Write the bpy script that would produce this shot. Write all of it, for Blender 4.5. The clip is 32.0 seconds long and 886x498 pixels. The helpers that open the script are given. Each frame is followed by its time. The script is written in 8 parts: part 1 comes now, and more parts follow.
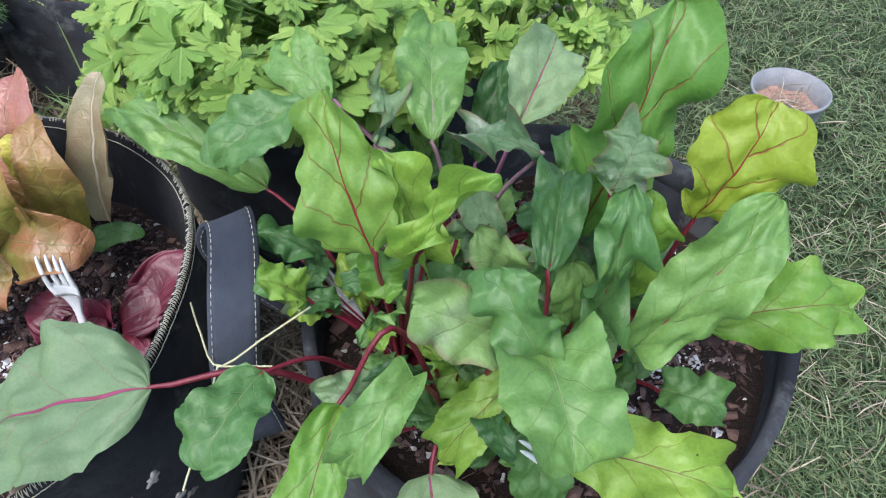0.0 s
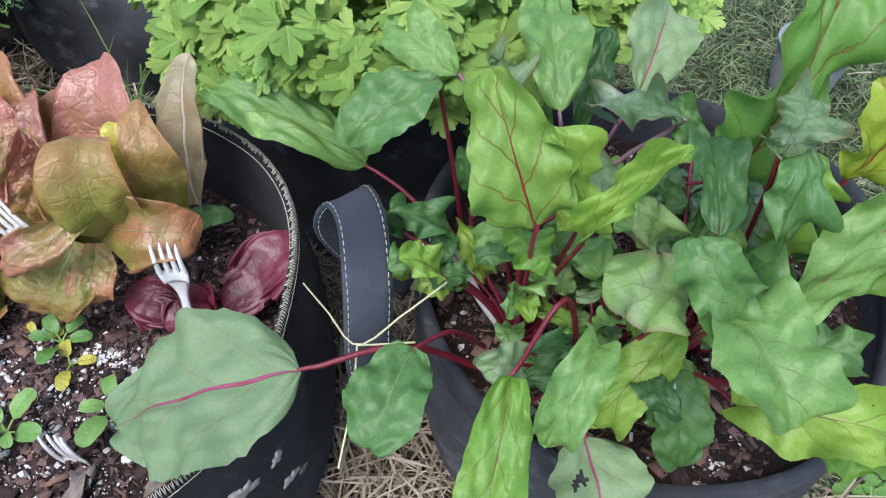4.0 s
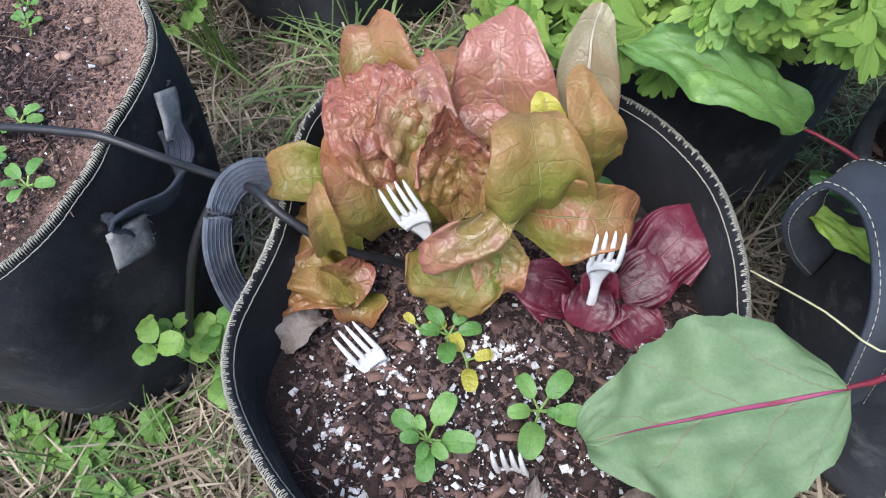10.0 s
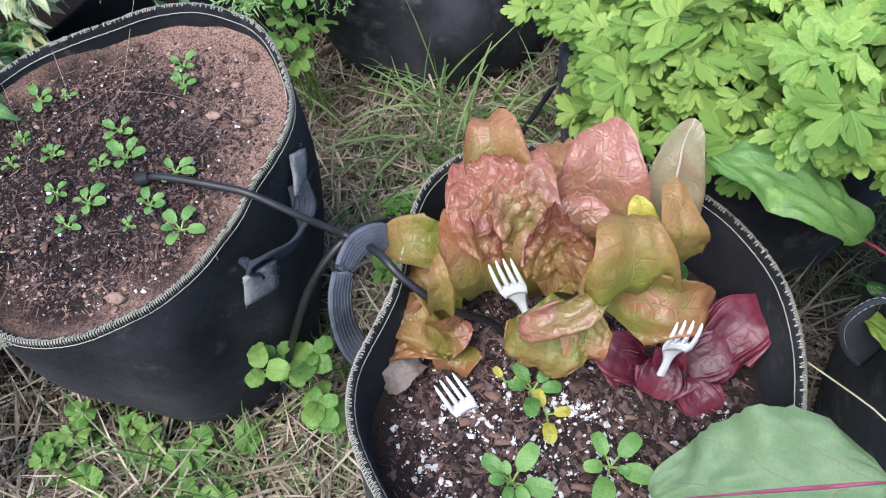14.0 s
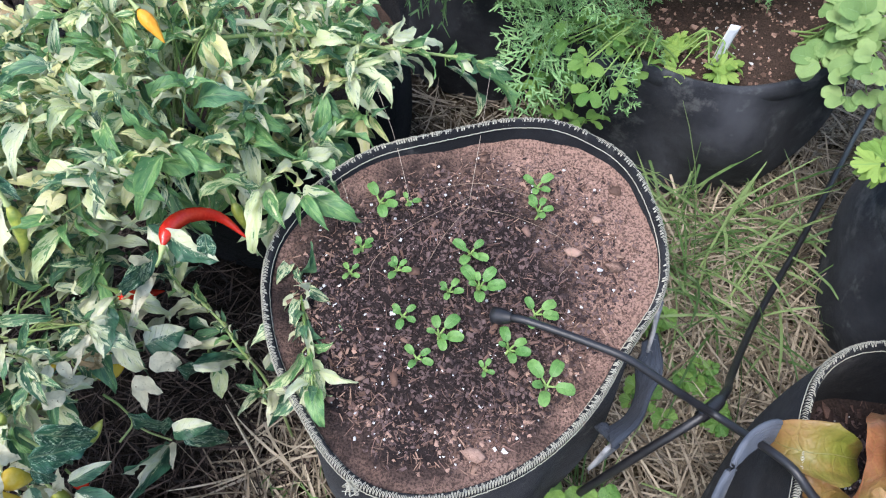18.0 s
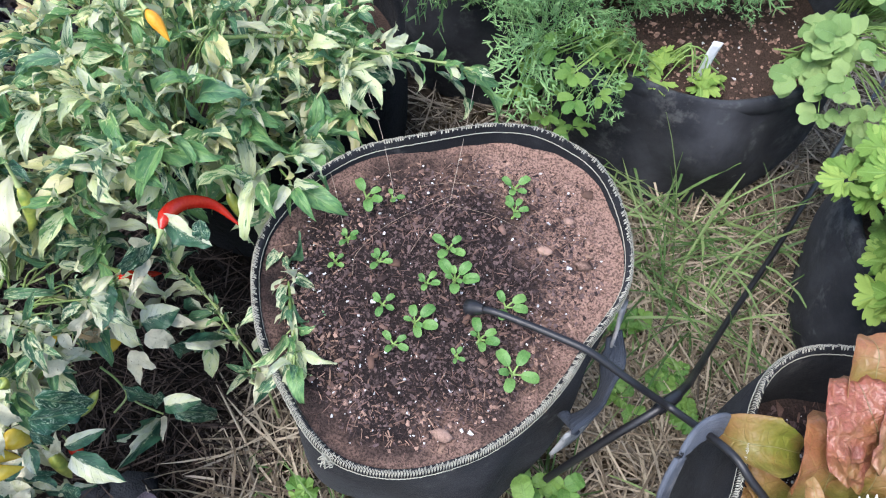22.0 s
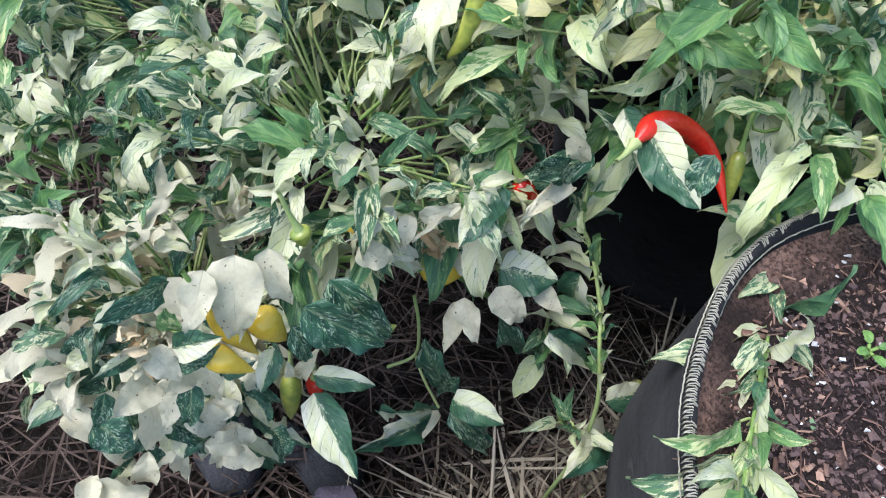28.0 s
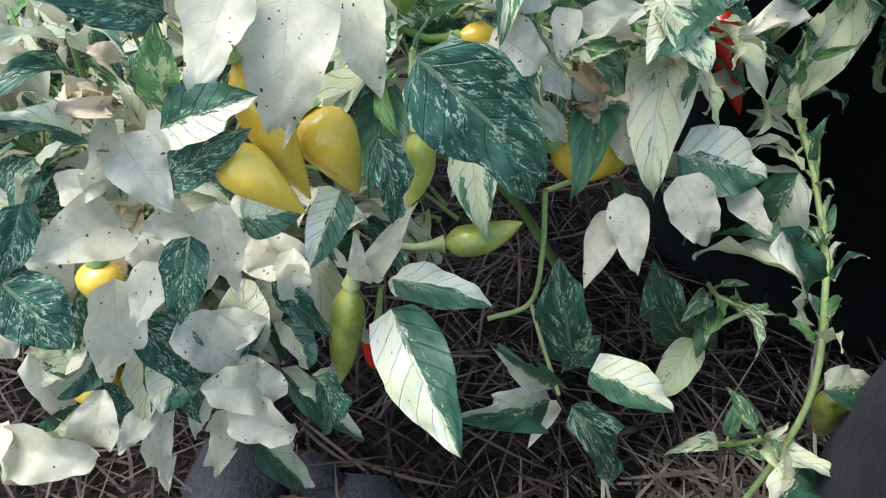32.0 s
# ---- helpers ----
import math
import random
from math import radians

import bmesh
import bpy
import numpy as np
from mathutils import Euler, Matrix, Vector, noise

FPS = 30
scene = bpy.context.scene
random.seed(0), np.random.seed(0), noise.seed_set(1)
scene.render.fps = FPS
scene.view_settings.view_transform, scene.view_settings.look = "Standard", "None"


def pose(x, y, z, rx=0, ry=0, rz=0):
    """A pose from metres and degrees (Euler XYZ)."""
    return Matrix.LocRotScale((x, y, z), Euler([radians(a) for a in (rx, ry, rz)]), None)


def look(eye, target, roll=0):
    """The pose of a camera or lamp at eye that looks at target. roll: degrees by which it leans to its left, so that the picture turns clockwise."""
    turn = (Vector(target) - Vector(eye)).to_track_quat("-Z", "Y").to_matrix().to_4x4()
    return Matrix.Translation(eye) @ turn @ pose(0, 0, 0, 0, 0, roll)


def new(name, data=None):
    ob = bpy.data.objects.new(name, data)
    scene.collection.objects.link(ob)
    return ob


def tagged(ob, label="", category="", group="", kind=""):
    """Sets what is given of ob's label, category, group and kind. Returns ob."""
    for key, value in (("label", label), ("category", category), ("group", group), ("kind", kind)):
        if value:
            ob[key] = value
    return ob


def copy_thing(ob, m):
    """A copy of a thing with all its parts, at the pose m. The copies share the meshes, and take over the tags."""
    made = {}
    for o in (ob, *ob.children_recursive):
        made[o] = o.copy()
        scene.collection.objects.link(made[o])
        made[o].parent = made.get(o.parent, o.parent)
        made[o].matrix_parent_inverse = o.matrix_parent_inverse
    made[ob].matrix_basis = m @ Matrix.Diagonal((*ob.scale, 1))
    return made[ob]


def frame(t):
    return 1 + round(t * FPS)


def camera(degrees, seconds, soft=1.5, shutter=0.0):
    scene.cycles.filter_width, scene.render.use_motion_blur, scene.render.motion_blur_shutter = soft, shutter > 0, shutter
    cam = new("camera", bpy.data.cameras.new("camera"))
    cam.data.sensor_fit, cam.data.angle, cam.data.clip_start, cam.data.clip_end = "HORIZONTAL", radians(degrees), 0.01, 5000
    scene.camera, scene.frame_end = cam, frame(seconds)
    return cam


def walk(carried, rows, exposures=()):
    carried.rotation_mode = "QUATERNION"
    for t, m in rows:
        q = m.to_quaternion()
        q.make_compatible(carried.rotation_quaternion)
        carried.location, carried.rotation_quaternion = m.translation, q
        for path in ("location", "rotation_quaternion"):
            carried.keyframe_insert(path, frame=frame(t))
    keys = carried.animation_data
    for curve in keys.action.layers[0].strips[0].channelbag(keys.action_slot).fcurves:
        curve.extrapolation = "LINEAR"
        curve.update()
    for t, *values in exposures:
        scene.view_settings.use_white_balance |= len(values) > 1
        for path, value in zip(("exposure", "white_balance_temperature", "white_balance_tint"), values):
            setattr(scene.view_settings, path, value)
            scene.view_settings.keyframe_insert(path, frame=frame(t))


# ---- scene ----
cam = camera(64.2, 32.0, 1.15)
METRES, EYE, TILT, LEAN, TURN = 2.3, 0.865, -52.0, 0.0, 0.0
PATH = [
    (0, (0.025, 0.011, 0.85), (-0.045, 1.371, -0.615), 0.2),
    (0.5, (0.009, 0.012, 0.839), (-0.052, 1.354, -0.643), -0.3),
    (1, (-0.004, -0.004, 0.837), (-0.069, 1.33, -0.652), -0.8),
    (1.5, (-0.019, -0.024, 0.828), (-0.083, 1.31, -0.662), -1.0),
    (2, (-0.045, -0.032, 0.807), (-0.104, 1.308, -0.676), -1.0),
    (2.5, (-0.069, -0.041, 0.818), (-0.116, 1.285, -0.679), -0.9),
    (3, (-0.095, -0.054, 0.86), (-0.113, 1.253, -0.654), -0.3),
    (3.5, (-0.104, -0.034, 0.865), (-0.11, 1.277, -0.646), -0.2),
    (5.5, (-0.089, 0.117, 0.811), (-0.004, 1.213, -0.86), 1.3),
    (6, (-0.098, 0.109, 0.802), (-0.055, 1.187, -0.882), -2.6),
    (7, (-0.2407, 0.0993, 0.8269), (-0.1975, 1.0932, -0.9081), -8.54),
    (7.5, (-0.3207, 0.0908, 0.8388), (-0.2598, 1.0787, -0.8991), -6.25),
    (8, (-0.3673, 0.0825, 0.8333), (-0.3468, 1.0792, -0.9006), -6.35),
    (8.5, (-0.3975, 0.0659, 0.8152), (-0.4184, 1.0856, -0.9052), -6.39),
    (9, (-0.4167, 0.0626, 0.8147), (-0.4763, 1.0993, -0.8945), -6.29),
    (9.5, (-0.4248, 0.0765, 0.8222), (-0.521, 1.1435, -0.8667), -6.50),
    (10, (-0.4375, 0.105, 0.8377), (-0.5482, 1.2025, -0.8306), -6.48),
    (10.5, (-0.4392, 0.1159, 0.8428), (-0.5535, 1.2694, -0.7871), -5.88),
    (11, (-0.425, 0.0981, 0.8283), (-0.5251, 1.2662, -0.792), -5.10),
    (11.5, (-0.4219, 0.0603, 0.8023), (-0.5221, 1.217, -0.8261), -5.02),
    (12, (-0.4381, 0.0455, 0.7897), (-0.5632, 1.2007, -0.8381), -4.94),
    (12.5, (-0.4458, 0.0492, 0.7953), (-0.585, 1.1879, -0.8429), -4.74),
    (13, (-0.451, 0.0499, 0.8204), (-0.6008, 1.1795, -0.8233), -4.83),
    (13.5, (-0.4549, 0.0658, 0.8819), (-0.6054, 1.1896, -0.7656), -4.61),
    (14, (-0.4997, 0.0946, 0.9467), (-0.6867, 1.2129, -0.7009), -4.80),
    (14.5, (-0.5887, 0.1338, 1.0007), (-0.8559, 1.2085, -0.6648), -2.13),
    (15, (-0.7133, 0.1598, 1.0094), (-0.942, 1.2679, -0.6398), 1.79),
    (15.5, (-0.7926, 0.1815, 1.0113), (-0.9952, 1.303, -0.6322), 3.16),
    (17.5, (-0.883, 0.2062, 0.9842), (-1.1035, 1.3241, -0.6594), 2.55),
    (18, (-0.8843, 0.2021, 0.9845), (-1.1116, 1.3197, -0.6584), 2.57),
    (18.5, (-0.8901, 0.1965, 0.9846), (-1.1227, 1.3139, -0.6577), 2.63),
    (19, (-0.8845, 0.1916, 0.9965), (-1.1232, 1.3091, -0.6449), 2.62),
    (19.5, (-0.8721, 0.1868, 1.0079), (-1.1099, 1.3048, -0.6333), 3.05),
    (20, (-0.8569, 0.1806, 1.0178), (-1.0864, 1.2968, -0.6258), 3.61),
    (20.5, (-0.8455, 0.1758, 1.0242), (-1.0751, 1.294, -0.618), 3.78),
    (21, (-0.845, 0.1753, 1.0258), (-1.0707, 1.2941, -0.6166), 4.33),
    (21.5, (-0.847, 0.176, 1.023), (-1.0805, 1.2927, -0.6197), 4.21),
    (22, (-0.8519, 0.1762, 1.0208), (-1.0908, 1.2935, -0.6207), 4.27),
    (22.5, (-0.8553, 0.1737, 1.0208), (-1.1076, 1.2918, -0.6182), 4.07),
    (23, (-0.8605, 0.1741, 1.0222), (-1.1208, 1.2935, -0.6147), 4.06),
    (23.5, (-0.8728, 0.1703, 1.0174), (-1.1444, 1.2906, -0.617), 3.89),
    (24, (-0.8839, 0.1711, 1.0189), (-1.1691, 1.2953, -0.6104), 3.77),
    (24.5, (-0.8903, 0.1756, 1.018), (-1.1929, 1.2999, -0.6082), 3.49),
    (25, (-0.9266, 0.1789, 1.0014), (-1.3093, 1.336, -0.5844), 3.89),
    (25.5, (-0.976, 0.1994, 0.966), (-1.5565, 1.3212, -0.5847), 4.80),
    (26, (-1.0126, 0.2167, 0.9185), (-1.7415, 1.2159, -0.6532), 5.35),
    (26.5, (-1.0323, 0.2161, 0.8633), (-1.8337, 1.1533, -0.7113), 6.24),
    (28.5, (-1.0652, 0.2206, 0.6653), (-1.9786, 1.0809, -0.8921), 7.72),
    (29, (-1.0572, 0.2145, 0.6268), (-2.0339, 1.0943, -0.8806), 7.03),
    (29.5, (-1.0578, 0.205, 0.5979), (-2.0851, 1.1277, -0.8489), 7.56),
    (30, (-1.0695, 0.2002, 0.5807), (-2.127, 1.1475, -0.828), 7.60),
    (30.5, (-1.0834, 0.1953, 0.5565), (-2.158, 1.1527, -0.8323), 7.70),
    (31, (-1.0956, 0.198, 0.5347), (-2.1794, 1.154, -0.8479), 7.87),
    (31.5, (-1.1009, 0.204, 0.5157), (-2.193, 1.164, -0.8574), 7.98),
    (32, (-1.1045, 0.2055, 0.494), (-2.2152, 1.175, -0.8574), 8.15),
]
walk(cam, [(t, look(eye, target, roll)) for t, eye, target, roll in PATH], [(0, 1.33), (3, 1.32), (7, 1.25), (10, 1.33), (14, 1.37), (18, 1.45), (24.5, 1.45), (26, 1.33), (29, 1.42), (32, 1.52)])

# ---- light ----
world = bpy.data.worlds.new("sky")
scene.world = world
world.use_nodes = True
wt = world.node_tree
sky = wt.nodes.new("ShaderNodeTexSky")
sky.sky_type, sky.sun_disc = "NISHITA", False
sky.sun_elevation, sky.sun_rotation = radians(58), radians(205)
sky.air_density, sky.dust_density, sky.ozone_density = 1.0, 1.6, 1.4
wt.links.new(sky.outputs[0], wt.nodes["Background"].inputs[0])
wt.nodes["Background"].inputs[1].default_value = 0.14
sun = new("sun", bpy.data.lights.new("sun", "SUN"))
sun.data.energy, sun.data.angle, sun.data.color = 1.56, radians(40), (0.985, 0.965, 1.0)
sun.matrix_basis = look((0, 0, 5), (0.9, 1.4, 1.4))
scene.view_settings.exposure = 1.35


# ---- node helpers ----
def put(nt, value, socket):
    if isinstance(value, bpy.types.NodeSocket):
        nt.links.new(value, socket)
    elif isinstance(value, tuple) and len(value) == 3 and socket.type == "RGBA":
        socket.default_value = (*value, 1)
    else:
        socket.default_value = value


def calc(nt, op, a, b=0.0, clamp=False):
    n = nt.nodes.new("ShaderNodeMath")
    n.operation, n.use_clamp = op, clamp
    put(nt, a, n.inputs[0])
    put(nt, b, n.inputs[1])
    return n.outputs[0]


def blend(nt, f, a, b, kind="MIX"):
    n = nt.nodes.new("ShaderNodeMix")
    n.data_type, n.blend_type = "RGBA", kind
    put(nt, f, n.inputs[0])
    put(nt, a, n.inputs[6])
    put(nt, b, n.inputs[7])
    return n.outputs[2]


def grain(nt, vec, scale, detail=3.0, rough=0.55):
    n = nt.nodes.new("ShaderNodeTexNoise")
    if vec is not None:
        put(nt, vec, n.inputs["Vector"])
    put(nt, scale, n.inputs["Scale"])
    n.inputs["Detail"].default_value, n.inputs["Roughness"].default_value = detail, rough
    return n.outputs[0]


def step(nt, f, lo, hi, a=0.0, b=1.0):
    n = nt.nodes.new("ShaderNodeMapRange")
    n.interpolation_type = "SMOOTHSTEP"
    put(nt, f, n.inputs[0])
    for i, v in enumerate((lo, hi, a, b)):
        put(nt, v, n.inputs[i + 1])
    return n.outputs[0]


def start(name):
    m = bpy.data.materials.new(name)
    m.use_nodes = True
    m.node_tree.nodes.clear()
    return m, m.node_tree


def chance(nt):
    """A number from 0 to 1 of each object and each loose piece of it."""
    a = nt.nodes.new("ShaderNodeObjectInfo").outputs["Random"]
    b = nt.nodes.new("ShaderNodeNewGeometry").outputs["Random Per Island"]
    return calc(nt, "FRACT", calc(nt, "ADD", a, b))


def coords(nt, uv=False, shift=None):
    n = nt.nodes.new("ShaderNodeTexCoord")
    out = n.outputs["UV" if uv else "Object"]
    if shift is not None:
        v = nt.nodes.new("ShaderNodeVectorMath")
        v.operation = "ADD"
        c = nt.nodes.new("ShaderNodeCombineXYZ")
        for i, k in enumerate((37.0, 91.0, 53.0)):
            put(nt, calc(nt, "MULTIPLY", shift, k), c.inputs[i])
        put(nt, out, v.inputs[0])
        put(nt, c.outputs[0], v.inputs[1])
        out = v.outputs[0]
    return out


def finish(m, nt, color, rough=0.6, height=None, depth=0.002, thin=0.0, gloss=0.5, sheen=0.0, thin_color=None):
    p = nt.nodes.new("ShaderNodeBsdfPrincipled")
    put(nt, color, p.inputs["Base Color"])
    put(nt, rough, p.inputs["Roughness"])
    p.inputs["Specular IOR Level"].default_value = gloss
    p.inputs["Sheen Weight"].default_value = sheen
    normal = None
    if height is not None:
        b = nt.nodes.new("ShaderNodeBump")
        b.inputs["Strength"].default_value, b.inputs["Distance"].default_value = 1.0, depth
        put(nt, height, b.inputs["Height"])
        normal = b.outputs[0]
        nt.links.new(normal, p.inputs["Normal"])
    shader = p.outputs[0]
    if thin:
        t = nt.nodes.new("ShaderNodeBsdfTranslucent")
        put(nt, thin_color if thin_color is not None else color, t.inputs[0])
        if normal is not None:
            nt.links.new(normal, t.inputs["Normal"])
        x = nt.nodes.new("ShaderNodeMixShader")
        x.inputs[0].default_value = thin
        nt.links.new(shader, x.inputs[1])
        nt.links.new(t.outputs[0], x.inputs[2])
        shader = x.outputs[0]
    out = nt.nodes.new("ShaderNodeOutputMaterial")
    nt.links.new(shader, out.inputs[0])
    return m


# ---- materials ----
def leaf_paint(name, dark, light, vein, rib=0.07, side=6.0, side_on=0.6, slant=1.2, thin=0.28, rough=0.42, blotch=None, blotch_at=(0.6, 0.75), depth=0.002, edge=None, pock=0.0, gloss=0.45, mesh=170.0, cells_on=0.13, tint=None, specks=230.0):
    m, nt = start(name)
    r = chance(nt)
    sep = nt.nodes.new("ShaderNodeSeparateXYZ")
    put(nt, coords(nt, True), sep.inputs[0])
    u, v = sep.outputs[0], sep.outputs[1]
    spot = coords(nt, False, r)
    wob = calc(nt, "MULTIPLY", calc(nt, "SUBTRACT", grain(nt, spot, 60.0, 2.0), 0.5), 0.12)
    s = calc(nt, "MULTIPLY", calc(nt, "ABSOLUTE", calc(nt, "SUBTRACT", v, 0.5)), 2.0)
    wide = calc(nt, "MULTIPLY", calc(nt, "SUBTRACT", 1.12, u), rib)
    mid = step(nt, calc(nt, "DIVIDE", s, wide), 1.0, 0.55)
    row = calc(nt, "ADD", calc(nt, "MULTIPLY", calc(nt, "ADD", u, wob), side), calc(nt, "MULTIPLY", calc(nt, "POWER", s, 0.8), -slant))
    row = calc(nt, "ADD", row, calc(nt, "MULTIPLY", calc(nt, "GREATER_THAN", v, 0.5), 0.45))
    near = calc(nt, "ABSOLUTE", calc(nt, "SUBTRACT", calc(nt, "FRACT", row), 0.5))
    lat = step(nt, near, calc(nt, "ADD", 0.045, calc(nt, "MULTIPLY", s, -0.03)), 0.012)
    lat = calc(nt, "MULTIPLY", lat, calc(nt, "SUBTRACT", 1.0, calc(nt, "MULTIPLY", s, 0.55)))
    net = grain(nt, spot, 420.0, 2.0)
    cell = nt.nodes.new("ShaderNodeTexVoronoi")
    cell.feature = "DISTANCE_TO_EDGE"
    put(nt, spot, cell.inputs["Vector"])
    cell.inputs["Scale"].default_value = mesh
    fine = step(nt, cell.outputs["Distance"], 0.0, 0.16)
    big = grain(nt, spot, 38.0, 3.0)
    base = blend(nt, step(nt, calc(nt, "ADD", calc(nt, "MULTIPLY", r, 0.7), calc(nt, "MULTIPLY", big, 0.6)), 0.3, 1.05), dark, light)
    if tint:
        base = blend(nt, calc(nt, "MULTIPLY", step(nt, calc(nt, "ADD", u, calc(nt, "ADD", calc(nt, "MULTIPLY", big, 0.6), calc(nt, "MULTIPLY", r, 0.35))), 0.70, 1.45), 0.92), base, tint)
    if blotch:
        base = blend(nt, calc(nt, "MULTIPLY", step(nt, grain(nt, spot, 26.0, 4.0, 0.62), *blotch_at), 0.9), base, blotch)
    if edge:
        base = blend(nt, calc(nt, "MULTIPLY", step(nt, calc(nt, "ADD", s, calc(nt, "MULTIPLY", big, 0.3)), 0.95, 1.2), 0.85), base, edge)
    base = blend(nt, calc(nt, "MULTIPLY", step(nt, net, 0.4, 0.62), 0.16), base, tuple(c * 0.55 for c in dark))
    if pock:
        base = blend(nt, step(nt, grain(nt, spot, specks, 1.0), 0.80 - pock, 0.83 - pock), base, (0.07, 0.05, 0.02))
    base = blend(nt, calc(nt, "MULTIPLY", calc(nt, "SUBTRACT", 1.0, fine), cells_on), base, tuple(min(1, c * 1.5) for c in light))
    base = blend(nt, calc(nt, "MULTIPLY", lat, side_on), base, vein)
    base = blend(nt, mid, base, vein)
    high = calc(nt, "ADD", calc(nt, "MULTIPLY", big, 1.3), calc(nt, "MULTIPLY", net, 0.12))
    high = calc(nt, "ADD", high, calc(nt, "MULTIPLY", fine, cells_on))
    high = calc(nt, "SUBTRACT", high, calc(nt, "MULTIPLY", calc(nt, "MAXIMUM", calc(nt, "MULTIPLY", lat, min(1.0, side_on * 1.6)), mid), 0.7))
    return finish(m, nt, base, calc(nt, "ADD", rough, calc(nt, "MULTIPLY", net, 0.15)), high, depth, thin, gloss)


def patched_paint(name, green, deep, pale, level, thin=0.25, spread=0.44, half=0.0, flecks=0.70):
    """Variegated leaf: torn patches and flecks of pale and green that follow the veins."""
    m, nt = start(name)
    r = chance(nt)
    sep = nt.nodes.new("ShaderNodeSeparateXYZ")
    put(nt, coords(nt, True), sep.inputs[0])
    u, v = sep.outputs[0], sep.outputs[1]
    s = calc(nt, "ABSOLUTE", calc(nt, "SUBTRACT", v, 0.5))
    c = nt.nodes.new("ShaderNodeCombineXYZ")
    put(nt, calc(nt, "ADD", calc(nt, "MULTIPLY", u, 1.9), calc(nt, "MULTIPLY", s, -1.1)), c.inputs[0])
    put(nt, calc(nt, "MULTIPLY", v, 1.35), c.inputs[1])
    put(nt, calc(nt, "MULTIPLY", r, 77.0), c.inputs[2])
    patch = grain(nt, c.outputs[0], 2.2, 5.0, 0.70)
    fleck = grain(nt, c.outputs[0], 11.0, 4.0, 0.75)
    lean = calc(nt, "MULTIPLY", calc(nt, "SUBTRACT", r, 0.5), spread)
    lit = calc(nt, "ADD", calc(nt, "ADD", calc(nt, "ADD", patch, lean), level), calc(nt, "MULTIPLY", calc(nt, "SUBTRACT", v, 0.5), half))
    a = step(nt, lit, 0.5, 0.53)
    b = step(nt, calc(nt, "ADD", fleck, calc(nt, "MULTIPLY", lit, 0.25)), flecks, flecks + 0.03)
    d = step(nt, fleck, 0.36, 0.33)
    b = calc(nt, "MULTIPLY", b, step(nt, grain(nt, c.outputs[0], 2.6), 0.40, 0.56))
    mask = calc(nt, "MAXIMUM", a, calc(nt, "MULTIPLY", b, 0.75))
    mask = calc(nt, "MULTIPLY", mask, calc(nt, "SUBTRACT", 1.0, calc(nt, "MULTIPLY", d, 0.9)))
    leaf = blend(nt, step(nt, grain(nt, c.outputs[0], 3.0), 0.35, 0.65), deep, green)
    col = blend(nt, mask, leaf, blend(nt, step(nt, grain(nt, c.outputs[0], 2.2), 0.3, 0.7), pale, tuple(x * y for x, y in zip(pale, (0.93, 0.98, 0.72)))))
    mid = step(nt, calc(nt, "DIVIDE", s, calc(nt, "MULTIPLY", calc(nt, "SUBTRACT", 1.15, u), 0.05)), 1.0, 0.5)
    row = calc(nt, "ABSOLUTE", calc(nt, "SUBTRACT", calc(nt, "FRACT", calc(nt, "ADD", calc(nt, "MULTIPLY", u, 7.0), calc(nt, "MULTIPLY", s, -3.2))), 0.5))
    high = calc(nt, "ADD", calc(nt, "MULTIPLY", calc(nt, "MAXIMUM", mid, step(nt, row, 0.08, 0.0)), -0.5), grain(nt, c.outputs[0], 5.0, 2.0))
    col = blend(nt, calc(nt, "MULTIPLY", mid, 0.22), col, (0.45, 0.52, 0.28))
    return finish(m, nt, col, 0.4, high, 0.0006, thin, 0.4)


def plain_paint(name, a, b, scale, rough=0.8, fine=0.0, depth=0.001, vary=0.0, sheen=0.0, gloss=0.3, thin=0.0):
    """Two tones mixed by noise, with a fine grain, and a shift of tone from piece to piece."""
    m, nt = start(name)
    r = chance(nt)
    vec = coords(nt, False, r if vary else None)
    n1, n2 = grain(nt, vec, scale, 4.0), grain(nt, vec, fine or scale * 9, 3.0, 0.6)
    f = calc(nt, "ADD", calc(nt, "MULTIPLY", n1, 0.7), calc(nt, "MULTIPLY", n2, 0.5))
    if vary:
        f = calc(nt, "ADD", f, calc(nt, "MULTIPLY", calc(nt, "SUBTRACT", r, 0.5), vary))
    return finish(m, nt, blend(nt, step(nt, f, 0.35, 0.85), a, b), rough, n2, depth, thin, gloss, sheen)


def cloth_paint(name, a, b, dusty, at=0.62):
    """Felted fabric: fibre fuzz, rubbed paler patches and dried soil specks."""
    m, nt = start(name)
    vec = coords(nt)
    fuzz = grain(nt, vec, 900.0, 2.0, 0.7)
    cloud = grain(nt, vec, 9.0, 4.0, 0.6)
    col = blend(nt, step(nt, cloud, 0.35, 0.7), a, b)
    col = blend(nt, calc(nt, "MULTIPLY", step(nt, grain(nt, vec, 17.0, 5.0, 0.68), at, at + 0.14), 0.55), col, dusty)
    col = blend(nt, calc(nt, "MULTIPLY", step(nt, fuzz, 0.62, 0.75), 0.2), col, tuple(c * 2.2 for c in b))
    high = calc(nt, "ADD", calc(nt, "MULTIPLY", fuzz, 0.5), calc(nt, "MULTIPLY", grain(nt, vec, 70.0, 3.0), 1.5))
    return finish(m, nt, col, 0.95, high, 0.0016, 0.0, 0.08, 0.04)


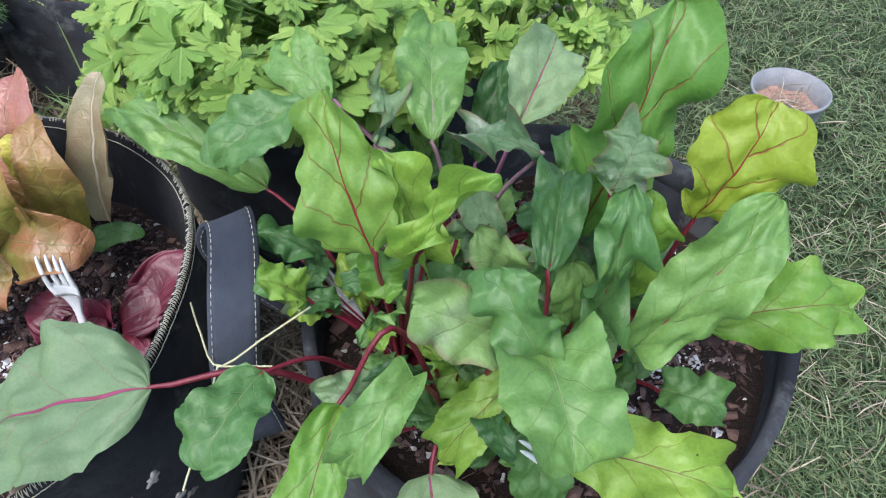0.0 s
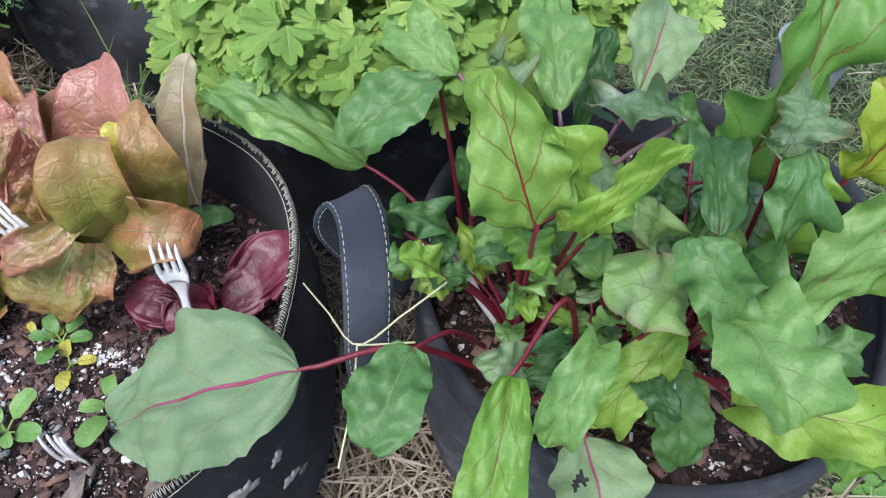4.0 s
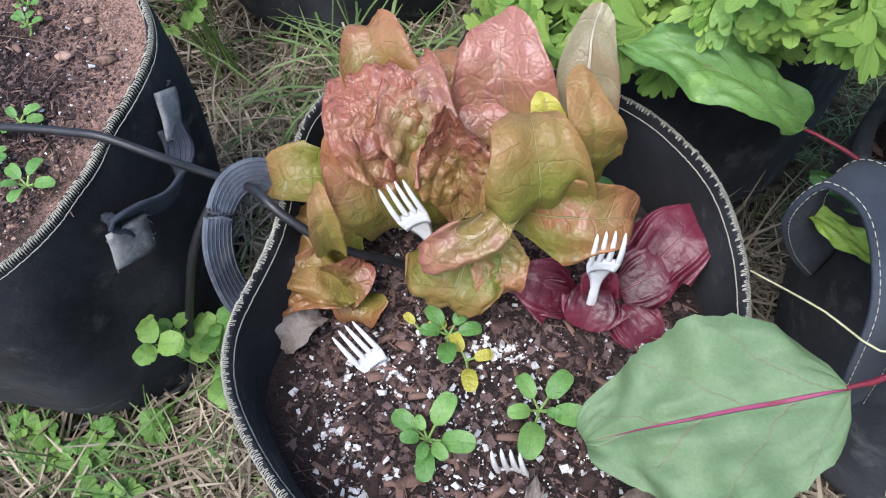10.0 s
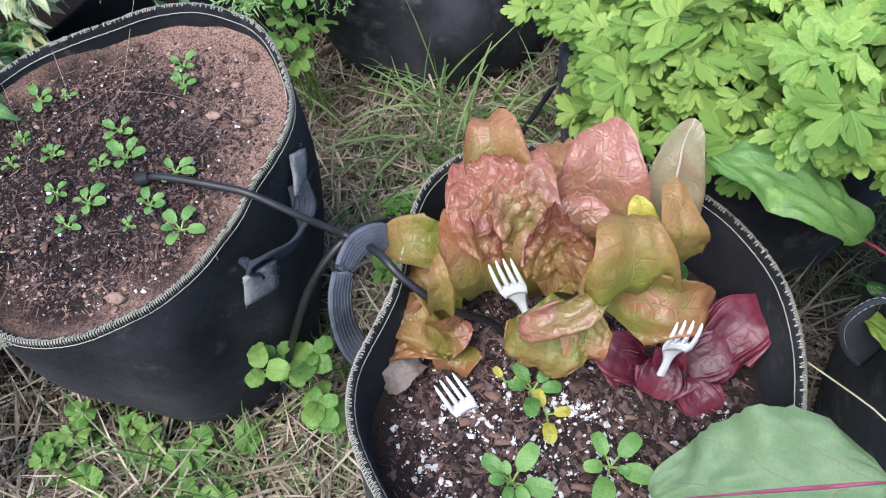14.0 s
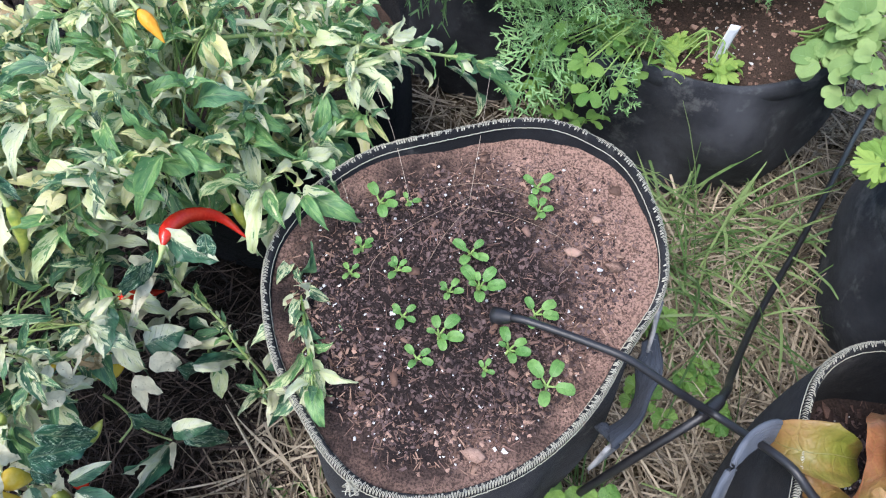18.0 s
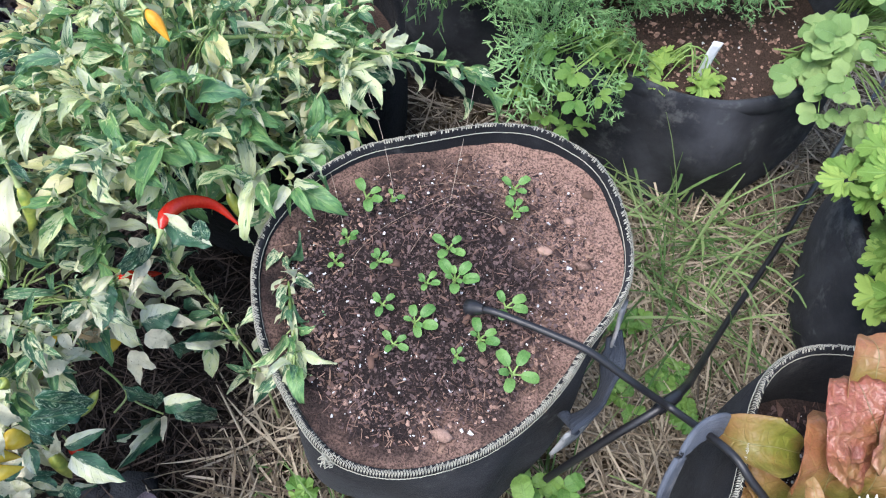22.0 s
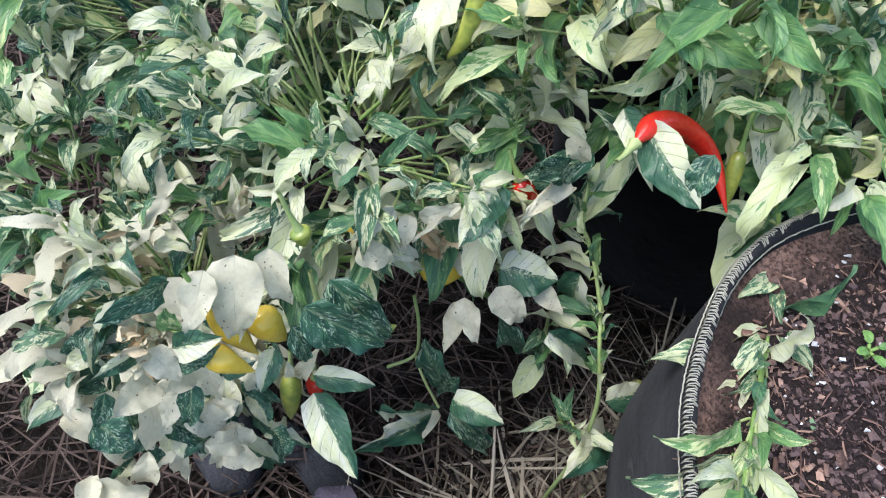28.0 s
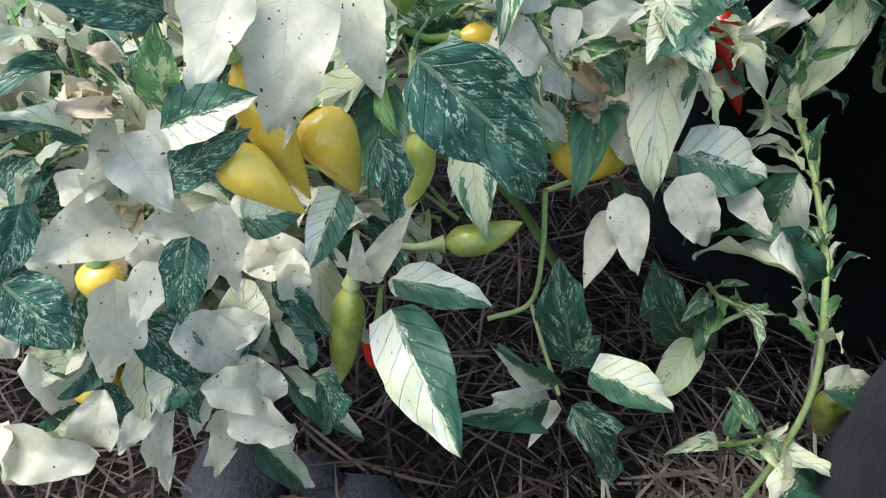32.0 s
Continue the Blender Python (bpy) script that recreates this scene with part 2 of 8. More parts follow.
def soil_paint(name, wet, dry, dry_at, mid):
    """Potting mix that is dark and moist round mid and dry and paler towards the edge."""
    m, nt = start(name)
    vec = coords(nt)
    d = nt.nodes.new("ShaderNodeVectorMath")
    d.operation = "DISTANCE"
    put(nt, vec, d.inputs[0])
    d.inputs[1].default_value = mid
    far = calc(nt, "ADD", d.outputs["Value"], calc(nt, "MULTIPLY", calc(nt, "SUBTRACT", grain(nt, vec, 14.0, 4.0), 0.5), 0.16))
    n1, n2 = grain(nt, vec, 60.0, 4.0, 0.65), grain(nt, vec, 420.0, 3.0, 0.65)
    tone = blend(nt, step(nt, far, dry_at[0], dry_at[1]), wet, dry)
    tone = blend(nt, calc(nt, "MULTIPLY", step(nt, n2, 0.42, 0.62), 0.7), tone, tuple(c * 0.35 for c in wet))
    tone = blend(nt, calc(nt, "MULTIPLY", step(nt, n1, 0.6, 0.75), 0.4), tone, tuple(c * 1.35 for c in dry))
    return finish(m, nt, tone, 0.93, calc(nt, "ADD", n1, calc(nt, "MULTIPLY", n2, 0.5)), 0.006, 0.0, 0.2)


beet_green = leaf_paint("beet_leaf_green", (0.070, 0.175, 0.048), (0.175, 0.325, 0.080), (0.25, 0.34, 0.13), 0.02, 4.5, 0.34, 1.3, blotch=(0.24, 0.40, 0.10), pock=0.012, gloss=0.5, rough=0.42, cells_on=0.08, mesh=120.0, depth=0.0012)
beet_lime = leaf_paint("beet_leaf_lime", (0.115, 0.26, 0.035), (0.265, 0.40, 0.06), (0.20, 0.07, 0.045), 0.022, 4.0, 0.3, 1.2, blotch=(0.13, 0.33, 0.05), pock=0.012, gloss=0.5, rough=0.42, cells_on=0.06, mesh=120.0, depth=0.0012)
beet_red = leaf_paint("beet_leaf_red_veined", (0.10, 0.235, 0.04), (0.225, 0.35, 0.06), (0.24, 0.015, 0.025), 0.032, 3.6, 0.55, 1.2, blotch=(0.10, 0.25, 0.06), pock=0.02, gloss=0.5, rough=0.42, cells_on=0.06, mesh=120.0, depth=0.0012)
beet_yellow = leaf_paint("beet_leaf_yellowing", (0.24, 0.33, 0.03), (0.38, 0.43, 0.06), (0.30, 0.012, 0.03), 0.030, 3.4, 0.7, 1.2, blotch=(0.19, 0.33, 0.05), pock=0.015, gloss=0.5, rough=0.42, cells_on=0.06, mesh=120.0, depth=0.0012)
beet_dusty = leaf_paint("beet_leaf_dusty", (0.115, 0.225, 0.075), (0.20, 0.33, 0.10), (0.26, 0.31, 0.14), 0.02, 4.6, 0.3, 1.3, rough=0.5, blotch=(0.24, 0.34, 0.17), blotch_at=(0.55, 0.72), pock=0.03, cells_on=0.06, depth=0.0012, edge=(0.19, 0.14, 0.08))
beet_grey = leaf_paint("beet_leaf_dull", (0.085, 0.17, 0.075), (0.17, 0.27, 0.125), (0.20, 0.20, 0.13), 0.02, 5.0, 0.2, 1.3, rough=0.5, blotch=(0.30, 0.34, 0.26), blotch_at=(0.55, 0.72), pock=0.05, cells_on=0.05, edge=(0.19, 0.14, 0.08))
beet_pale = leaf_paint("beet_leaf_pale", (0.135, 0.22, 0.11), (0.215, 0.32, 0.15), (0.32, 0.05, 0.13), 0.04, 3.2, 0.2, 1.3, rough=0.5, blotch=(0.20, 0.30, 0.15), cells_on=0.03, depth=0.0012)
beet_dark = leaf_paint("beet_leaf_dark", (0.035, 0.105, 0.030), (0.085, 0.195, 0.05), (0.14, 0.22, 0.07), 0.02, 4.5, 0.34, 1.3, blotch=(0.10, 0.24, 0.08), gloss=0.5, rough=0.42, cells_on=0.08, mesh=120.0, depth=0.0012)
beet_stalk = plain_paint("beet_stalk", (0.115, 0.007, 0.017), (0.22, 0.024, 0.045), 60.0, 0.4, 0, 0.0006, 0.5, gloss=0.5, thin=0.1)
chard_stalk = plain_paint("purple_stalk", (0.23, 0.06, 0.16), (0.36, 0.22, 0.26), 60.0, 0.45, 0, 0.0006, 0.4)
lettuce_bronze = leaf_paint("lettuce_bronze", (0.19, 0.175, 0.035), (0.32, 0.255, 0.065), (0.33, 0.27, 0.11), 0.022, 5.0, 0.10, 1.2, thin=0.28, gloss=0.65, rough=0.29, blotch=(0.34, 0.135, 0.070), blotch_at=(0.48, 0.70), depth=0.003, cells_on=0.08, mesh=90.0, tint=(0.39, 0.150, 0.075))
lettuce_red = leaf_paint("lettuce_blistered_red", (0.20, 0.15, 0.04), (0.30, 0.185, 0.06), (0.32, 0.21, 0.10), 0.02, 5.0, 0.08, 1.2, thin=0.22, gloss=0.7, rough=0.25, blotch=(0.25, 0.080, 0.060), blotch_at=(0.46, 0.66), depth=0.007, cells_on=0.10, tint=(0.36, 0.110, 0.080), mesh=60.0)
lettuce_yellow = leaf_paint("lettuce_yellow_green", (0.18, 0.205, 0.032), (0.31, 0.285, 0.060), (0.35, 0.33, 0.12), 0.024, 5.0, 0.12, 1.2, thin=0.3, gloss=0.5, rough=0.34, blotch=(0.31, 0.18, 0.06), blotch_at=(0.50, 0.74), depth=0.003, cells_on=0.08, mesh=90.0, tint=(0.36, 0.18, 0.075))
lettuce_rose = leaf_paint("lettuce_rose", (0.22, 0.18, 0.05), (0.33, 0.235, 0.08), (0.36, 0.26, 0.14), 0.022, 5.0, 0.08, 1.2, thin=0.25, gloss=0.7, rough=0.26, blotch=(0.31, 0.125, 0.115), blotch_at=(0.48, 0.72), depth=0.004, cells_on=0.09, tint=(0.41, 0.150, 0.125), mesh=80.0)
lettuce_pale = leaf_paint("lettuce_pale_olive", (0.22, 0.22, 0.10), (0.34, 0.29, 0.17), (0.58, 0.50, 0.38), 0.09, 5.0, 0.16, 1.2, thin=0.3, gloss=0.6, rough=0.28, blotch=(0.36, 0.23, 0.15), blotch_at=(0.45, 0.7), depth=0.002, cells_on=0.05)
lettuce_wine = leaf_paint("lettuce_wine_red", (0.058, 0.005, 0.014), (0.135, 0.012, 0.030), (0.20, 0.04, 0.07), 0.03, 5.0, 0.08, 1.2, thin=0.2, rough=0.32, tint=(0.18, 0.028, 0.052), blotch=(0.11, 0.010, 0.028), blotch_at=(0.58, 0.85), depth=0.0016, cells_on=0.03, gloss=0.55)
seedling_green = leaf_paint("seedling_leaf", (0.10, 0.25, 0.06), (0.20, 0.38, 0.10), (0.22, 0.38, 0.13), 0.05, 5.0, 0.3, 1.0, rough=0.38, depth=0.0006)
seedling_yellow = leaf_paint("yellowed_leaf", (0.44, 0.42, 0.06), (0.55, 0.50, 0.10), (0.50, 0.46, 0.2), 0.05, 5.0, 0.3, 1.0)
herb_green = leaf_paint("herb_leaf", (0.16, 0.31, 0.055), (0.35, 0.50, 0.115), (0.26, 0.42, 0.11), 0.03, 3.0, 0.3, 0.8, rough=0.45, depth=0.0005)
weed_green = leaf_paint("weed_leaf", (0.10, 0.24, 0.05), (0.21, 0.36, 0.08), (0.19, 0.33, 0.1), 0.04, 5.0, 0.4, 1.0, rough=0.5, depth=0.0005)
pea_green = leaf_paint("pea_leaf", (0.17, 0.30, 0.09), (0.33, 0.46, 0.17), (0.28, 0.42, 0.2), 0.03, 5.0, 0.3, 1.0, rough=0.5, depth=0.0005)
fern_green = plain_paint("feathery_leaf", (0.14, 0.30, 0.11), (0.32, 0.50, 0.22), 40.0, 0.6, 0, 0.0003, 0.5, thin=0.2)
purple_leaf = leaf_paint("purple_grey_leaf", (0.075, 0.055, 0.075), (0.125, 0.10, 0.125), (0.05, 0.03, 0.05), 0.03, 5.0, 0.4, 1.1, thin=0.05, rough=0.5, gloss=0.5)
splash_soil = plain_paint("dried_soil_splash", (0.13, 0.115, 0.10), (0.40, 0.37, 0.34), 160.0, 0.95, 600.0, 0.0008, 0.3)
rootlet = plain_paint("dry_rootlet", (0.20, 0.14, 0.10), (0.40, 0.31, 0.24), 120.0, 0.9)
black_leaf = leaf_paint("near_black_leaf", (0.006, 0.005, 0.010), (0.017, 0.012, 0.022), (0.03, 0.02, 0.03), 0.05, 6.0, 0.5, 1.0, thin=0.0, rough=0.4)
dead_leaf = plain_paint("withered_leaf", (0.09, 0.07, 0.058), (0.25, 0.215, 0.19), 40.0, 0.85, 300.0, 0.001, 0.5)
pepper_mixed = patched_paint("pepper_leaf_patched", (0.12, 0.25, 0.11), (0.045, 0.125, 0.070), (0.56, 0.59, 0.44), 0.01)
pepper_green = patched_paint("pepper_leaf_flecked", (0.19, 0.35, 0.12), (0.085, 0.21, 0.08), (0.57, 0.61, 0.40), -0.08)
pepper_deep = patched_paint("pepper_leaf_dark_flecked", (0.040, 0.125, 0.07), (0.014, 0.058, 0.040), (0.50, 0.60, 0.50), -0.20, spread=0.16, flecks=0.605)
pepper_half = patched_paint("pepper_leaf_half_white", (0.050, 0.135, 0.075), (0.020, 0.070, 0.045), (0.64, 0.64, 0.52), -0.02, spread=0.10, half=2.2, flecks=0.64)
pepper_halved = patched_paint("pepper_leaf_white_edged", (0.065, 0.155, 0.085), (0.025, 0.085, 0.050), (0.62, 0.63, 0.51), -0.02, spread=0.14, half=-1.8, flecks=0.64)
pepper_cream = patched_paint("pepper_leaf_cream", (0.10, 0.21, 0.10), (0.04, 0.11, 0.07), (0.60, 0.60, 0.46), 0.15)
pepper_gold = patched_paint("pepper_leaf_yellow_cream", (0.28, 0.38, 0.12), (0.15, 0.26, 0.08), (0.68, 0.64, 0.38), 0.18)
pepper_tan = plain_paint("pepper_leaf_withered", (0.30, 0.22, 0.12), (0.56, 0.47, 0.31), 60.0, 0.7, 400.0, 0.0006, 0.6, thin=0.15)
pepper_white = leaf_paint("pepper_leaf_white", (0.56, 0.535, 0.385), (0.64, 0.615, 0.465), (0.58, 0.56, 0.42), 0.012, 6.0, 0.10, 1.0, thin=0.3, rough=0.45, depth=0.0006, pock=0.085, cells_on=0.02, specks=520.0)
pepper_stem = plain_paint("pepper_stem", (0.16, 0.27, 0.07), (0.36, 0.42, 0.18), 30.0, 0.5, 0, 0.0004, 0.4)
weed_stem = plain_paint("weed_stem", (0.14, 0.26, 0.06), (0.30, 0.42, 0.14), 50.0, 0.6)
red_skin = plain_paint("red_pepper_skin", (0.48, 0.010, 0.006), (0.62, 0.035, 0.015), 40.0, 0.22, 0, 0.0002, gloss=0.6)
yellow_skin = plain_paint("yellow_pepper_skin", (0.66, 0.42, 0.03), (0.76, 0.55, 0.09), 35.0, 0.25, 0, 0.0002, gloss=0.6)
green_skin = plain_paint("striped_pepper_skin", (0.10, 0.18, 0.03), (0.52, 0.50, 0.10), 90.0, 0.28, 60.0, 0.0002, gloss=0.6)
orange_skin = plain_paint("orange_pepper_skin", (0.66, 0.24, 0.02), (0.72, 0.34, 0.03), 40.0, 0.3)
felt_black = cloth_paint("black_felt", (0.013, 0.0138, 0.016), (0.032, 0.0335, 0.038), (0.095, 0.093, 0.09), 0.57)
# darker copy of the black felt, with the shade behind the peppers painted in
felt_shaded = cloth_paint("shaded_black_felt", (0.004, 0.0044, 0.0055), (0.008, 0.0086, 0.010), (0.02, 0.02, 0.02), 0.7)
felt_grey = cloth_paint("dusty_felt", (0.024, 0.026, 0.031), (0.055, 0.059, 0.068), (0.13, 0.135, 0.135), 0.53)
webbing_grey = cloth_paint("worn_grey_webbing", (0.060, 0.070, 0.090), (0.135, 0.15, 0.18), (0.20, 0.20, 0.20), 0.50)
frayed = cloth_paint("frayed_pale_patch", (0.07, 0.075, 0.08), (0.20, 0.205, 0.21), (0.42, 0.42, 0.41), 0.46)
webbing = cloth_paint("navy_webbing", (0.030, 0.036, 0.048), (0.060, 0.070, 0.088), (0.11, 0.12, 0.13), 0.60)
thread_white = plain_paint("cream_thread", (0.40, 0.385, 0.31), (0.62, 0.60, 0.50), 300.0, 0.8)
soil_dark = soil_paint("moist_potting_mix", (0.034, 0.024, 0.023), (0.07, 0.048, 0.04), (0.16, 0.30), (-0.44, 0.38, 0.25))
soil_brown = soil_paint("half_dry_potting_mix", (0.024, 0.017, 0.016), (0.32, 0.200, 0.158), (0.125, 0.205), (-0.968, 0.548, 0.375))
soil_plain = soil_paint("potting_mix", (0.030, 0.020, 0.016), (0.07, 0.045, 0.034), (0.2, 0.4), (0.1, 0.43, 0.29))
crumb = plain_paint("soil_crumb", (0.027, 0.018, 0.018), (0.145, 0.098, 0.092), 200.0, 0.95, 900.0, 0.001, 0.9)
crumb_dry = plain_paint("dry_crumb", (0.11, 0.066, 0.050), (0.38, 0.245, 0.19), 200.0, 0.95, 900.0, 0.001, 0.8)
shred_dry = plain_paint("dry_wood_shred", (0.12, 0.068, 0.050), (0.32, 0.205, 0.15), 150.0, 0.9, 700.0, 0.0006, 0.9)
perlite = plain_paint("perlite", (0.50, 0.50, 0.50), (0.72, 0.72, 0.72), 300.0, 0.9, 900.0, 0.0008, 0.3)
bark = plain_paint("bark_chip", (0.045, 0.027, 0.024), (0.19, 0.115, 0.092), 90.0, 0.9, 500.0, 0.001, 0.9)
plastic_white = plain_paint("white_plastic", (0.74, 0.74, 0.73), (0.82, 0.82, 0.81), 60.0, 0.32, 0, 0.0001, gloss=0.5)
tube_black = plain_paint("black_tube", (0.010, 0.010, 0.012), (0.022, 0.022, 0.025), 50.0, 0.4, 600.0, 0.0002, gloss=0.5)
straw_pale = plain_paint("dry_straw", (0.19, 0.150, 0.105), (0.47, 0.40, 0.30), 60.0, 0.75, 900.0, 0.0003, 0.9, thin=0.12)
straw_grey = plain_paint("weathered_straw", (0.10, 0.083, 0.064), (0.30, 0.26, 0.205), 60.0, 0.85, 900.0, 0.0003, 0.9)
# brown litter, its tones lowered for the shade below the peppers
needle_brown_shaded = plain_paint("shaded_brown_needles", (0.017, 0.011, 0.009), (0.105, 0.074, 0.058), 60.0, 0.85, 900.0, 0.0003, 0.9)
grass_green = plain_paint("grass_blade", (0.075, 0.15, 0.045), (0.22, 0.31, 0.12), 25.0, 0.5, 0, 0.0003, 0.9, thin=0.25)
lawn_green = plain_paint("lawn_blade", (0.06, 0.105, 0.045), (0.20, 0.265, 0.125), 9.0, 0.6, 0, 0.0003, 0.8, thin=0.2)
string_pale = plain_paint("thin_dry_stem", (0.38, 0.37, 0.20), (0.55, 0.54, 0.36), 60.0, 0.7)
spider_thread = plain_paint("pale_twine", (0.50, 0.40, 0.30), (0.62, 0.55, 0.46), 100.0, 0.7)
cup_grey = plain_paint("grey_plastic", (0.19, 0.20, 0.21), (0.27, 0.28, 0.29), 30.0, 0.5)
tag_white = plain_paint("plant_tag", (0.62, 0.64, 0.66), (0.75, 0.77, 0.79), 30.0, 0.5)
stone_dark = plain_paint("dark_stone", (0.020, 0.021, 0.024), (0.05, 0.05, 0.055), 30.0, 0.85, 300.0, 0.003)


def ground_paint():
    m, nt = start("ground_litter")
    vec = coords(nt)
    n1, n2, n3 = grain(nt, vec, 5.0, 4.0), grain(nt, vec, 60.0, 5.0, 0.7), grain(nt, vec, 300.0, 3.0, 0.7)
    sep = nt.nodes.new("ShaderNodeSeparateXYZ")
    put(nt, vec, sep.inputs[0])
    lawn = step(nt, calc(nt, "ADD", sep.outputs[0], calc(nt, "MULTIPLY", n1, 0.5)), 0.45, 0.75)
    litter = blend(nt, step(nt, n2, 0.35, 0.65), (0.045, 0.034, 0.024), (0.16, 0.125, 0.08))
    # near-black soil tone on the pepper side: plant shade painted into the ground
    shade_soil = blend(nt, step(nt, n2, 0.35, 0.7), (0.010, 0.008, 0.007), (0.045, 0.033, 0.026))
    litter = blend(nt, step(nt, calc(nt, "ADD", sep.outputs[0], calc(nt, "MULTIPLY", n1, 0.3)), -0.85, -1.05), litter, shade_soil)
    turf = blend(nt, step(nt, n2, 0.35, 0.65), (0.035, 0.05, 0.022), (0.10, 0.125, 0.06))
    return finish(m, nt, blend(nt, lawn, litter, turf), 0.95, calc(nt, "ADD", n2, n3), 0.01, 0.0, 0.1)


ground_mix = ground_paint()


# ---- mesh helpers ----
def make(name, V, F, uv=None, smooth=True):
    """A mesh from vertices, faces that all have the same number of corners, and a uv for each vertex."""
    V, F = np.asarray(V, np.float32), np.asarray(F, np.int32)
    me = bpy.data.meshes.new(name)
    k, c = F.shape
    me.vertices.add(len(V))
    me.vertices.foreach_set("co", V.ravel())
    me.loops.add(k * c)
    me.loops.foreach_set("vertex_index", F.ravel())
    me.polygons.add(k)
    me.polygons.foreach_set("loop_start", np.arange(0, k * c, c, dtype=np.int32))
    me.polygons.foreach_set("loop_total", np.full(k, c, np.int32))
    me.polygons.foreach_set("use_smooth", np.full(k, smooth))
    if uv is not None:
        me.uv_layers.new(name="uv").data.foreach_set("uv", np.asarray(uv, np.float32)[F.ravel()].ravel())
    me.update(calc_edges=True)
    return me


def join(*pieces):
    """One set of vertices, faces and uvs out of several."""
    V, F, U, n = [], [], [], 0
    for v, f, u in pieces:
        V.append(v), F.append(f + n), U.append(u if u is not None else np.zeros((len(v), 2)))
        n += len(v)
    return np.concatenate(V), np.concatenate(F), np.concatenate(U)


def thing(name, place, label, category, group="", kind=""):
    ob = new(name)
    ob.location = place
    ob.empty_display_size = 0.02
    return tagged(ob, label, category, group, kind)


def part(name, geo, material, parent, label=""):
    """A mesh in world metres as a child of a thing, or of a part of one."""
    me = geo if isinstance(geo, bpy.types.Mesh) else make(name, *geo)
    if not me.materials:
        me.materials.append(material)
    ob = new(name, me)
    ob.parent = parent
    if parent.parent is None and parent.type == "EMPTY":
        ob.location = -parent.location
    return tagged(ob, label)


def whole(name, geo, material, label, category, kind="", group=""):
    me = geo if isinstance(geo, bpy.types.Mesh) else make(name, *geo)
    me.materials.append(material)
    return tagged(new(name, me), label, category, group, kind)


def sheet(n, m):
    """Faces and uvs of a grid of n by m vertices."""
    i, j = np.meshgrid(np.arange(n - 1), np.arange(m - 1), indexing="ij")
    a = (i * m + j).ravel()
    F = np.stack([a, a + 1, a + m + 1, a + m], 1)
    u, v = np.meshgrid(np.linspace(0, 1, n), np.linspace(0, 1, m), indexing="ij")
    return F, np.stack([u.ravel(), v.ravel()], 1)


def smooth_noise(x, rng, octaves=3):
    out = np.zeros_like(x)
    for k in range(octaves):
        out += np.sin(x * (2 ** k) * rng.uniform(0.8, 1.25) + rng.uniform(0, 6.3)) / (1.6 ** k)
    return out / 1.8


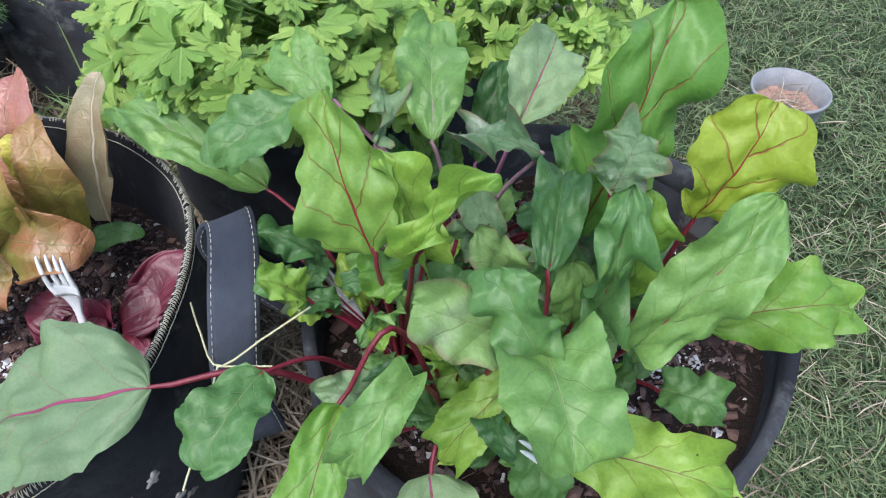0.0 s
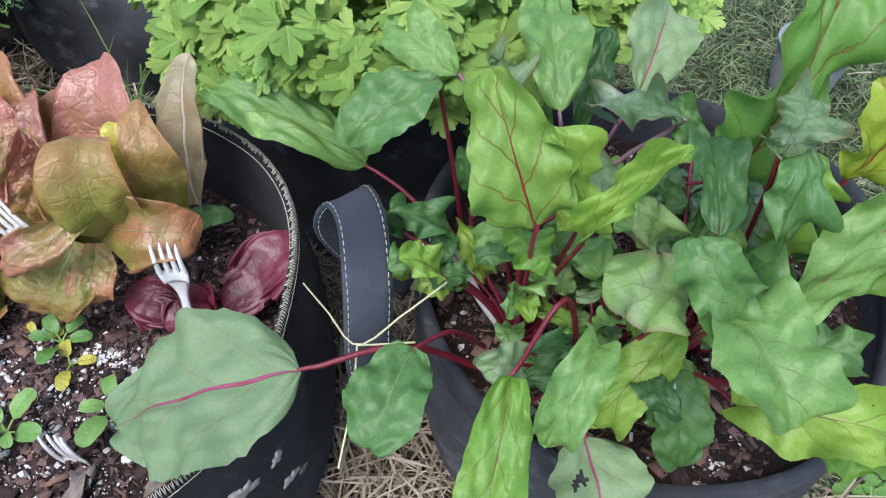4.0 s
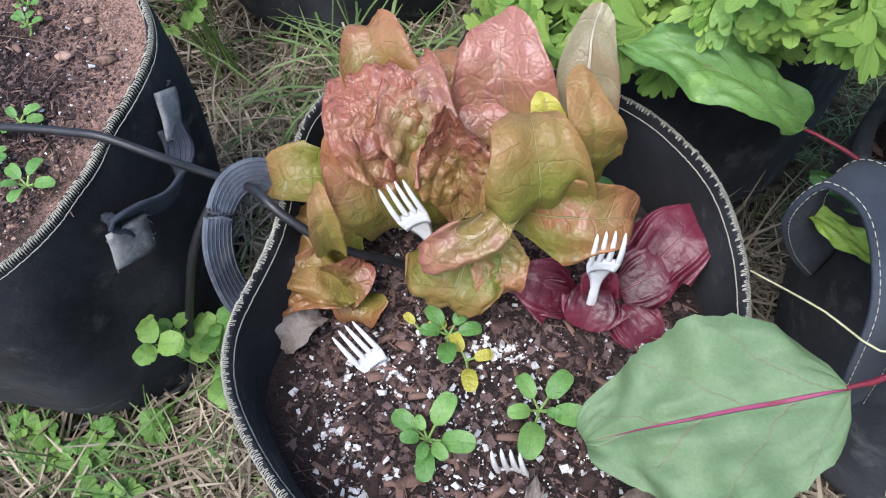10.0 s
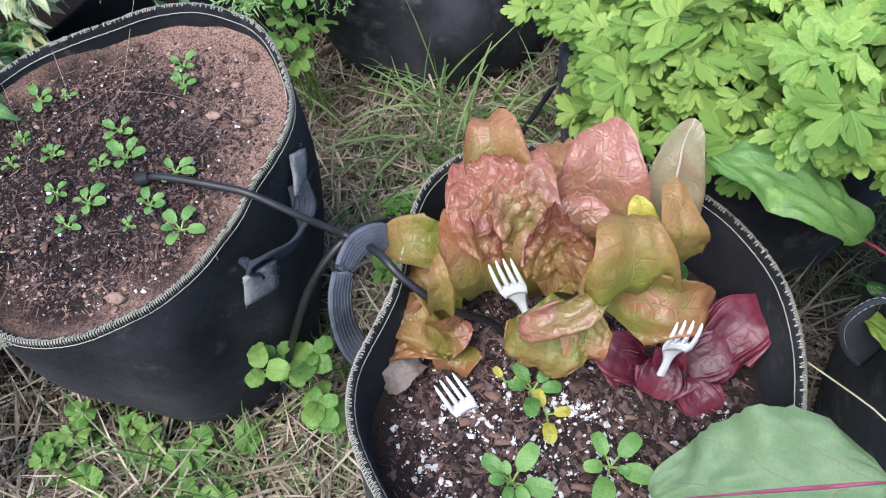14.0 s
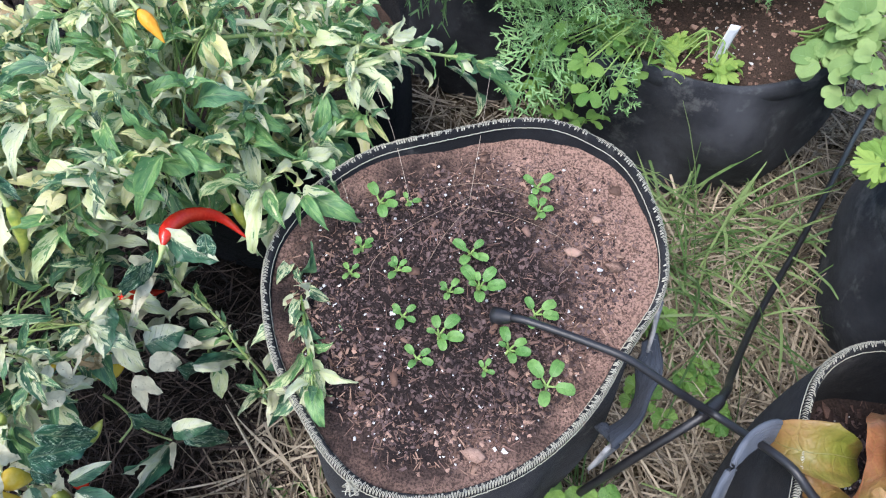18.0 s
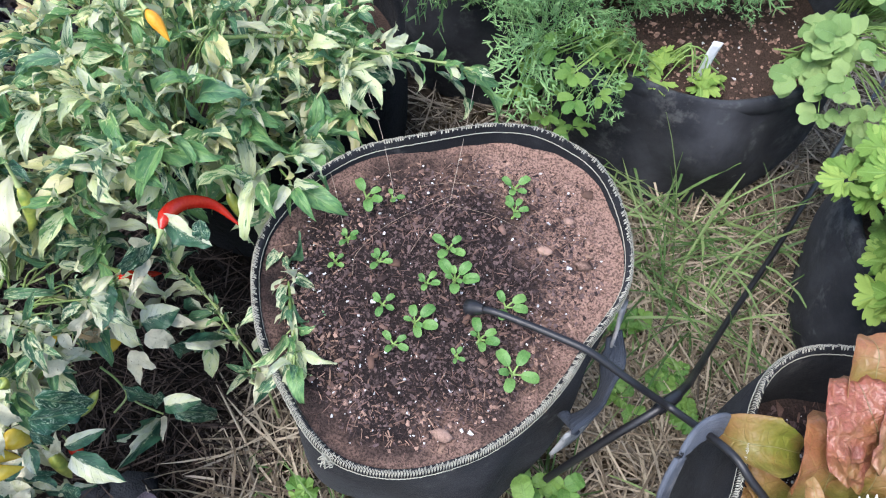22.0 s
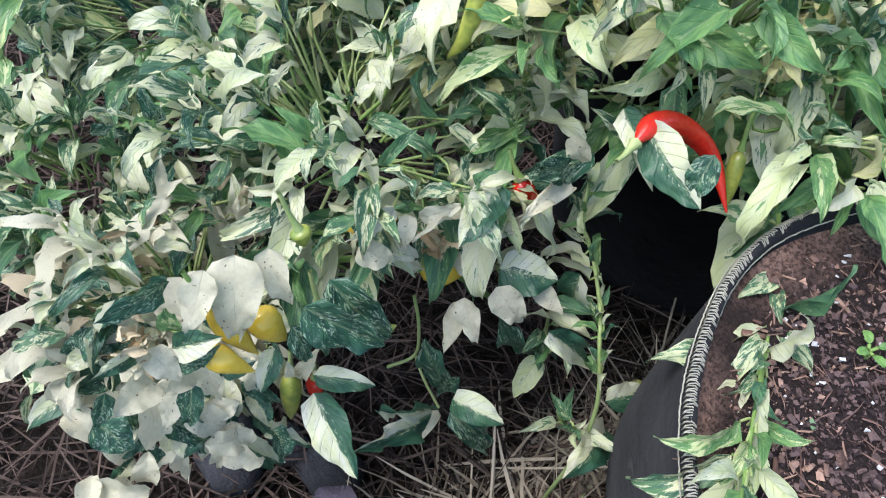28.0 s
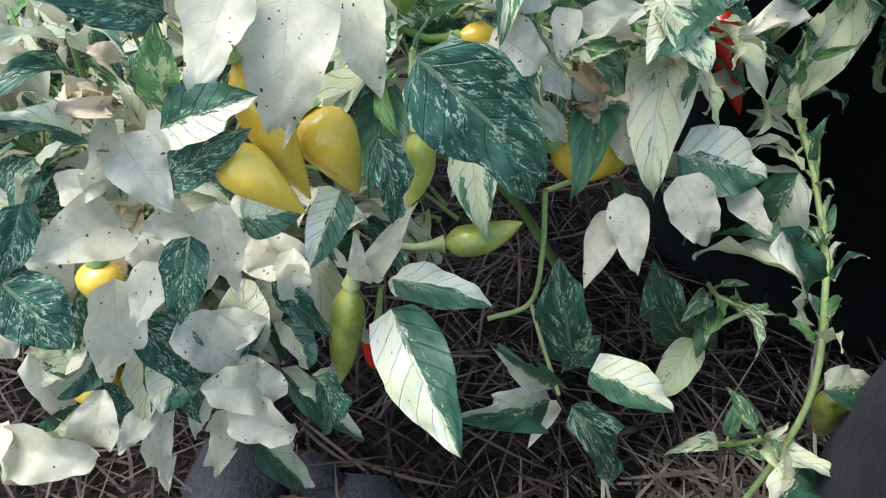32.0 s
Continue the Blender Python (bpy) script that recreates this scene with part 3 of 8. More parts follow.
def blade(rng, width=0.4, p=0.6, q=0.7, curl=0.5, fold=0.2, ruffle=0.05, waves=3.0, lobe=0.05, twist=0.0, pucker=0.012, n=18, m=11, side=0.0, tip_curl=0.0, blister=0.0, cells=9.0, frill=0.4, rough=0.0, quilt=0.0, side_veins=4.5, slant=1.3):
    """A leaf blade from the origin to (0, 1, 0), upper side to +z. p and q shape its outline, curl bends it down along its length."""
    u, s = 1 - (1 - np.linspace(0, 1, n)) ** 1.55, np.linspace(-1, 1, m)
    w = u ** p * (1 - u) ** q
    w = w / w.max() * width / 2
    U, S = np.meshgrid(u, s, indexing="ij")
    edge = 1 + lobe * np.stack([smooth_noise(u * 9, rng) if k < m // 2 else smooth_noise(u * 9 + 4, rng) for k in (0, m - 1)], 1) + rough * rng.normal(0, 1, (n, 2)) * np.minimum(1, 4 * (1 - u))[:, None]
    W = w[:, None] * np.where(S < 0, edge[:, :1], edge[:, 1:])
    ang = curl * (0.5 - u) * 2 - tip_curl * np.clip((u - 0.62) / 0.38, 0, 1) ** 1.5
    gap = np.diff(u)
    y = np.concatenate([[0], np.cumsum(np.cos((ang[1:] + ang[:-1]) / 2) * gap)])
    z = np.concatenate([[0], np.cumsum(np.sin((ang[1:] + ang[:-1]) / 2) * gap)])
    chord = max(math.hypot(y[-1], z[-1]), 0.35)
    W, ruffle, pucker, blister = W * chord, ruffle * chord, pucker * chord, blister * chord
    A = np.abs(S)
    ph, ph2 = rng.uniform(0, 6.3), rng.uniform(0, 6.3)
    rise = fold * A ** 1.3 * W
    rise = rise + ruffle * A ** 2.2 * np.sin(U * waves * 6.28 + np.where(S < 0, ph, ph2)) * np.minimum(1, 6 * W / max(width, 0.01))
    rise = rise + ruffle * frill * A ** 2 * np.sin(U * waves * 15 + np.where(S < 0, ph2, ph))
    rise = rise + pucker * np.sin(U * 21 + A * 4 + ph) * np.cos(S * 5 + ph2) * np.minimum(1, 8 * W / max(width, 0.01))
    if quilt:
        row = U * side_veins - A ** 0.8 * slant + 0.45 * (S > 0)
        pillow = np.abs(np.sin(math.pi * (row - 0.5))) ** 0.7 * np.sin(math.pi * np.clip(A, 0, 1) ** 0.6)
        rise = rise + quilt * chord * pillow * np.minimum(1, 8 * W / max(width, 0.01)) * (0.6 + 0.4 * np.sin(U * 9 + ph))
    if blister:
        k0 = rng.uniform(0, 90)
        bumps = [noise.noise((a * cells, b * cells * 0.6, k0)) for a, b in zip(U.ravel(), S.ravel())]
        rise = rise + blister * np.abs(np.array(bumps).reshape(U.shape)) * np.minimum(1, 8 * W / max(width, 0.01)) * (1 - 0.5 * (A < 0.12))
    X = S * W / np.sqrt(1 + fold * fold)
    tw = twist * (U - 0.3)
    nx, nz = -np.sin(ang)[:, None], np.cos(ang)[:, None]
    dx = X * np.cos(tw) - rise * np.sin(tw)
    dz = X * np.sin(tw) + rise * np.cos(tw)
    P = np.stack([dx + side * U * (1 - U), y[:, None] + nx * dz, z[:, None] + nz * dz], -1)
    tip = P[-1, m // 2]
    a = math.atan2(tip[2], tip[1])
    c, s_ = math.cos(-a), math.sin(-a)
    Y, Z = P[..., 1] * c - P[..., 2] * s_, P[..., 1] * s_ + P[..., 2] * c
    P = np.stack([P[..., 0], Y, Z], -1) / np.hypot(tip[1], tip[2])
    F, uv = sheet(n, m)
    uv[:, 0] = U.ravel()
    return P.reshape(-1, 3), F, uv


def aim(base, tip, normal=(0, -0.4, 1), wide=1.0):
    """The matrix that lays a blade from base to tip, its upper side towards normal."""
    b, t, z = np.array(base, float), np.array(tip, float), np.array(normal, float)
    y = t - b
    size = np.linalg.norm(y)
    y = y / size
    z = z - y * (z @ y)
    z /= np.linalg.norm(z)
    M = np.eye(4)
    M[:3, 0], M[:3, 1], M[:3, 2], M[:3, 3] = np.cross(y, z) * size * wide, y * size, z * size, b
    return M


def moved(geo, M):
    V, F, uv = geo
    return V @ M[:3, :3].T + M[:3, 3], F, uv


def many(geo, Ms):
    """Copies of one shape at many matrices, as one shape."""
    V, F, uv = geo
    Ms = np.asarray(Ms)
    W = np.einsum("kij,nj->kni", Ms[:, :3, :3], V) + Ms[:, None, :3, 3]
    G = F[None] + (np.arange(len(Ms)) * len(V))[:, None, None]
    return W.reshape(-1, 3), G.reshape(-1, F.shape[1]), np.tile(uv if uv is not None else np.zeros((len(V), 2)), (len(Ms), 1))


def turned(rng, k, scale, place, flat=1.0):
    """Random turns about all axes, with sizes, at k places."""
    q = rng.normal(size=(k, 4))
    q /= np.linalg.norm(q, axis=1)[:, None]
    w, x, y, z = q.T
    R = np.stack([1 - 2 * (y * y + z * z), 2 * (x * y - z * w), 2 * (x * z + y * w), 2 * (x * y + z * w), 1 - 2 * (x * x + z * z), 2 * (y * z - x * w), 2 * (x * z - y * w), 2 * (y * z + x * w), 1 - 2 * (x * x + y * y)], 1).reshape(-1, 3, 3)
    M = np.tile(np.eye(4), (k, 1, 1))
    M[:, :3, :3] = R * np.asarray(scale).reshape(-1, 1, 1)
    M[:, 2, :3] *= flat
    M[:, :3, 3] = place
    return M


def tube(points, radius, sides=6, closed=False):
    """A round bar along points, with one radius or one for each point."""
    P = np.asarray(points, float)
    k = len(P)
    R = np.broadcast_to(np.asarray(radius, float), (k,))
    if closed:
        T = np.roll(P, -1, 0) - np.roll(P, 1, 0)
    else:
        T = np.gradient(P, axis=0)
    T /= np.maximum(np.linalg.norm(T, axis=1), 1e-9)[:, None]
    up = np.array([0.13, 0.21, 1.0]) if np.abs(T[:, 2]).mean() < 0.85 else np.array([1.0, 0.17, 0.1])
    A = np.cross(T, up)
    A /= np.maximum(np.linalg.norm(A, axis=1), 1e-9)[:, None]
    B = np.cross(A, T)
    th = np.arange(sides) / sides * 2 * math.pi
    V = P[:, None] + R[:, None, None] * (A[:, None] * np.cos(th)[None, :, None] + B[:, None] * np.sin(th)[None, :, None])
    i, j = np.meshgrid(np.arange(k if closed else k - 1), np.arange(sides), indexing="ij")
    i2, j2 = (i + 1) % k, (j + 1) % sides
    F = np.stack([i * sides + j, i2 * sides + j, i2 * sides + j2, i * sides + j2], -1).reshape(-1, 4)
    u, v = np.meshgrid(np.linspace(0, 1, k), np.linspace(0, 1, sides), indexing="ij")
    return V.reshape(-1, 3), F, np.stack([u.ravel(), v.ravel()], 1)


def spline(points, k=24):
    """A smooth line through points."""
    P = np.asarray(points, float)
    P = np.vstack([2 * P[0] - P[1], P, 2 * P[-1] - P[-2]])
    out = []
    n = len(P) - 3
    for t in np.linspace(0, n - 1e-6, k):
        i, f = int(t), t - int(t)
        a, b, c, d = P[i:i + 4]
        out.append(0.5 * (2 * b + (c - a) * f + (2 * a - 5 * b + 4 * c - d) * f * f + (3 * b - a - 3 * c + d) * f ** 3))
    return np.array(out)


def strap(points, across, width, thick=0.003, k=26):
    """A flat band along points; across gives the way of its width at its start and end."""
    P = spline(points, k)
    T = np.gradient(P, axis=0)
    T /= np.linalg.norm(T, axis=1)[:, None]
    a, b = (np.array(x, float) for x in across)
    f = np.linspace(0, 1, k)[:, None]
    S = a * (1 - f) + b * f
    S = S - T * (S * T).sum(1)[:, None]
    S /= np.linalg.norm(S, axis=1)[:, None]
    N = np.cross(T, S)
    h, t = width / 2, thick / 2
    ring = [(-h, -t), (-h * 0.6, -t * 1.3), (h * 0.6, -t * 1.3), (h, -t), (h, t), (h * 0.6, t * 1.3), (-h * 0.6, t * 1.3), (-h, t)]
    V = np.stack([P + S * x + N * y for x, y in ring], 1)
    m = len(ring)
    i, j = np.meshgrid(np.arange(k - 1), np.arange(m), indexing="ij")
    F = np.stack([i * m + j, i * m + (j + 1) % m, (i + 1) * m + (j + 1) % m, (i + 1) * m + j], -1).reshape(-1, 4)
    ends = np.array([[0, 1, 6, 7], [1, 2, 5, 6], [2, 3, 4, 5]])
    F = np.vstack([F, ends[:, ::-1], ends + (k - 1) * m])
    return V.reshape(-1, 3), F, np.zeros((k * m, 2))


def strap_line(points, across, width, off, rise, k=60):
    """The line of a seam that runs along a strap, off its middle and proud of it, on the side towards rise."""
    P = spline(points, k)
    T = np.gradient(P, axis=0)
    T /= np.linalg.norm(T, axis=1)[:, None]
    a, b = (np.array(x, float) for x in across)
    f = np.linspace(0, 1, k)[:, None]
    S = a * (1 - f) + b * f
    S = S - T * (S * T).sum(1)[:, None]
    S /= np.linalg.norm(S, axis=1)[:, None]
    return P + S * off + np.cross(T, S) * rise


def dashes(line, dash, gap, radius, sides=4):
    """Stitches along a line."""
    L = np.concatenate([[0], np.cumsum(np.linalg.norm(np.diff(line, axis=0), axis=1))])
    pieces, at = [], 0.0
    while at + dash < L[-1]:
        q = np.array([[np.interp(at + dash * f, L, line[:, c]) for c in range(3)] for f in (0, 0.5, 1)])
        pieces.append(tube(q, (radius * 0.6, radius, radius * 0.6), sides))
        at += dash + gap
    return join(*pieces)


def lump(rng, k=1, rough=0.25):
    """A crumb: a ball of few faces, knocked out of shape."""
    n, m = 4, 6
    rows = [[0, 0, -1]]
    for i in range(1, n):
        a = -math.pi / 2 + math.pi * i / n
        rows += [[math.cos(a) * math.cos(b), math.cos(a) * math.sin(b), math.sin(a)] for b in np.arange(m) / m * 2 * math.pi]
    rows.append([0, 0, 1])
    V = np.array(rows) * (1 + rng.uniform(-rough, rough, (len(rows), 1)))
    F = [[0, 1 + (j + 1) % m, 1 + j] for j in range(m)]
    for i in range(n - 2):
        for j in range(m):
            a, b, c, d = 1 + i * m + j, 1 + i * m + (j + 1) % m, 1 + (i + 1) * m + (j + 1) % m, 1 + (i + 1) * m + j
            F += [[a, b, c], [a, c, d]]
    e = len(rows) - 1
    F += [[e, 1 + (n - 2) * m + j, 1 + (n - 2) * m + (j + 1) % m] for j in range(m)]
    return V, np.array(F), None


def strands(rng, xy, z, length, width, up, bend, seg=4):
    """Ribbons that start at xy: up is their rise in degrees, bend how far they droop. All are arrays or single numbers."""
    k = len(xy)
    az = rng.uniform(0, 2 * math.pi, k)
    el = np.radians(np.broadcast_to(up, k))
    length, width, bend = (np.broadcast_to(a, k) for a in (length, width, bend))
    f = np.linspace(0, 1, seg + 1)
    e = el[:, None] - np.radians(bend)[:, None] * f
    swing = az[:, None] + rng.uniform(-0.5, 0.5, k)[:, None] * f
    d = np.stack([np.cos(e) * np.cos(swing), np.cos(e) * np.sin(swing), np.sin(e)], -1) * (length / seg)[:, None, None]
    P = np.concatenate([np.zeros((k, 1, 3)), np.cumsum(d[:, 1:], 1)], 1)
    P[:, :, :2] += np.asarray(xy)[:, None, :]
    P[:, :, 2] += np.broadcast_to(z, k)[:, None]
    P[:, :, 2] = np.maximum(P[:, :, 2], 0.001)
    roll = rng.uniform(-0.9, 0.9, k)
    side = np.stack([-np.sin(az) * np.cos(roll), np.cos(az) * np.cos(roll), np.sin(roll)], -1)
    taper = np.array([0.8] + [1.0] * (seg - 1) + [0.25])
    off = side[:, None] * (width[:, None] * taper)[..., None] / 2
    V = np.stack([P - off, P + off], 2).reshape(-1, 3)
    a = (np.arange(k)[:, None] * (seg + 1) + np.arange(seg)).ravel() * 2
    F = np.stack([a, a + 1, a + 3, a + 2], 1)
    return V, F, np.zeros((len(V), 2))


# ---- ground ----
def ground_sheet():
    n = 121
    g = np.linspace(-1, 1, n)
    g = np.sign(g) * (np.abs(g) ** 3.2) * 40 + g * 2.2
    X, Y = np.meshgrid(g - 0.5, g + 0.5, indexing="ij")
    Z = np.array([noise.noise((x * 6, y * 6, 0)) for x, y in zip(X.ravel(), Y.ravel())]) * 0.012 - 0.008
    F, uv = sheet(n, n)
    return np.stack([X.ravel(), Y.ravel(), Z], 1), F[:, ::-1], uv


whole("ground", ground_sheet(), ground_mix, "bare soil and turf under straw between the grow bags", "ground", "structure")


# ---- grow bags ----
def ring(keys, th):
    """A value round the circle, from keys of degrees and value, smoothed."""
    a = np.array(sorted(keys))
    x = np.concatenate([a[:, 0] - 360, a[:, 0], a[:, 0] + 360])
    y = np.tile(a[:, 1], 3)
    d = np.degrees(th)
    return sum(np.interp((d + o + 180) % 360 - 180, x, y) for o in (-9, -4, 0, 4, 9)) / 5


def grow_bag(place, radius, rim, foot, material, label, seed, stitched=True, low=None, folds=0.006):
    """A felt planter: radius and rim are keys of degrees and metres round its mouth, foot the radius of its base."""
    rng = np.random.default_rng(seed)
    bag = thing("grow_bag", (*place, 0), label, "planter", "felt grow bags")
    k, rows = 168, 16
    th = np.arange(k) / k * 2 * math.pi - math.pi
    R, Z = ring(radius, th), ring(rim, th)
    Z = Z + 0.003 * smooth_noise(th * 4, rng) * np.sin(th / 2 + 1.57)
    f = np.linspace(0, 1, rows)[:, None]
    wr = np.zeros((rows, k))
    for _ in range(5):
        wr += np.sin(th * rng.integers(3, 9) + f * rng.uniform(-5, 5) + rng.uniform(0, 6)) * rng.uniform(0.2, 1)
    out_r = foot + (R - foot) * f ** 0.8 + folds * wr * np.sin(f * math.pi) ** 0.7 + 0.014 * np.sin(f * math.pi)
    out_z = 0.0 + Z * f
    lip_r, lip_z = np.stack([R - 0.0008, R - 0.0025, R - 0.0045]), np.stack([Z + 0.0015, Z + 0.002, Z + 0.0012])
    g = np.linspace(0, 1, 7)[:, None]
    in_r = (R - 0.0055) * (1 - 0.05 * g) + folds * 0.5 * wr[:7] * g
    in_z = Z - g * (Z - (low if low else 0.2))
    RR, ZZ = np.vstack([out_r, lip_r, in_r]), np.vstack([out_z, lip_z, in_z])
    V = np.stack([place[0] + RR * np.cos(th), place[1] + RR * np.sin(th), ZZ], -1)
    n = len(RR)
    i, j = np.meshgrid(np.arange(n - 1), np.arange(k), indexing="ij")
    F = np.stack([i * k + j, i * k + (j + 1) % k, (i + 1) * k + (j + 1) % k, (i + 1) * k + j], -1).reshape(-1, 4)
    part("wall", (V.reshape(-1, 3), F, np.zeros((n * k, 2))), material, bag)

    def at(a, off, z):
        r, top = np.interp(a, th, R, period=2 * math.pi), np.interp(a, th, Z, period=2 * math.pi)
        return np.stack([place[0] + (r + off) * np.cos(a), place[1] + (r + off) * np.sin(a), top + z], -1)

    if stitched:
        count, per = 430, 8
        a = np.linspace(-math.pi, math.pi, count * per, endpoint=False)
        off = np.tile([0.0014, 0.0010, -0.0018, -0.0048, -0.0054, -0.0048, -0.0018, 0.0010], count)
        drop = np.tile([-0.0044, 0.0005, 0.0028, 0.0005, -0.0044, 0.0005, 0.0028, 0.0005], count) + np.repeat(rng.normal(0, 0.0005, count), per)
        part("edge_stitching", tube(at(a, off, drop), 0.0004, 5, True), thread_white, bag, "cream overlock stitching wrapped over the rim")
        b = np.linspace(-math.pi, math.pi, 900, endpoint=False)
        for side, low_ in ((0.0018, -0.0074), (-0.0066, -0.0074)):
            part("seam", tube(at(b, side + rng.normal(0, 0.00015, 900), low_ + rng.normal(0, 0.0002, 900)), 0.0005, 5, True), thread_white, bag, "cream thread running along the rim")
        knot = at(np.array([-1.87]), np.array([0.004]), np.array([-0.004]))[0]
        ends = [tube(spline([knot, knot + rng.normal(0, 0.004, 3), knot + rng.normal(0, 0.006, 3)], 7), 0.0005, 4) for _ in range(26)]
        part("thread_tuft", join(*ends), thread_white, bag, "frayed ends of the stitching thread")
    else:
        b = np.linspace(-math.pi, math.pi, 120, endpoint=False)
        V = np.stack([at(b, np.full(120, o), np.full(120, h)) for o, h in ((0.0012, -0.026), (0.003, -0.024), (0.0026, 0.003), (-0.003, 0.0045), (-0.0085, 0.003), (-0.0088, -0.024), (-0.0072, -0.026))])
        i, j = np.meshgrid(np.arange(6), np.arange(120), indexing="ij")
        part("hem", (V.reshape(-1, 3), np.stack([i * 120 + j, i * 120 + (j + 1) % 120, (i + 1) * 120 + (j + 1) % 120, (i + 1) * 120 + j], -1).reshape(-1, 4), None), material, bag, "folded hem of the rim")
    return bag, at


def swell(x, y, seed):
    """The unevenness of the mix."""
    return noise.noise((x * 22, y * 22, seed)) * 0.006 + noise.noise((x * 80, y * 80, seed)) * 0.0025


def slope(y, tilt):
    """How far the mix rises towards the back."""
    return tilt * (y - 0.5)


def soil_top(place, keys, z, material, label, seed, dome=0.0, tilt=0.0):
    """The surface of the mix inside a bag."""
    rng = np.random.default_rng(seed)
    k, n = 96, 40
    th = np.arange(k + 1) / k * 2 * math.pi - math.pi
    f = np.linspace(0, 1, n)
    R = ring(keys, th) * 0.965
    X = place[0] + f[:, None] * R * np.cos(th)
    Y = place[1] + f[:, None] * R * np.sin(th)
    rough = [swell(x, y, seed) for x, y in zip(X.ravel(), Y.ravel())]
    Z = z + np.array(rough).reshape(n, k + 1) + dome * (1 - f[:, None] ** 2) + 0.006 * f[:, None] ** 8 + slope(Y, tilt)
    F, uv = sheet(n, k + 1)
    return whole("potting_soil", (np.stack([X, Y, Z], -1).reshape(-1, 3), F, uv), material, label, "soil", "stuff")


def inside(rng, place, keys, k, edge=0.95):
    a, f = rng.uniform(-math.pi, math.pi, k), np.sqrt(rng.uniform(0, edge ** 2, k))
    r = ring(keys, a) * f
    return np.stack([place[0] + r * np.cos(a), place[1] + r * np.sin(a)], 1)


def crumbs(name, place, keys, z, k, size, material, label, seed, flat=0.8, edge=0.95, near=None, hole=0.0, tilt=0.0):
    rng = np.random.default_rng(seed)
    xy = inside(rng, place, keys, k, edge)
    if near is not None:
        c = near[rng.integers(0, len(near), k)]
        xy = np.where(rng.uniform(size=(k, 1)) < 0.6, c + rng.normal(0, 0.012, (k, 2)), xy)
        d = xy - place
        xy = xy[np.hypot(*d.T) < 0.93 * ring(keys, np.arctan2(d[:, 1], d[:, 0]))]
        k = len(xy)
    if hole:
        d = xy - place
        xy = xy[np.hypot(*d.T) > hole * ring(keys, np.arctan2(d[:, 1], d[:, 0])) * rng.uniform(0.75, 1.25, len(xy))]
        k = len(xy)
    s = size[0] * (size[1] / size[0]) ** (rng.uniform(size=k) ** 2.5)
    lift = np.array([swell(x, y, BED[place]) + slope(y, tilt) for x, y in xy])
    M = turned(rng, k, s, np.column_stack([xy, z + lift + s * 0.25]), flat)
    shapes = [chunk(rng) for _ in range(9)]
    return whole(name, (*join(*[many(g, M[i::9]) for i, g in enumerate(shapes)]), False), material, label, name.replace("_", " "), "stuff")


def chunk(rng):
    """An angular crumb: a box of uneven sides with its corners knocked about."""
    V = np.array([[x, y, z] for x in (-1, 1) for y in (-1, 1) for z in (-1, 1)], float)
    V *= rng.uniform((0.5, 0.4, 0.3), (1.35, 0.9, 0.75))
    V += rng.normal(0, 0.24, V.shape)
    F = np.array([[0, 1, 3], [0, 3, 2], [4, 6, 7], [4, 7, 5], [0, 4, 5], [0, 5, 1], [2, 3, 7], [2, 7, 6], [0, 2, 6], [0, 6, 4], [1, 5, 7], [1, 7, 3]])
    return V, F, None


def fibres(name, place, keys, z, k, long, width, material, label, seed, edge=0.95, hole=0.0, tilt=0.0):
    """Fine shreds of peat and bark that lie every way on the mix."""
    rng = np.random.default_rng(seed)
    xy = inside(rng, place, keys, k, edge)
    if hole:
        d = xy - place
        xy = xy[np.hypot(*d.T) > hole * ring(keys, np.arctan2(d[:, 1], d[:, 0])) * rng.uniform(0.7, 1.3, len(xy))]
    k = len(xy)
    lift = np.array([swell(x, y, BED[place]) + slope(y, tilt) for x, y in xy])
    L = rng.uniform(*long, k)
    geo = strands(rng, xy, z + lift + rng.uniform(0.0005, 0.003, k), L, rng.uniform(*width, k), rng.normal(4, 9, k), rng.normal(6, 22, k), 3)
    return whole(name, geo, material, label, "bark", "stuff")


def slivers(name, place, keys, z, k, long, material, label, seed, tilt=0.0):
    """Flat bits of bark and wood that lie on the mix."""
    rng = np.random.default_rng(seed)
    box = np.array([[x, y, c] for x in (-0.5, 0, 0.5) for y, c in ((-0.5, -0.5), (0.5, -0.5), (0.5, 0.5), (-0.5, 0.5))], float)
    box[4:8, 2] += 0.15
    box[0:4, 1] *= 0.7
    F = np.array([[i * 4 + j, i * 4 + (j + 1) % 4, (i + 1) * 4 + (j + 1) % 4, (i + 1) * 4 + j] for i in range(2) for j in range(4)] + [[3, 2, 1, 0], [8, 9, 10, 11]])
    xy = inside(rng, place, keys, k, 0.93)
    L = long[0] * (long[1] / long[0]) ** (rng.uniform(size=k) ** 1.8)
    a, tip = rng.uniform(0, 6.3, k), rng.normal(0, 0.22, k)
    M = np.tile(np.eye(4), (k, 1, 1))
    W, T = L * rng.uniform(0.15, 0.6, k), L * rng.uniform(0.05, 0.13, k)
    M[:, :3, 0] = np.stack([np.cos(a) * np.cos(tip), np.sin(a) * np.cos(tip), np.sin(tip)], 1) * L[:, None]
    M[:, :3, 1] = np.stack([-np.sin(a), np.cos(a), rng.normal(0, 0.15, k)], 1) * W[:, None]
    M[:, :3, 2] = np.stack([np.zeros(k), np.zeros(k), np.ones(k)], 1) * T[:, None]
    lift = np.array([swell(x, y, BED[place]) + slope(y, tilt) for x, y in xy])
    M[:, :3, 3] = np.column_stack([xy, z + lift + T * 0.6 + 0.001])
    return whole(name, many((box, F, None), M), material, label, "bark", "stuff")


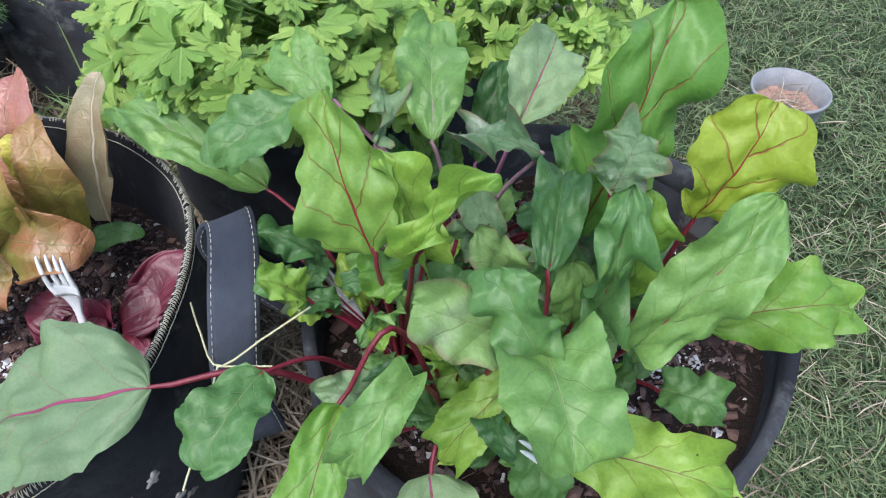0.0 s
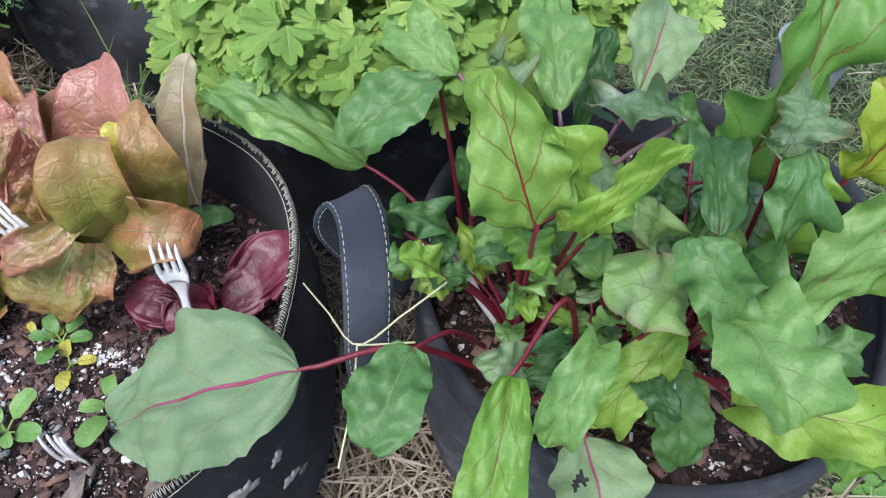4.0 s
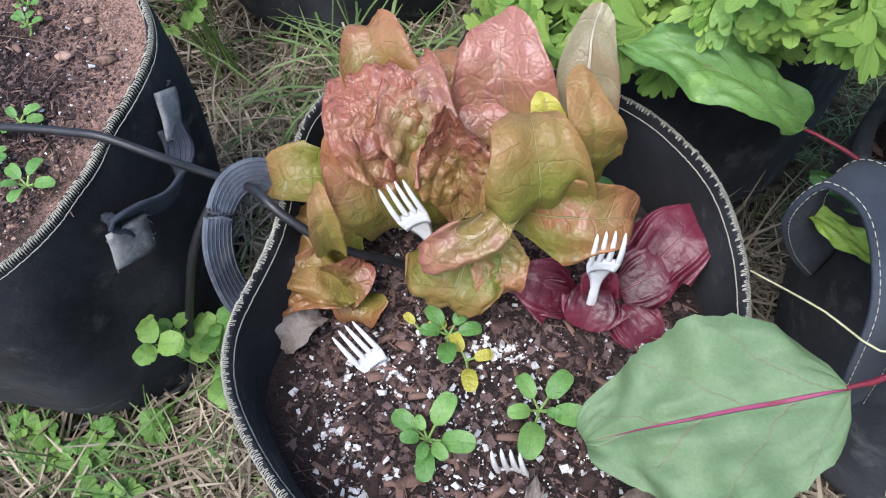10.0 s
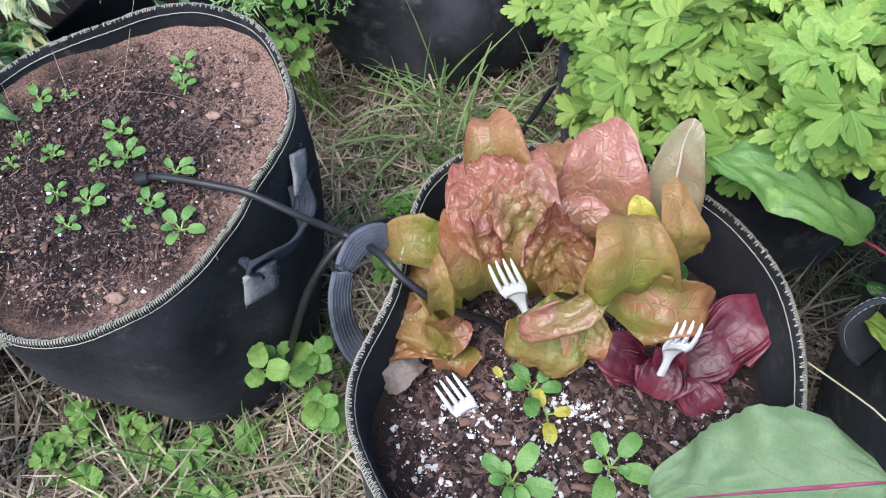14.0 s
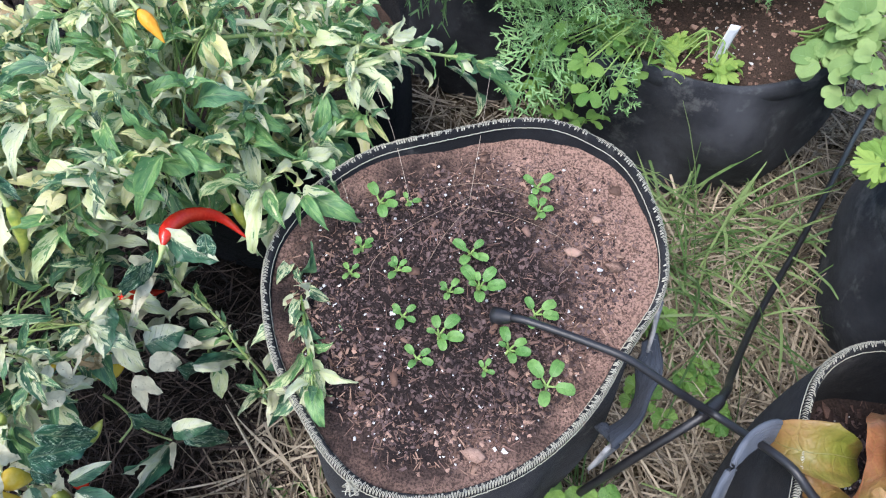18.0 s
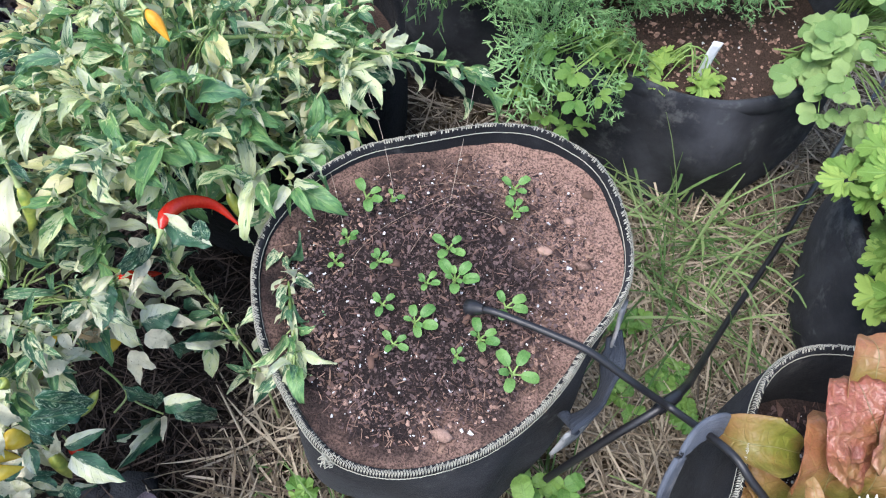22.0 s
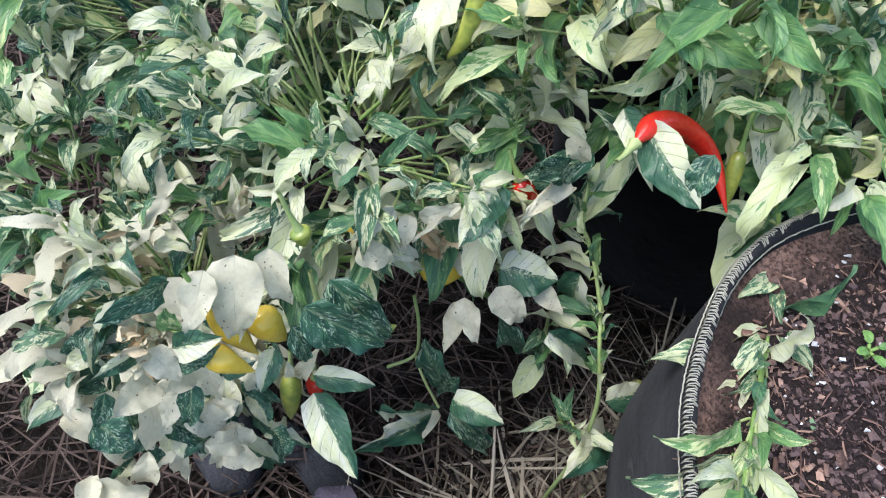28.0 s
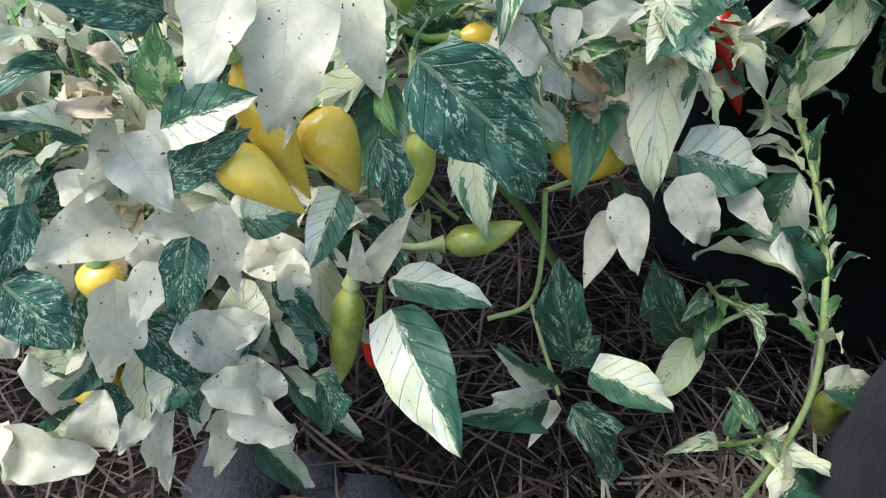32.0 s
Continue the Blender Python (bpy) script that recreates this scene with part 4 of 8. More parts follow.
LET, SED, BEET, PEA, HERB, PEP = (-0.44, 0.402), (-0.93, 0.566), (0.10, 0.43), (-0.665, 1.31), (-0.175, 0.925), (-1.33, 0.955)
BED = {LET: 11, SED: 12, BEET: 13, PEA: 14}
let_r = [(-105, 0.236), (-140, 0.218), (-161, 0.214), (177, 0.176), (158, 0.176), (142, 0.205), (126, 0.235), (90, 0.222), (59, 0.217), (38, 0.216), (0, 0.207), (-13, 0.206), (-51, 0.232), (-80, 0.237)]
let_z = [(-105, 0.340), (-50, 0.335), (0, 0.36), (60, 0.372), (126, 0.380), (165, 0.362), (-160, 0.352)]
sed_r = [(78, 0.201), (65, 0.216), (51, 0.221), (42, 0.209), (35, 0.207), (27, 0.205), (15, 0.195), (6, 0.183), (-5, 0.16), (-18, 0.159), (-32, 0.16), (-51, 0.167), (-67, 0.178), (-80, 0.189), (-91, 0.2), (-100, 0.205), (-112, 0.208), (-122, 0.196), (-135, 0.195), (-146, 0.199), (-155, 0.201), (-165, 0.203), (-176, 0.211), (173, 0.203), (162, 0.197), (144, 0.188), (134, 0.185), (121, 0.169), (106, 0.174), (92, 0.185)]
sed_z = [(78, 0.444), (42, 0.428), (15, 0.402), (-18, 0.376), (-67, 0.353), (-100, 0.345), (-135, 0.361), (-165, 0.382), (162, 0.411), (121, 0.432)]
beet_r = [(-180, 0.222), (-135, 0.225), (-90, 0.222), (-60, 0.222), (-20, 0.215), (30, 0.225), (90, 0.23), (140, 0.225)]
beet_z = [(-180, 0.345), (-120, 0.322), (-80, 0.325), (-40, 0.335), (0, 0.36), (90, 0.36)]
pea_r = [(-180, 0.235), (-135, 0.250), (-110, 0.225), (-90, 0.215), (-65, 0.225), (-30, 0.25), (40, 0.24), (110, 0.23)]
pea_z = [(-180, 0.32), (-145, 0.305), (-120, 0.268), (-95, 0.250), (-70, 0.256), (-40, 0.29), (60, 0.33)]
round_r, round_z = [(-90, 0.215), (90, 0.225)], [(-90, 0.33), (90, 0.34)]
herb_z = [(-90, 0.30), (-150, 0.27), (180, 0.268), (140, 0.30), (90, 0.33), (0, 0.33)]
herb_r = [(-90, 0.235), (-150, 0.255), (180, 0.26), (90, 0.24), (0, 0.235)]

let_bag, let_at = grow_bag(LET, let_r, let_z, 0.195, felt_black, "black felt grow bag with cream stitched rim, holding lettuces", 1, low=0.22)
sed_bag, sed_at = grow_bag(SED, sed_r, sed_z, 0.148, felt_black, "black felt grow bag with cream stitched rim, holding seedlings", 2, low=0.29)
beet_bag, beet_at = grow_bag(BEET, beet_r, beet_z, 0.188, felt_grey, "dusty dark felt grow bag full of beet plants", 3, False, low=0.26)
pea_bag, pea_at = grow_bag(PEA, pea_r, pea_z, 0.22, felt_grey, "worn dark felt grow bag with a sagging front, holding peas", 4, False, low=0.22, folds=0.009)
herb_bag, herb_at = grow_bag(HERB, herb_r, herb_z, 0.235, felt_grey, "dusty dark felt grow bag under coriander", 5, False, low=0.25)
# this bag's felt colour includes the shadow it stands in
pep_bag, pep_at = grow_bag(PEP, round_r, round_z, 0.20, felt_shaded, "black felt grow bag behind the variegated pepper leaves", 6, False, low=0.25)
fern_bag, fern_at = grow_bag((-1.06, 1.44), round_r, round_z, 0.20, felt_grey, "dusty felt grow bag holding carrots", 7, False, low=0.25)

soil_top(LET, let_r, 0.262, soil_dark, "dark moist potting mix with bark and white perlite", 11)
soil_top(SED, sed_r, 0.362, soil_brown, "brown potting mix, dark and wet in the middle, dry round it", 12, tilt=0.2)
soil_top(BEET, beet_r, 0.292, soil_plain, "dark potting mix with perlite under the beets", 13)
soil_top(PEA, pea_r, 0.238, soil_plain, "brown potting mix in the sagging bag", 14)
soil_top(HERB, herb_r, 0.245, soil_plain, "potting mix under the coriander", 15)
soil_top(PEP, round_r, 0.28, soil_plain, "potting mix under the peppers", 16)
soil_top((-1.06, 1.44), round_r, 0.28, soil_plain, "potting mix under the carrots", 17)

tufts = np.random.default_rng(8).uniform((-0.60, 0.20), (-0.27, 0.44), (34, 2))
tufts2 = np.random.default_rng(9).uniform((0.0, 0.23), (0.24, 0.40), (14, 2))
crumbs("soil_crumbs", LET, let_r, 0.262, 13000, (0.0008, 0.0048), crumb, "dark crumbs of potting mix", 21)
crumbs("soil_crumbs", SED, sed_r, 0.362, 19000, (0.0007, 0.0032), crumb, "dark crumbs of potting mix", 22, edge=0.95, tilt=0.2)
crumbs("soil_crumbs", SED, sed_r, 0.362, 16000, (0.0006, 0.0028), crumb_dry, "dry brown crumbs of potting mix", 23, edge=0.97, hole=0.74, tilt=0.2)
crumbs("soil_crumbs", BEET, beet_r, 0.292, 7000, (0.0009, 0.0052), crumb, "dark crumbs of potting mix", 24)
crumbs("soil_crumbs", PEA, pea_r, 0.238, 1500, (0.0012, 0.006), crumb_dry, "brown crumbs of potting mix", 25)
crumbs("perlite", LET, let_r, 0.264, 1900, (0.0006, 0.0034), perlite, "white perlite grains in clusters", 31, near=tufts)
crumbs("perlite", SED, sed_r, 0.364, 300, (0.0006, 0.0021), perlite, "scattered white perlite grains", 32, edge=0.9, tilt=0.2)
crumbs("perlite", BEET, beet_r, 0.294, 620, (0.0009, 0.0036), perlite, "white perlite grains in clusters", 33, near=tufts2)
crumbs("perlite", PEA, pea_r, 0.240, 120, (0.0009, 0.0028), perlite, "scattered white perlite grains", 34)
slivers("bark_chips", LET, let_r, 0.263, 900, (0.005, 0.024), bark, "bark and wood chips in the mix", 41)
slivers("bark_chips", SED, sed_r, 0.363, 380, (0.003, 0.012), bark, "bark and wood chips in the mix", 42, tilt=0.2)
slivers("bark_chips", BEET, beet_r, 0.293, 520, (0.005, 0.026), bark, "bark and wood chips in the mix", 43)

fibres("bark_shreds", LET, let_r, 0.263, 1500, (0.006, 0.022), (0.0005, 0.0016), bark, "fine dark shreds of bark in the mix", 51)
fibres("bark_shreds", SED, sed_r, 0.363, 1500, (0.005, 0.020), (0.0004, 0.0012), bark, "fine brown shreds of bark in the mix", 52, tilt=0.2)
fibres("dry_shreds", SED, sed_r, 0.363, 1300, (0.003, 0.013), (0.0005, 0.0014), shred_dry, "dry tan shreds of wood round the edge of the mix", 53, 0.96, 0.62, 0.2)
slivers("wood_chips", SED, sed_r, 0.364, 55, (0.004, 0.016), shred_dry, "dry tan wood chips lying on the mix", 54, tilt=0.2)
fibres("bark_shreds", BEET, beet_r, 0.293, 900, (0.006, 0.022), (0.0005, 0.0016), bark, "fine dark shreds of bark in the mix", 55)


# ---- plants: leaf by leaf ----
def stalk_line(crown, base, k=12, sag=0.25):
    c, b = np.array(crown, float), np.array(base, float)
    mid = c * 0.5 + b * 0.5
    mid[2] += sag * np.linalg.norm((b - c)[:2])
    return spline([c, mid, b], k)


VEINS = {"beet_leaf_green": (4.5, 1.3), "beet_leaf_lime": (4.0, 1.2), "beet_leaf_red_veined": (3.6, 1.2), "beet_leaf_dull": (5.0, 1.3), "beet_leaf_yellowing": (3.4, 1.2), "beet_leaf_dusty": (4.6, 1.3), "beet_leaf_pale": (3.2, 1.3), "beet_leaf_dark": (4.5, 1.3)}


def stalked_leaf(plant, crown, base, tip, width, paint, stalk_paint, seed, normal=(0, -0.5, 1), stalk=0.0026, sag=0.25, label="", holes=(), **shape):
    """A leaf with its stalk from the crown, and the raised rib on its underside. width is in metres."""
    rng = np.random.default_rng(seed)
    size = np.linalg.norm(np.array(tip) - np.array(base))
    kw = dict(ruffle=0.03, lobe=0.05, pucker=0.016, blister=0.04, waves=1.7, cells=5.0, frill=0.5, rough=0.018, tip_curl=rng.uniform(0.0, 0.9), twist=rng.uniform(-0.5, 0.5))
    kw.update(shape)
    kw["ruffle"], kw["blister"], kw["lobe"] = kw["ruffle"] * 2.6, kw["blister"] * 0.9, kw["lobe"] * 1.25
    kw["side_veins"], kw["slant"] = VEINS.get(paint.name, (4.5, 1.3))
    geo = moved(blade(rng, width=width / size, n=44, m=25, quilt=0.024, **kw), aim(base, tip, normal))
    if holes:
        at_ = geo[2][geo[1]].mean(1)
        keep = np.ones(len(at_), bool)
        for hu, hv, hr in holes:
            keep &= np.hypot((at_[:, 0] - hu) * 1.2, at_[:, 1] - hv) > hr * (1 + 0.35 * np.sin(at_[:, 0] * 70 + at_[:, 1] * 90))
        leaf = part("leaf", (geo[0], geo[1][keep], geo[2]), paint, plant, label)
    else:
        leaf = part("leaf", geo, paint, plant, label)
    V = geo[0].reshape(44, 25, 3)
    rib = V[:30:3, 12][:10]
    rib = spline(rib, 20)
    wing = V[:30, 13] - V[:30, 11]
    up = np.cross(spline(wing[::3], 20), np.gradient(rib, axis=0))
    up /= np.maximum(np.linalg.norm(up, axis=1), 1e-9)[:, None]
    line = np.vstack([stalk_line(crown, base, 12, sag)[:-1], rib - up * np.linspace(0.0017, 0.0004, 20)[:, None]])
    r = np.concatenate([np.linspace(stalk * 1.0, stalk * 0.65, 11), np.linspace(min(stalk * 0.6, 0.0016), 0.0004, 20)])
    part("stalk", tube(line, r, 7), stalk_paint, leaf)
    return leaf


def beet(place, label):
    return thing("beet_plant", place, label, "beet plant", "beet plants in the bag")


b1 = beet((-0.03, 0.37, 0.292), "beet plant with lime leaves and crimson stalks")
b2 = beet((0.02, 0.31, 0.292), "beet plant with green leaves drooping over the rim")
b3 = beet((0.09, 0.33, 0.292), "beet plant with curled glossy green leaves")
b4 = beet((0.14, 0.36, 0.292), "beet plant with tall red-veined leaves")
b5 = beet((0.02, 0.50, 0.292), "beet plant with pale leaves and purple stalks")
b6 = beet((-0.07, 0.43, 0.292), "beet plant with broad leaves over the rim")
c1, c2, c3, c4, c5, c6 = (tuple(b.location) for b in (b1, b2, b3, b4, b5, b6))

stalked_leaf(b1, c1, (-0.037, 0.322, 0.507), (-0.069, 0.375, 0.598), 0.065, beet_red, beet_stalk, 1, (-0.1, -0.8, 0.6), p=0.34, q=0.62, curl=0.35, ruffle=0.035, lobe=0.10, fold=0.15)
stalked_leaf(b1, c1, (-0.008, 0.298, 0.525), (0.042, 0.305, 0.593), 0.029, beet_lime, beet_stalk, 2, (-0.5, -0.4, 0.6), p=0.5, q=0.45, curl=0.5, fold=0.9, ruffle=0.05)
stalked_leaf(b1, c1, (-0.039, 0.358, 0.468), (-0.032, 0.326, 0.455), 0.035, beet_lime, beet_stalk, 3, (0, -0.5, 1), p=0.5, q=0.5, curl=0.6, ruffle=0.09, lobe=0.2)
stalked_leaf(b6, c6, (-0.170, 0.509, 0.390), (-0.314, 0.557, 0.440), 0.058, beet_green, beet_stalk, 4, (0, -0.45, 1), p=0.5, q=0.45, curl=0.35, ruffle=0.02)
stalked_leaf(b6, c6, (-0.101, 0.449, 0.535), (-0.168, 0.415, 0.497), 0.052, beet_green, beet_stalk, 5, (-0.1, -0.4, 1), p=0.45, q=0.4, curl=0.3, ruffle=0.025)
stalked_leaf(b4, c4, (0.104, 0.378, 0.480), (0.142, 0.408, 0.645), 0.065, beet_red, beet_stalk, 6, (0, -0.8, 0.5), p=0.6, q=0.4, curl=0.4, ruffle=0.06, lobe=0.12)
stalked_leaf(b4, c4, (0.169, 0.345, 0.528), (0.199, 0.362, 0.609), 0.066, beet_yellow, beet_stalk, 7, (0.15, -0.8, 0.6), p=0.75, q=0.4, curl=0.3, ruffle=0.03, lobe=0.15)
stalked_leaf(b4, c4, (0.137, 0.292, 0.458), (0.207, 0.326, 0.566), 0.052, beet_green, beet_stalk, 8, (0.1, -0.6, 0.7), p=0.45, q=0.4, curl=0.4, ruffle=0.03, lobe=0.06)
stalked_leaf(b3, c3, (0.101, 0.233, 0.425), (0.188, 0.201, 0.440), 0.055, beet_lime, beet_stalk, 9, (0, -0.4, 1), p=0.45, q=0.45, curl=0.6, ruffle=0.07, lobe=0.15)
stalked_leaf(b4, c4, (0.190, 0.325, 0.445), (0.291, 0.331, 0.462), 0.060, beet_lime, beet_stalk, 10, (0.1, -0.45, 1), p=0.7, q=0.4, curl=0.5, ruffle=0.05, lobe=0.12)
stalked_leaf(b3, c3, (0.069, 0.247, 0.518), (0.085, 0.175, 0.512), 0.066, beet_green, beet_stalk, 11, (0.05, -0.5, 1), p=0.3, q=0.4, curl=0.7, fold=0.35, ruffle=0.05, lobe=0.08)
stalked_leaf(b3, c3, (0.070, 0.235, 0.520), (0.042, 0.265, 0.562), 0.040, beet_green, beet_stalk, 12, (-0.2, -0.7, 0.7), p=0.4, q=0.4, curl=0.6, ruffle=0.08, lobe=0.1)
stalked_leaf(b2, c2, (0.056, 0.268, 0.497), (-0.005, 0.262, 0.532), 0.048, beet_dusty, beet_stalk, 13, (0, -0.6, 0.8), p=0.4, q=0.4, curl=0.45, ruffle=0.05, lobe=0.10)
stalked_leaf(b2, c2, (-0.054, 0.244, 0.445), (-0.078, 0.156, 0.372), 0.046, beet_lime, beet_stalk, 14, (0, -0.4, 1), p=0.45, q=0.35, curl=0.45, ruffle=0.03, fold=0.3, sag=1.2)
stalked_leaf(b2, c2, (0.004, 0.236, 0.372), (0.018, 0.155, 0.335), 0.072, beet_pale, beet_stalk, 15, (0.1, -0.3, 1), holes=((0.30, 0.66, 0.055), (0.34, 0.74, 0.045), (0.62, 0.68, 0.03), (0.72, 0.60, 0.025), (0.80, 0.66, 0.035)), p=0.4, q=0.45, curl=0.3, ruffle=0.03, sag=0.6, lobe=0.12)
stalked_leaf(b6, (-0.06, 0.36, 0.30), (-0.121, 0.288, 0.412), (-0.149, 0.218, 0.396), 0.058, beet_green, beet_stalk, 16, (-0.1, -0.35, 1), p=0.45, q=0.4, curl=0.4, ruffle=0.03, lobe=0.06)
stalked_leaf(b6, (-0.05, 0.33, 0.30), (-0.205, 0.279, 0.396), (-0.366, 0.272, 0.318), 0.126, beet_pale, beet_stalk, 17, (-0.3, -0.25, 1), p=0.62, q=0.80, curl=0.30, ruffle=0.020, lobe=0.05, fold=0.10, blister=0.06, stalk=0.0034, twist=0.15, tip_curl=0.3)
stalked_leaf(b2, c2, (0.069, 0.288, 0.430), (0.012, 0.247, 0.372), 0.042, beet_lime, beet_stalk, 18, (-0.1, -0.4, 1), p=0.45, q=0.4, curl=0.6, ruffle=0.05)
stalked_leaf(b2, c2, (-0.004, 0.238, 0.492), (-0.039, 0.190, 0.462), 0.034, beet_green, beet_stalk, 19, (-0.1, -0.4, 1), p=0.35, q=0.4, curl=0.9, fold=0.4, ruffle=0.04)
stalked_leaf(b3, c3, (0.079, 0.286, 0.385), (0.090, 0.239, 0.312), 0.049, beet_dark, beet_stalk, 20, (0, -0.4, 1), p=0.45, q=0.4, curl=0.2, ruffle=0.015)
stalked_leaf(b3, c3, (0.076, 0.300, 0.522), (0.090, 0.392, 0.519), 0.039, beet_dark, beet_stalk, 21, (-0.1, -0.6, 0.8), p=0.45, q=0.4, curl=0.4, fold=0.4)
stalked_leaf(b3, c3, (0.112, 0.310, 0.462), (0.120, 0.325, 0.574), 0.033, beet_green, beet_stalk, 22, (0, -0.8, 0.5), p=0.4, q=0.4, curl=0.4, ruffle=0.06, lobe=0.2)
stalked_leaf(b4, c4, (0.111, 0.332, 0.562), (0.124, 0.352, 0.590), 0.039, beet_grey, beet_stalk, 23, (-0.1, -0.7, 0.7), p=0.35, q=0.35, curl=0.7, ruffle=0.10, lobe=0.25, blister=0.10, cells=7.0)
stalked_leaf(b6, c6, (-0.091, 0.399, 0.418), (-0.140, 0.389, 0.452), 0.030, beet_dark, beet_stalk, 24, (0, -0.4, 1), p=0.45, q=0.4, curl=0.5, ruffle=0.08, lobe=0.1)
stalked_leaf(b5, c5, (-0.005, 0.445, 0.505), (-0.013, 0.545, 0.547), 0.058, beet_green, chard_stalk, 25, (0, -0.8, 0.6), p=0.7, q=0.5, curl=0.3, fold=0.3)
stalked_leaf(b5, c5, (0.061, 0.472, 0.502), (0.092, 0.550, 0.535), 0.060, beet_pale, chard_stalk, 26, (0, -0.8, 0.6), p=0.7, q=0.5, curl=0.3, fold=0.3)
stalked_leaf(b5, c5, (0.074, 0.400, 0.532), (0.025, 0.442, 0.510), 0.027, beet_grey, chard_stalk, 27, (0, -0.5, 0.8), p=0.4, q=0.4, curl=0.7, ruffle=0.09, lobe=0.2)
stalked_leaf(b5, c5, (-0.049, 0.435, 0.506), (-0.059, 0.492, 0.515), 0.021, beet_grey, chard_stalk, 28, (0.6, -0.4, 0.6), p=0.4, q=0.4, curl=0.8, ruffle=0.1)
stalked_leaf(b5, c5, (-0.086, 0.470, 0.521), (-0.141, 0.530, 0.536), 0.046, beet_green, chard_stalk, 29, (0, -0.7, 0.7), p=0.6, q=0.4, curl=0.3)
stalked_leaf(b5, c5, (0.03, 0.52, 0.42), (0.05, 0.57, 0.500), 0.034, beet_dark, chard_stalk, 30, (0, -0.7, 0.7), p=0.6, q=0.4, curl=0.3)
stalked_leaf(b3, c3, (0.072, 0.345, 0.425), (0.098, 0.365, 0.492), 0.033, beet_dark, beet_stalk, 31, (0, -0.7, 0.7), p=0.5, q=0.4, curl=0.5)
stalked_leaf(b3, c3, (0.100, 0.305, 0.400), (0.130, 0.330, 0.460), 0.034, beet_green, beet_stalk, 32, (0, -0.7, 0.7), p=0.45, q=0.4, curl=0.4)
stalked_leaf(b4, c4, (0.172, 0.300, 0.395), (0.214, 0.280, 0.402), 0.040, beet_green, beet_stalk, 33, (0, -0.4, 1), p=0.45, q=0.4, curl=0.6, ruffle=0.08)
stalked_leaf(b3, c3, (0.150, 0.225, 0.400), (0.200, 0.205, 0.395), 0.043, beet_lime, beet_stalk, 34, (0, -0.4, 1), p=0.45, q=0.4, curl=0.6, ruffle=0.09, lobe=0.2)
stalked_leaf(b6, c6, (-0.128, 0.402, 0.348), (-0.182, 0.444, 0.364), 0.023, beet_lime, beet_stalk, 35, (0, -0.5, 1), p=0.5, q=0.6, curl=0.4)
stalked_leaf(b4, c4, (0.135, 0.330, 0.470), (0.131, 0.335, 0.561), 0.042, beet_lime, beet_stalk, 36, (0.2, -0.8, 0.5), p=0.5, q=0.45, curl=0.3, ruffle=0.045, lobe=0.16)
stalked_leaf(b3, c3, (0.104, 0.332, 0.430), (0.098, 0.338, 0.490), 0.036, beet_green, beet_stalk, 37, (0, -0.8, 0.5), p=0.45, q=0.4, curl=0.4, ruffle=0.03)
stalked_leaf(b1, c1, (-0.004, 0.335, 0.490), (-0.034, 0.350, 0.572), 0.036, beet_lime, beet_stalk, 38, (0.5, -0.7, 0.5), p=0.5, q=0.45, curl=0.4, fold=0.6, ruffle=0.05, lobe=0.1)
stalked_leaf(b3, c3, (0.055, 0.345, 0.470), (0.030, 0.335, 0.520), 0.030, beet_dusty, beet_stalk, 39, (0, -0.7, 0.6), p=0.45, q=0.4, curl=0.8, ruffle=0.08, lobe=0.15)
rng_b = np.random.default_rng(77)
for i in range(58):
    b = (b1, b2, b3, b4, b5, b6)[i % 6]
    c = np.array(b.location)
    a, d, h = rng_b.uniform(0, 6.28), rng_b.uniform(0.02, 0.08), rng_b.uniform(0.03, 0.13)
    base = c + (d * math.cos(a), d * math.sin(a), h)
    g = rng_b.uniform(0.022, 0.048)
    tip = base + (g * math.cos(a), g * math.sin(a), rng_b.uniform(-0.02, 0.05))
    stalked_leaf(b, tuple(c), base, tip, rng_b.uniform(0.018, 0.036), (beet_green, beet_dark, beet_lime, beet_grey)[i % 4], beet_stalk, 100 + i, tuple(rng_b.normal(0, 0.35, 3) + (0, -0.5, 1)), p=0.45, q=0.45, curl=rng_b.uniform(0.3, 1.1), fold=rng_b.uniform(0.1, 0.7), ruffle=0.05, lobe=0.08)

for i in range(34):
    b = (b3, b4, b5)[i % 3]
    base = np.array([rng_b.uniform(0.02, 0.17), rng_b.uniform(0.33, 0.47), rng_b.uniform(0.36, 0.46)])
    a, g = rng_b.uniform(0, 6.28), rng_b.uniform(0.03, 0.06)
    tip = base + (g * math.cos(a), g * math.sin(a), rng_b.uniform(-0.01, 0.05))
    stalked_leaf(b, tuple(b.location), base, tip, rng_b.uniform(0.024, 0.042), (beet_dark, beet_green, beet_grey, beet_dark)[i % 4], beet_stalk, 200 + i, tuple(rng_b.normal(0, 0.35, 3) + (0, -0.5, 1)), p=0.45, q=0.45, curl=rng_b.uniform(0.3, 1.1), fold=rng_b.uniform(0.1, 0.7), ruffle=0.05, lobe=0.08)
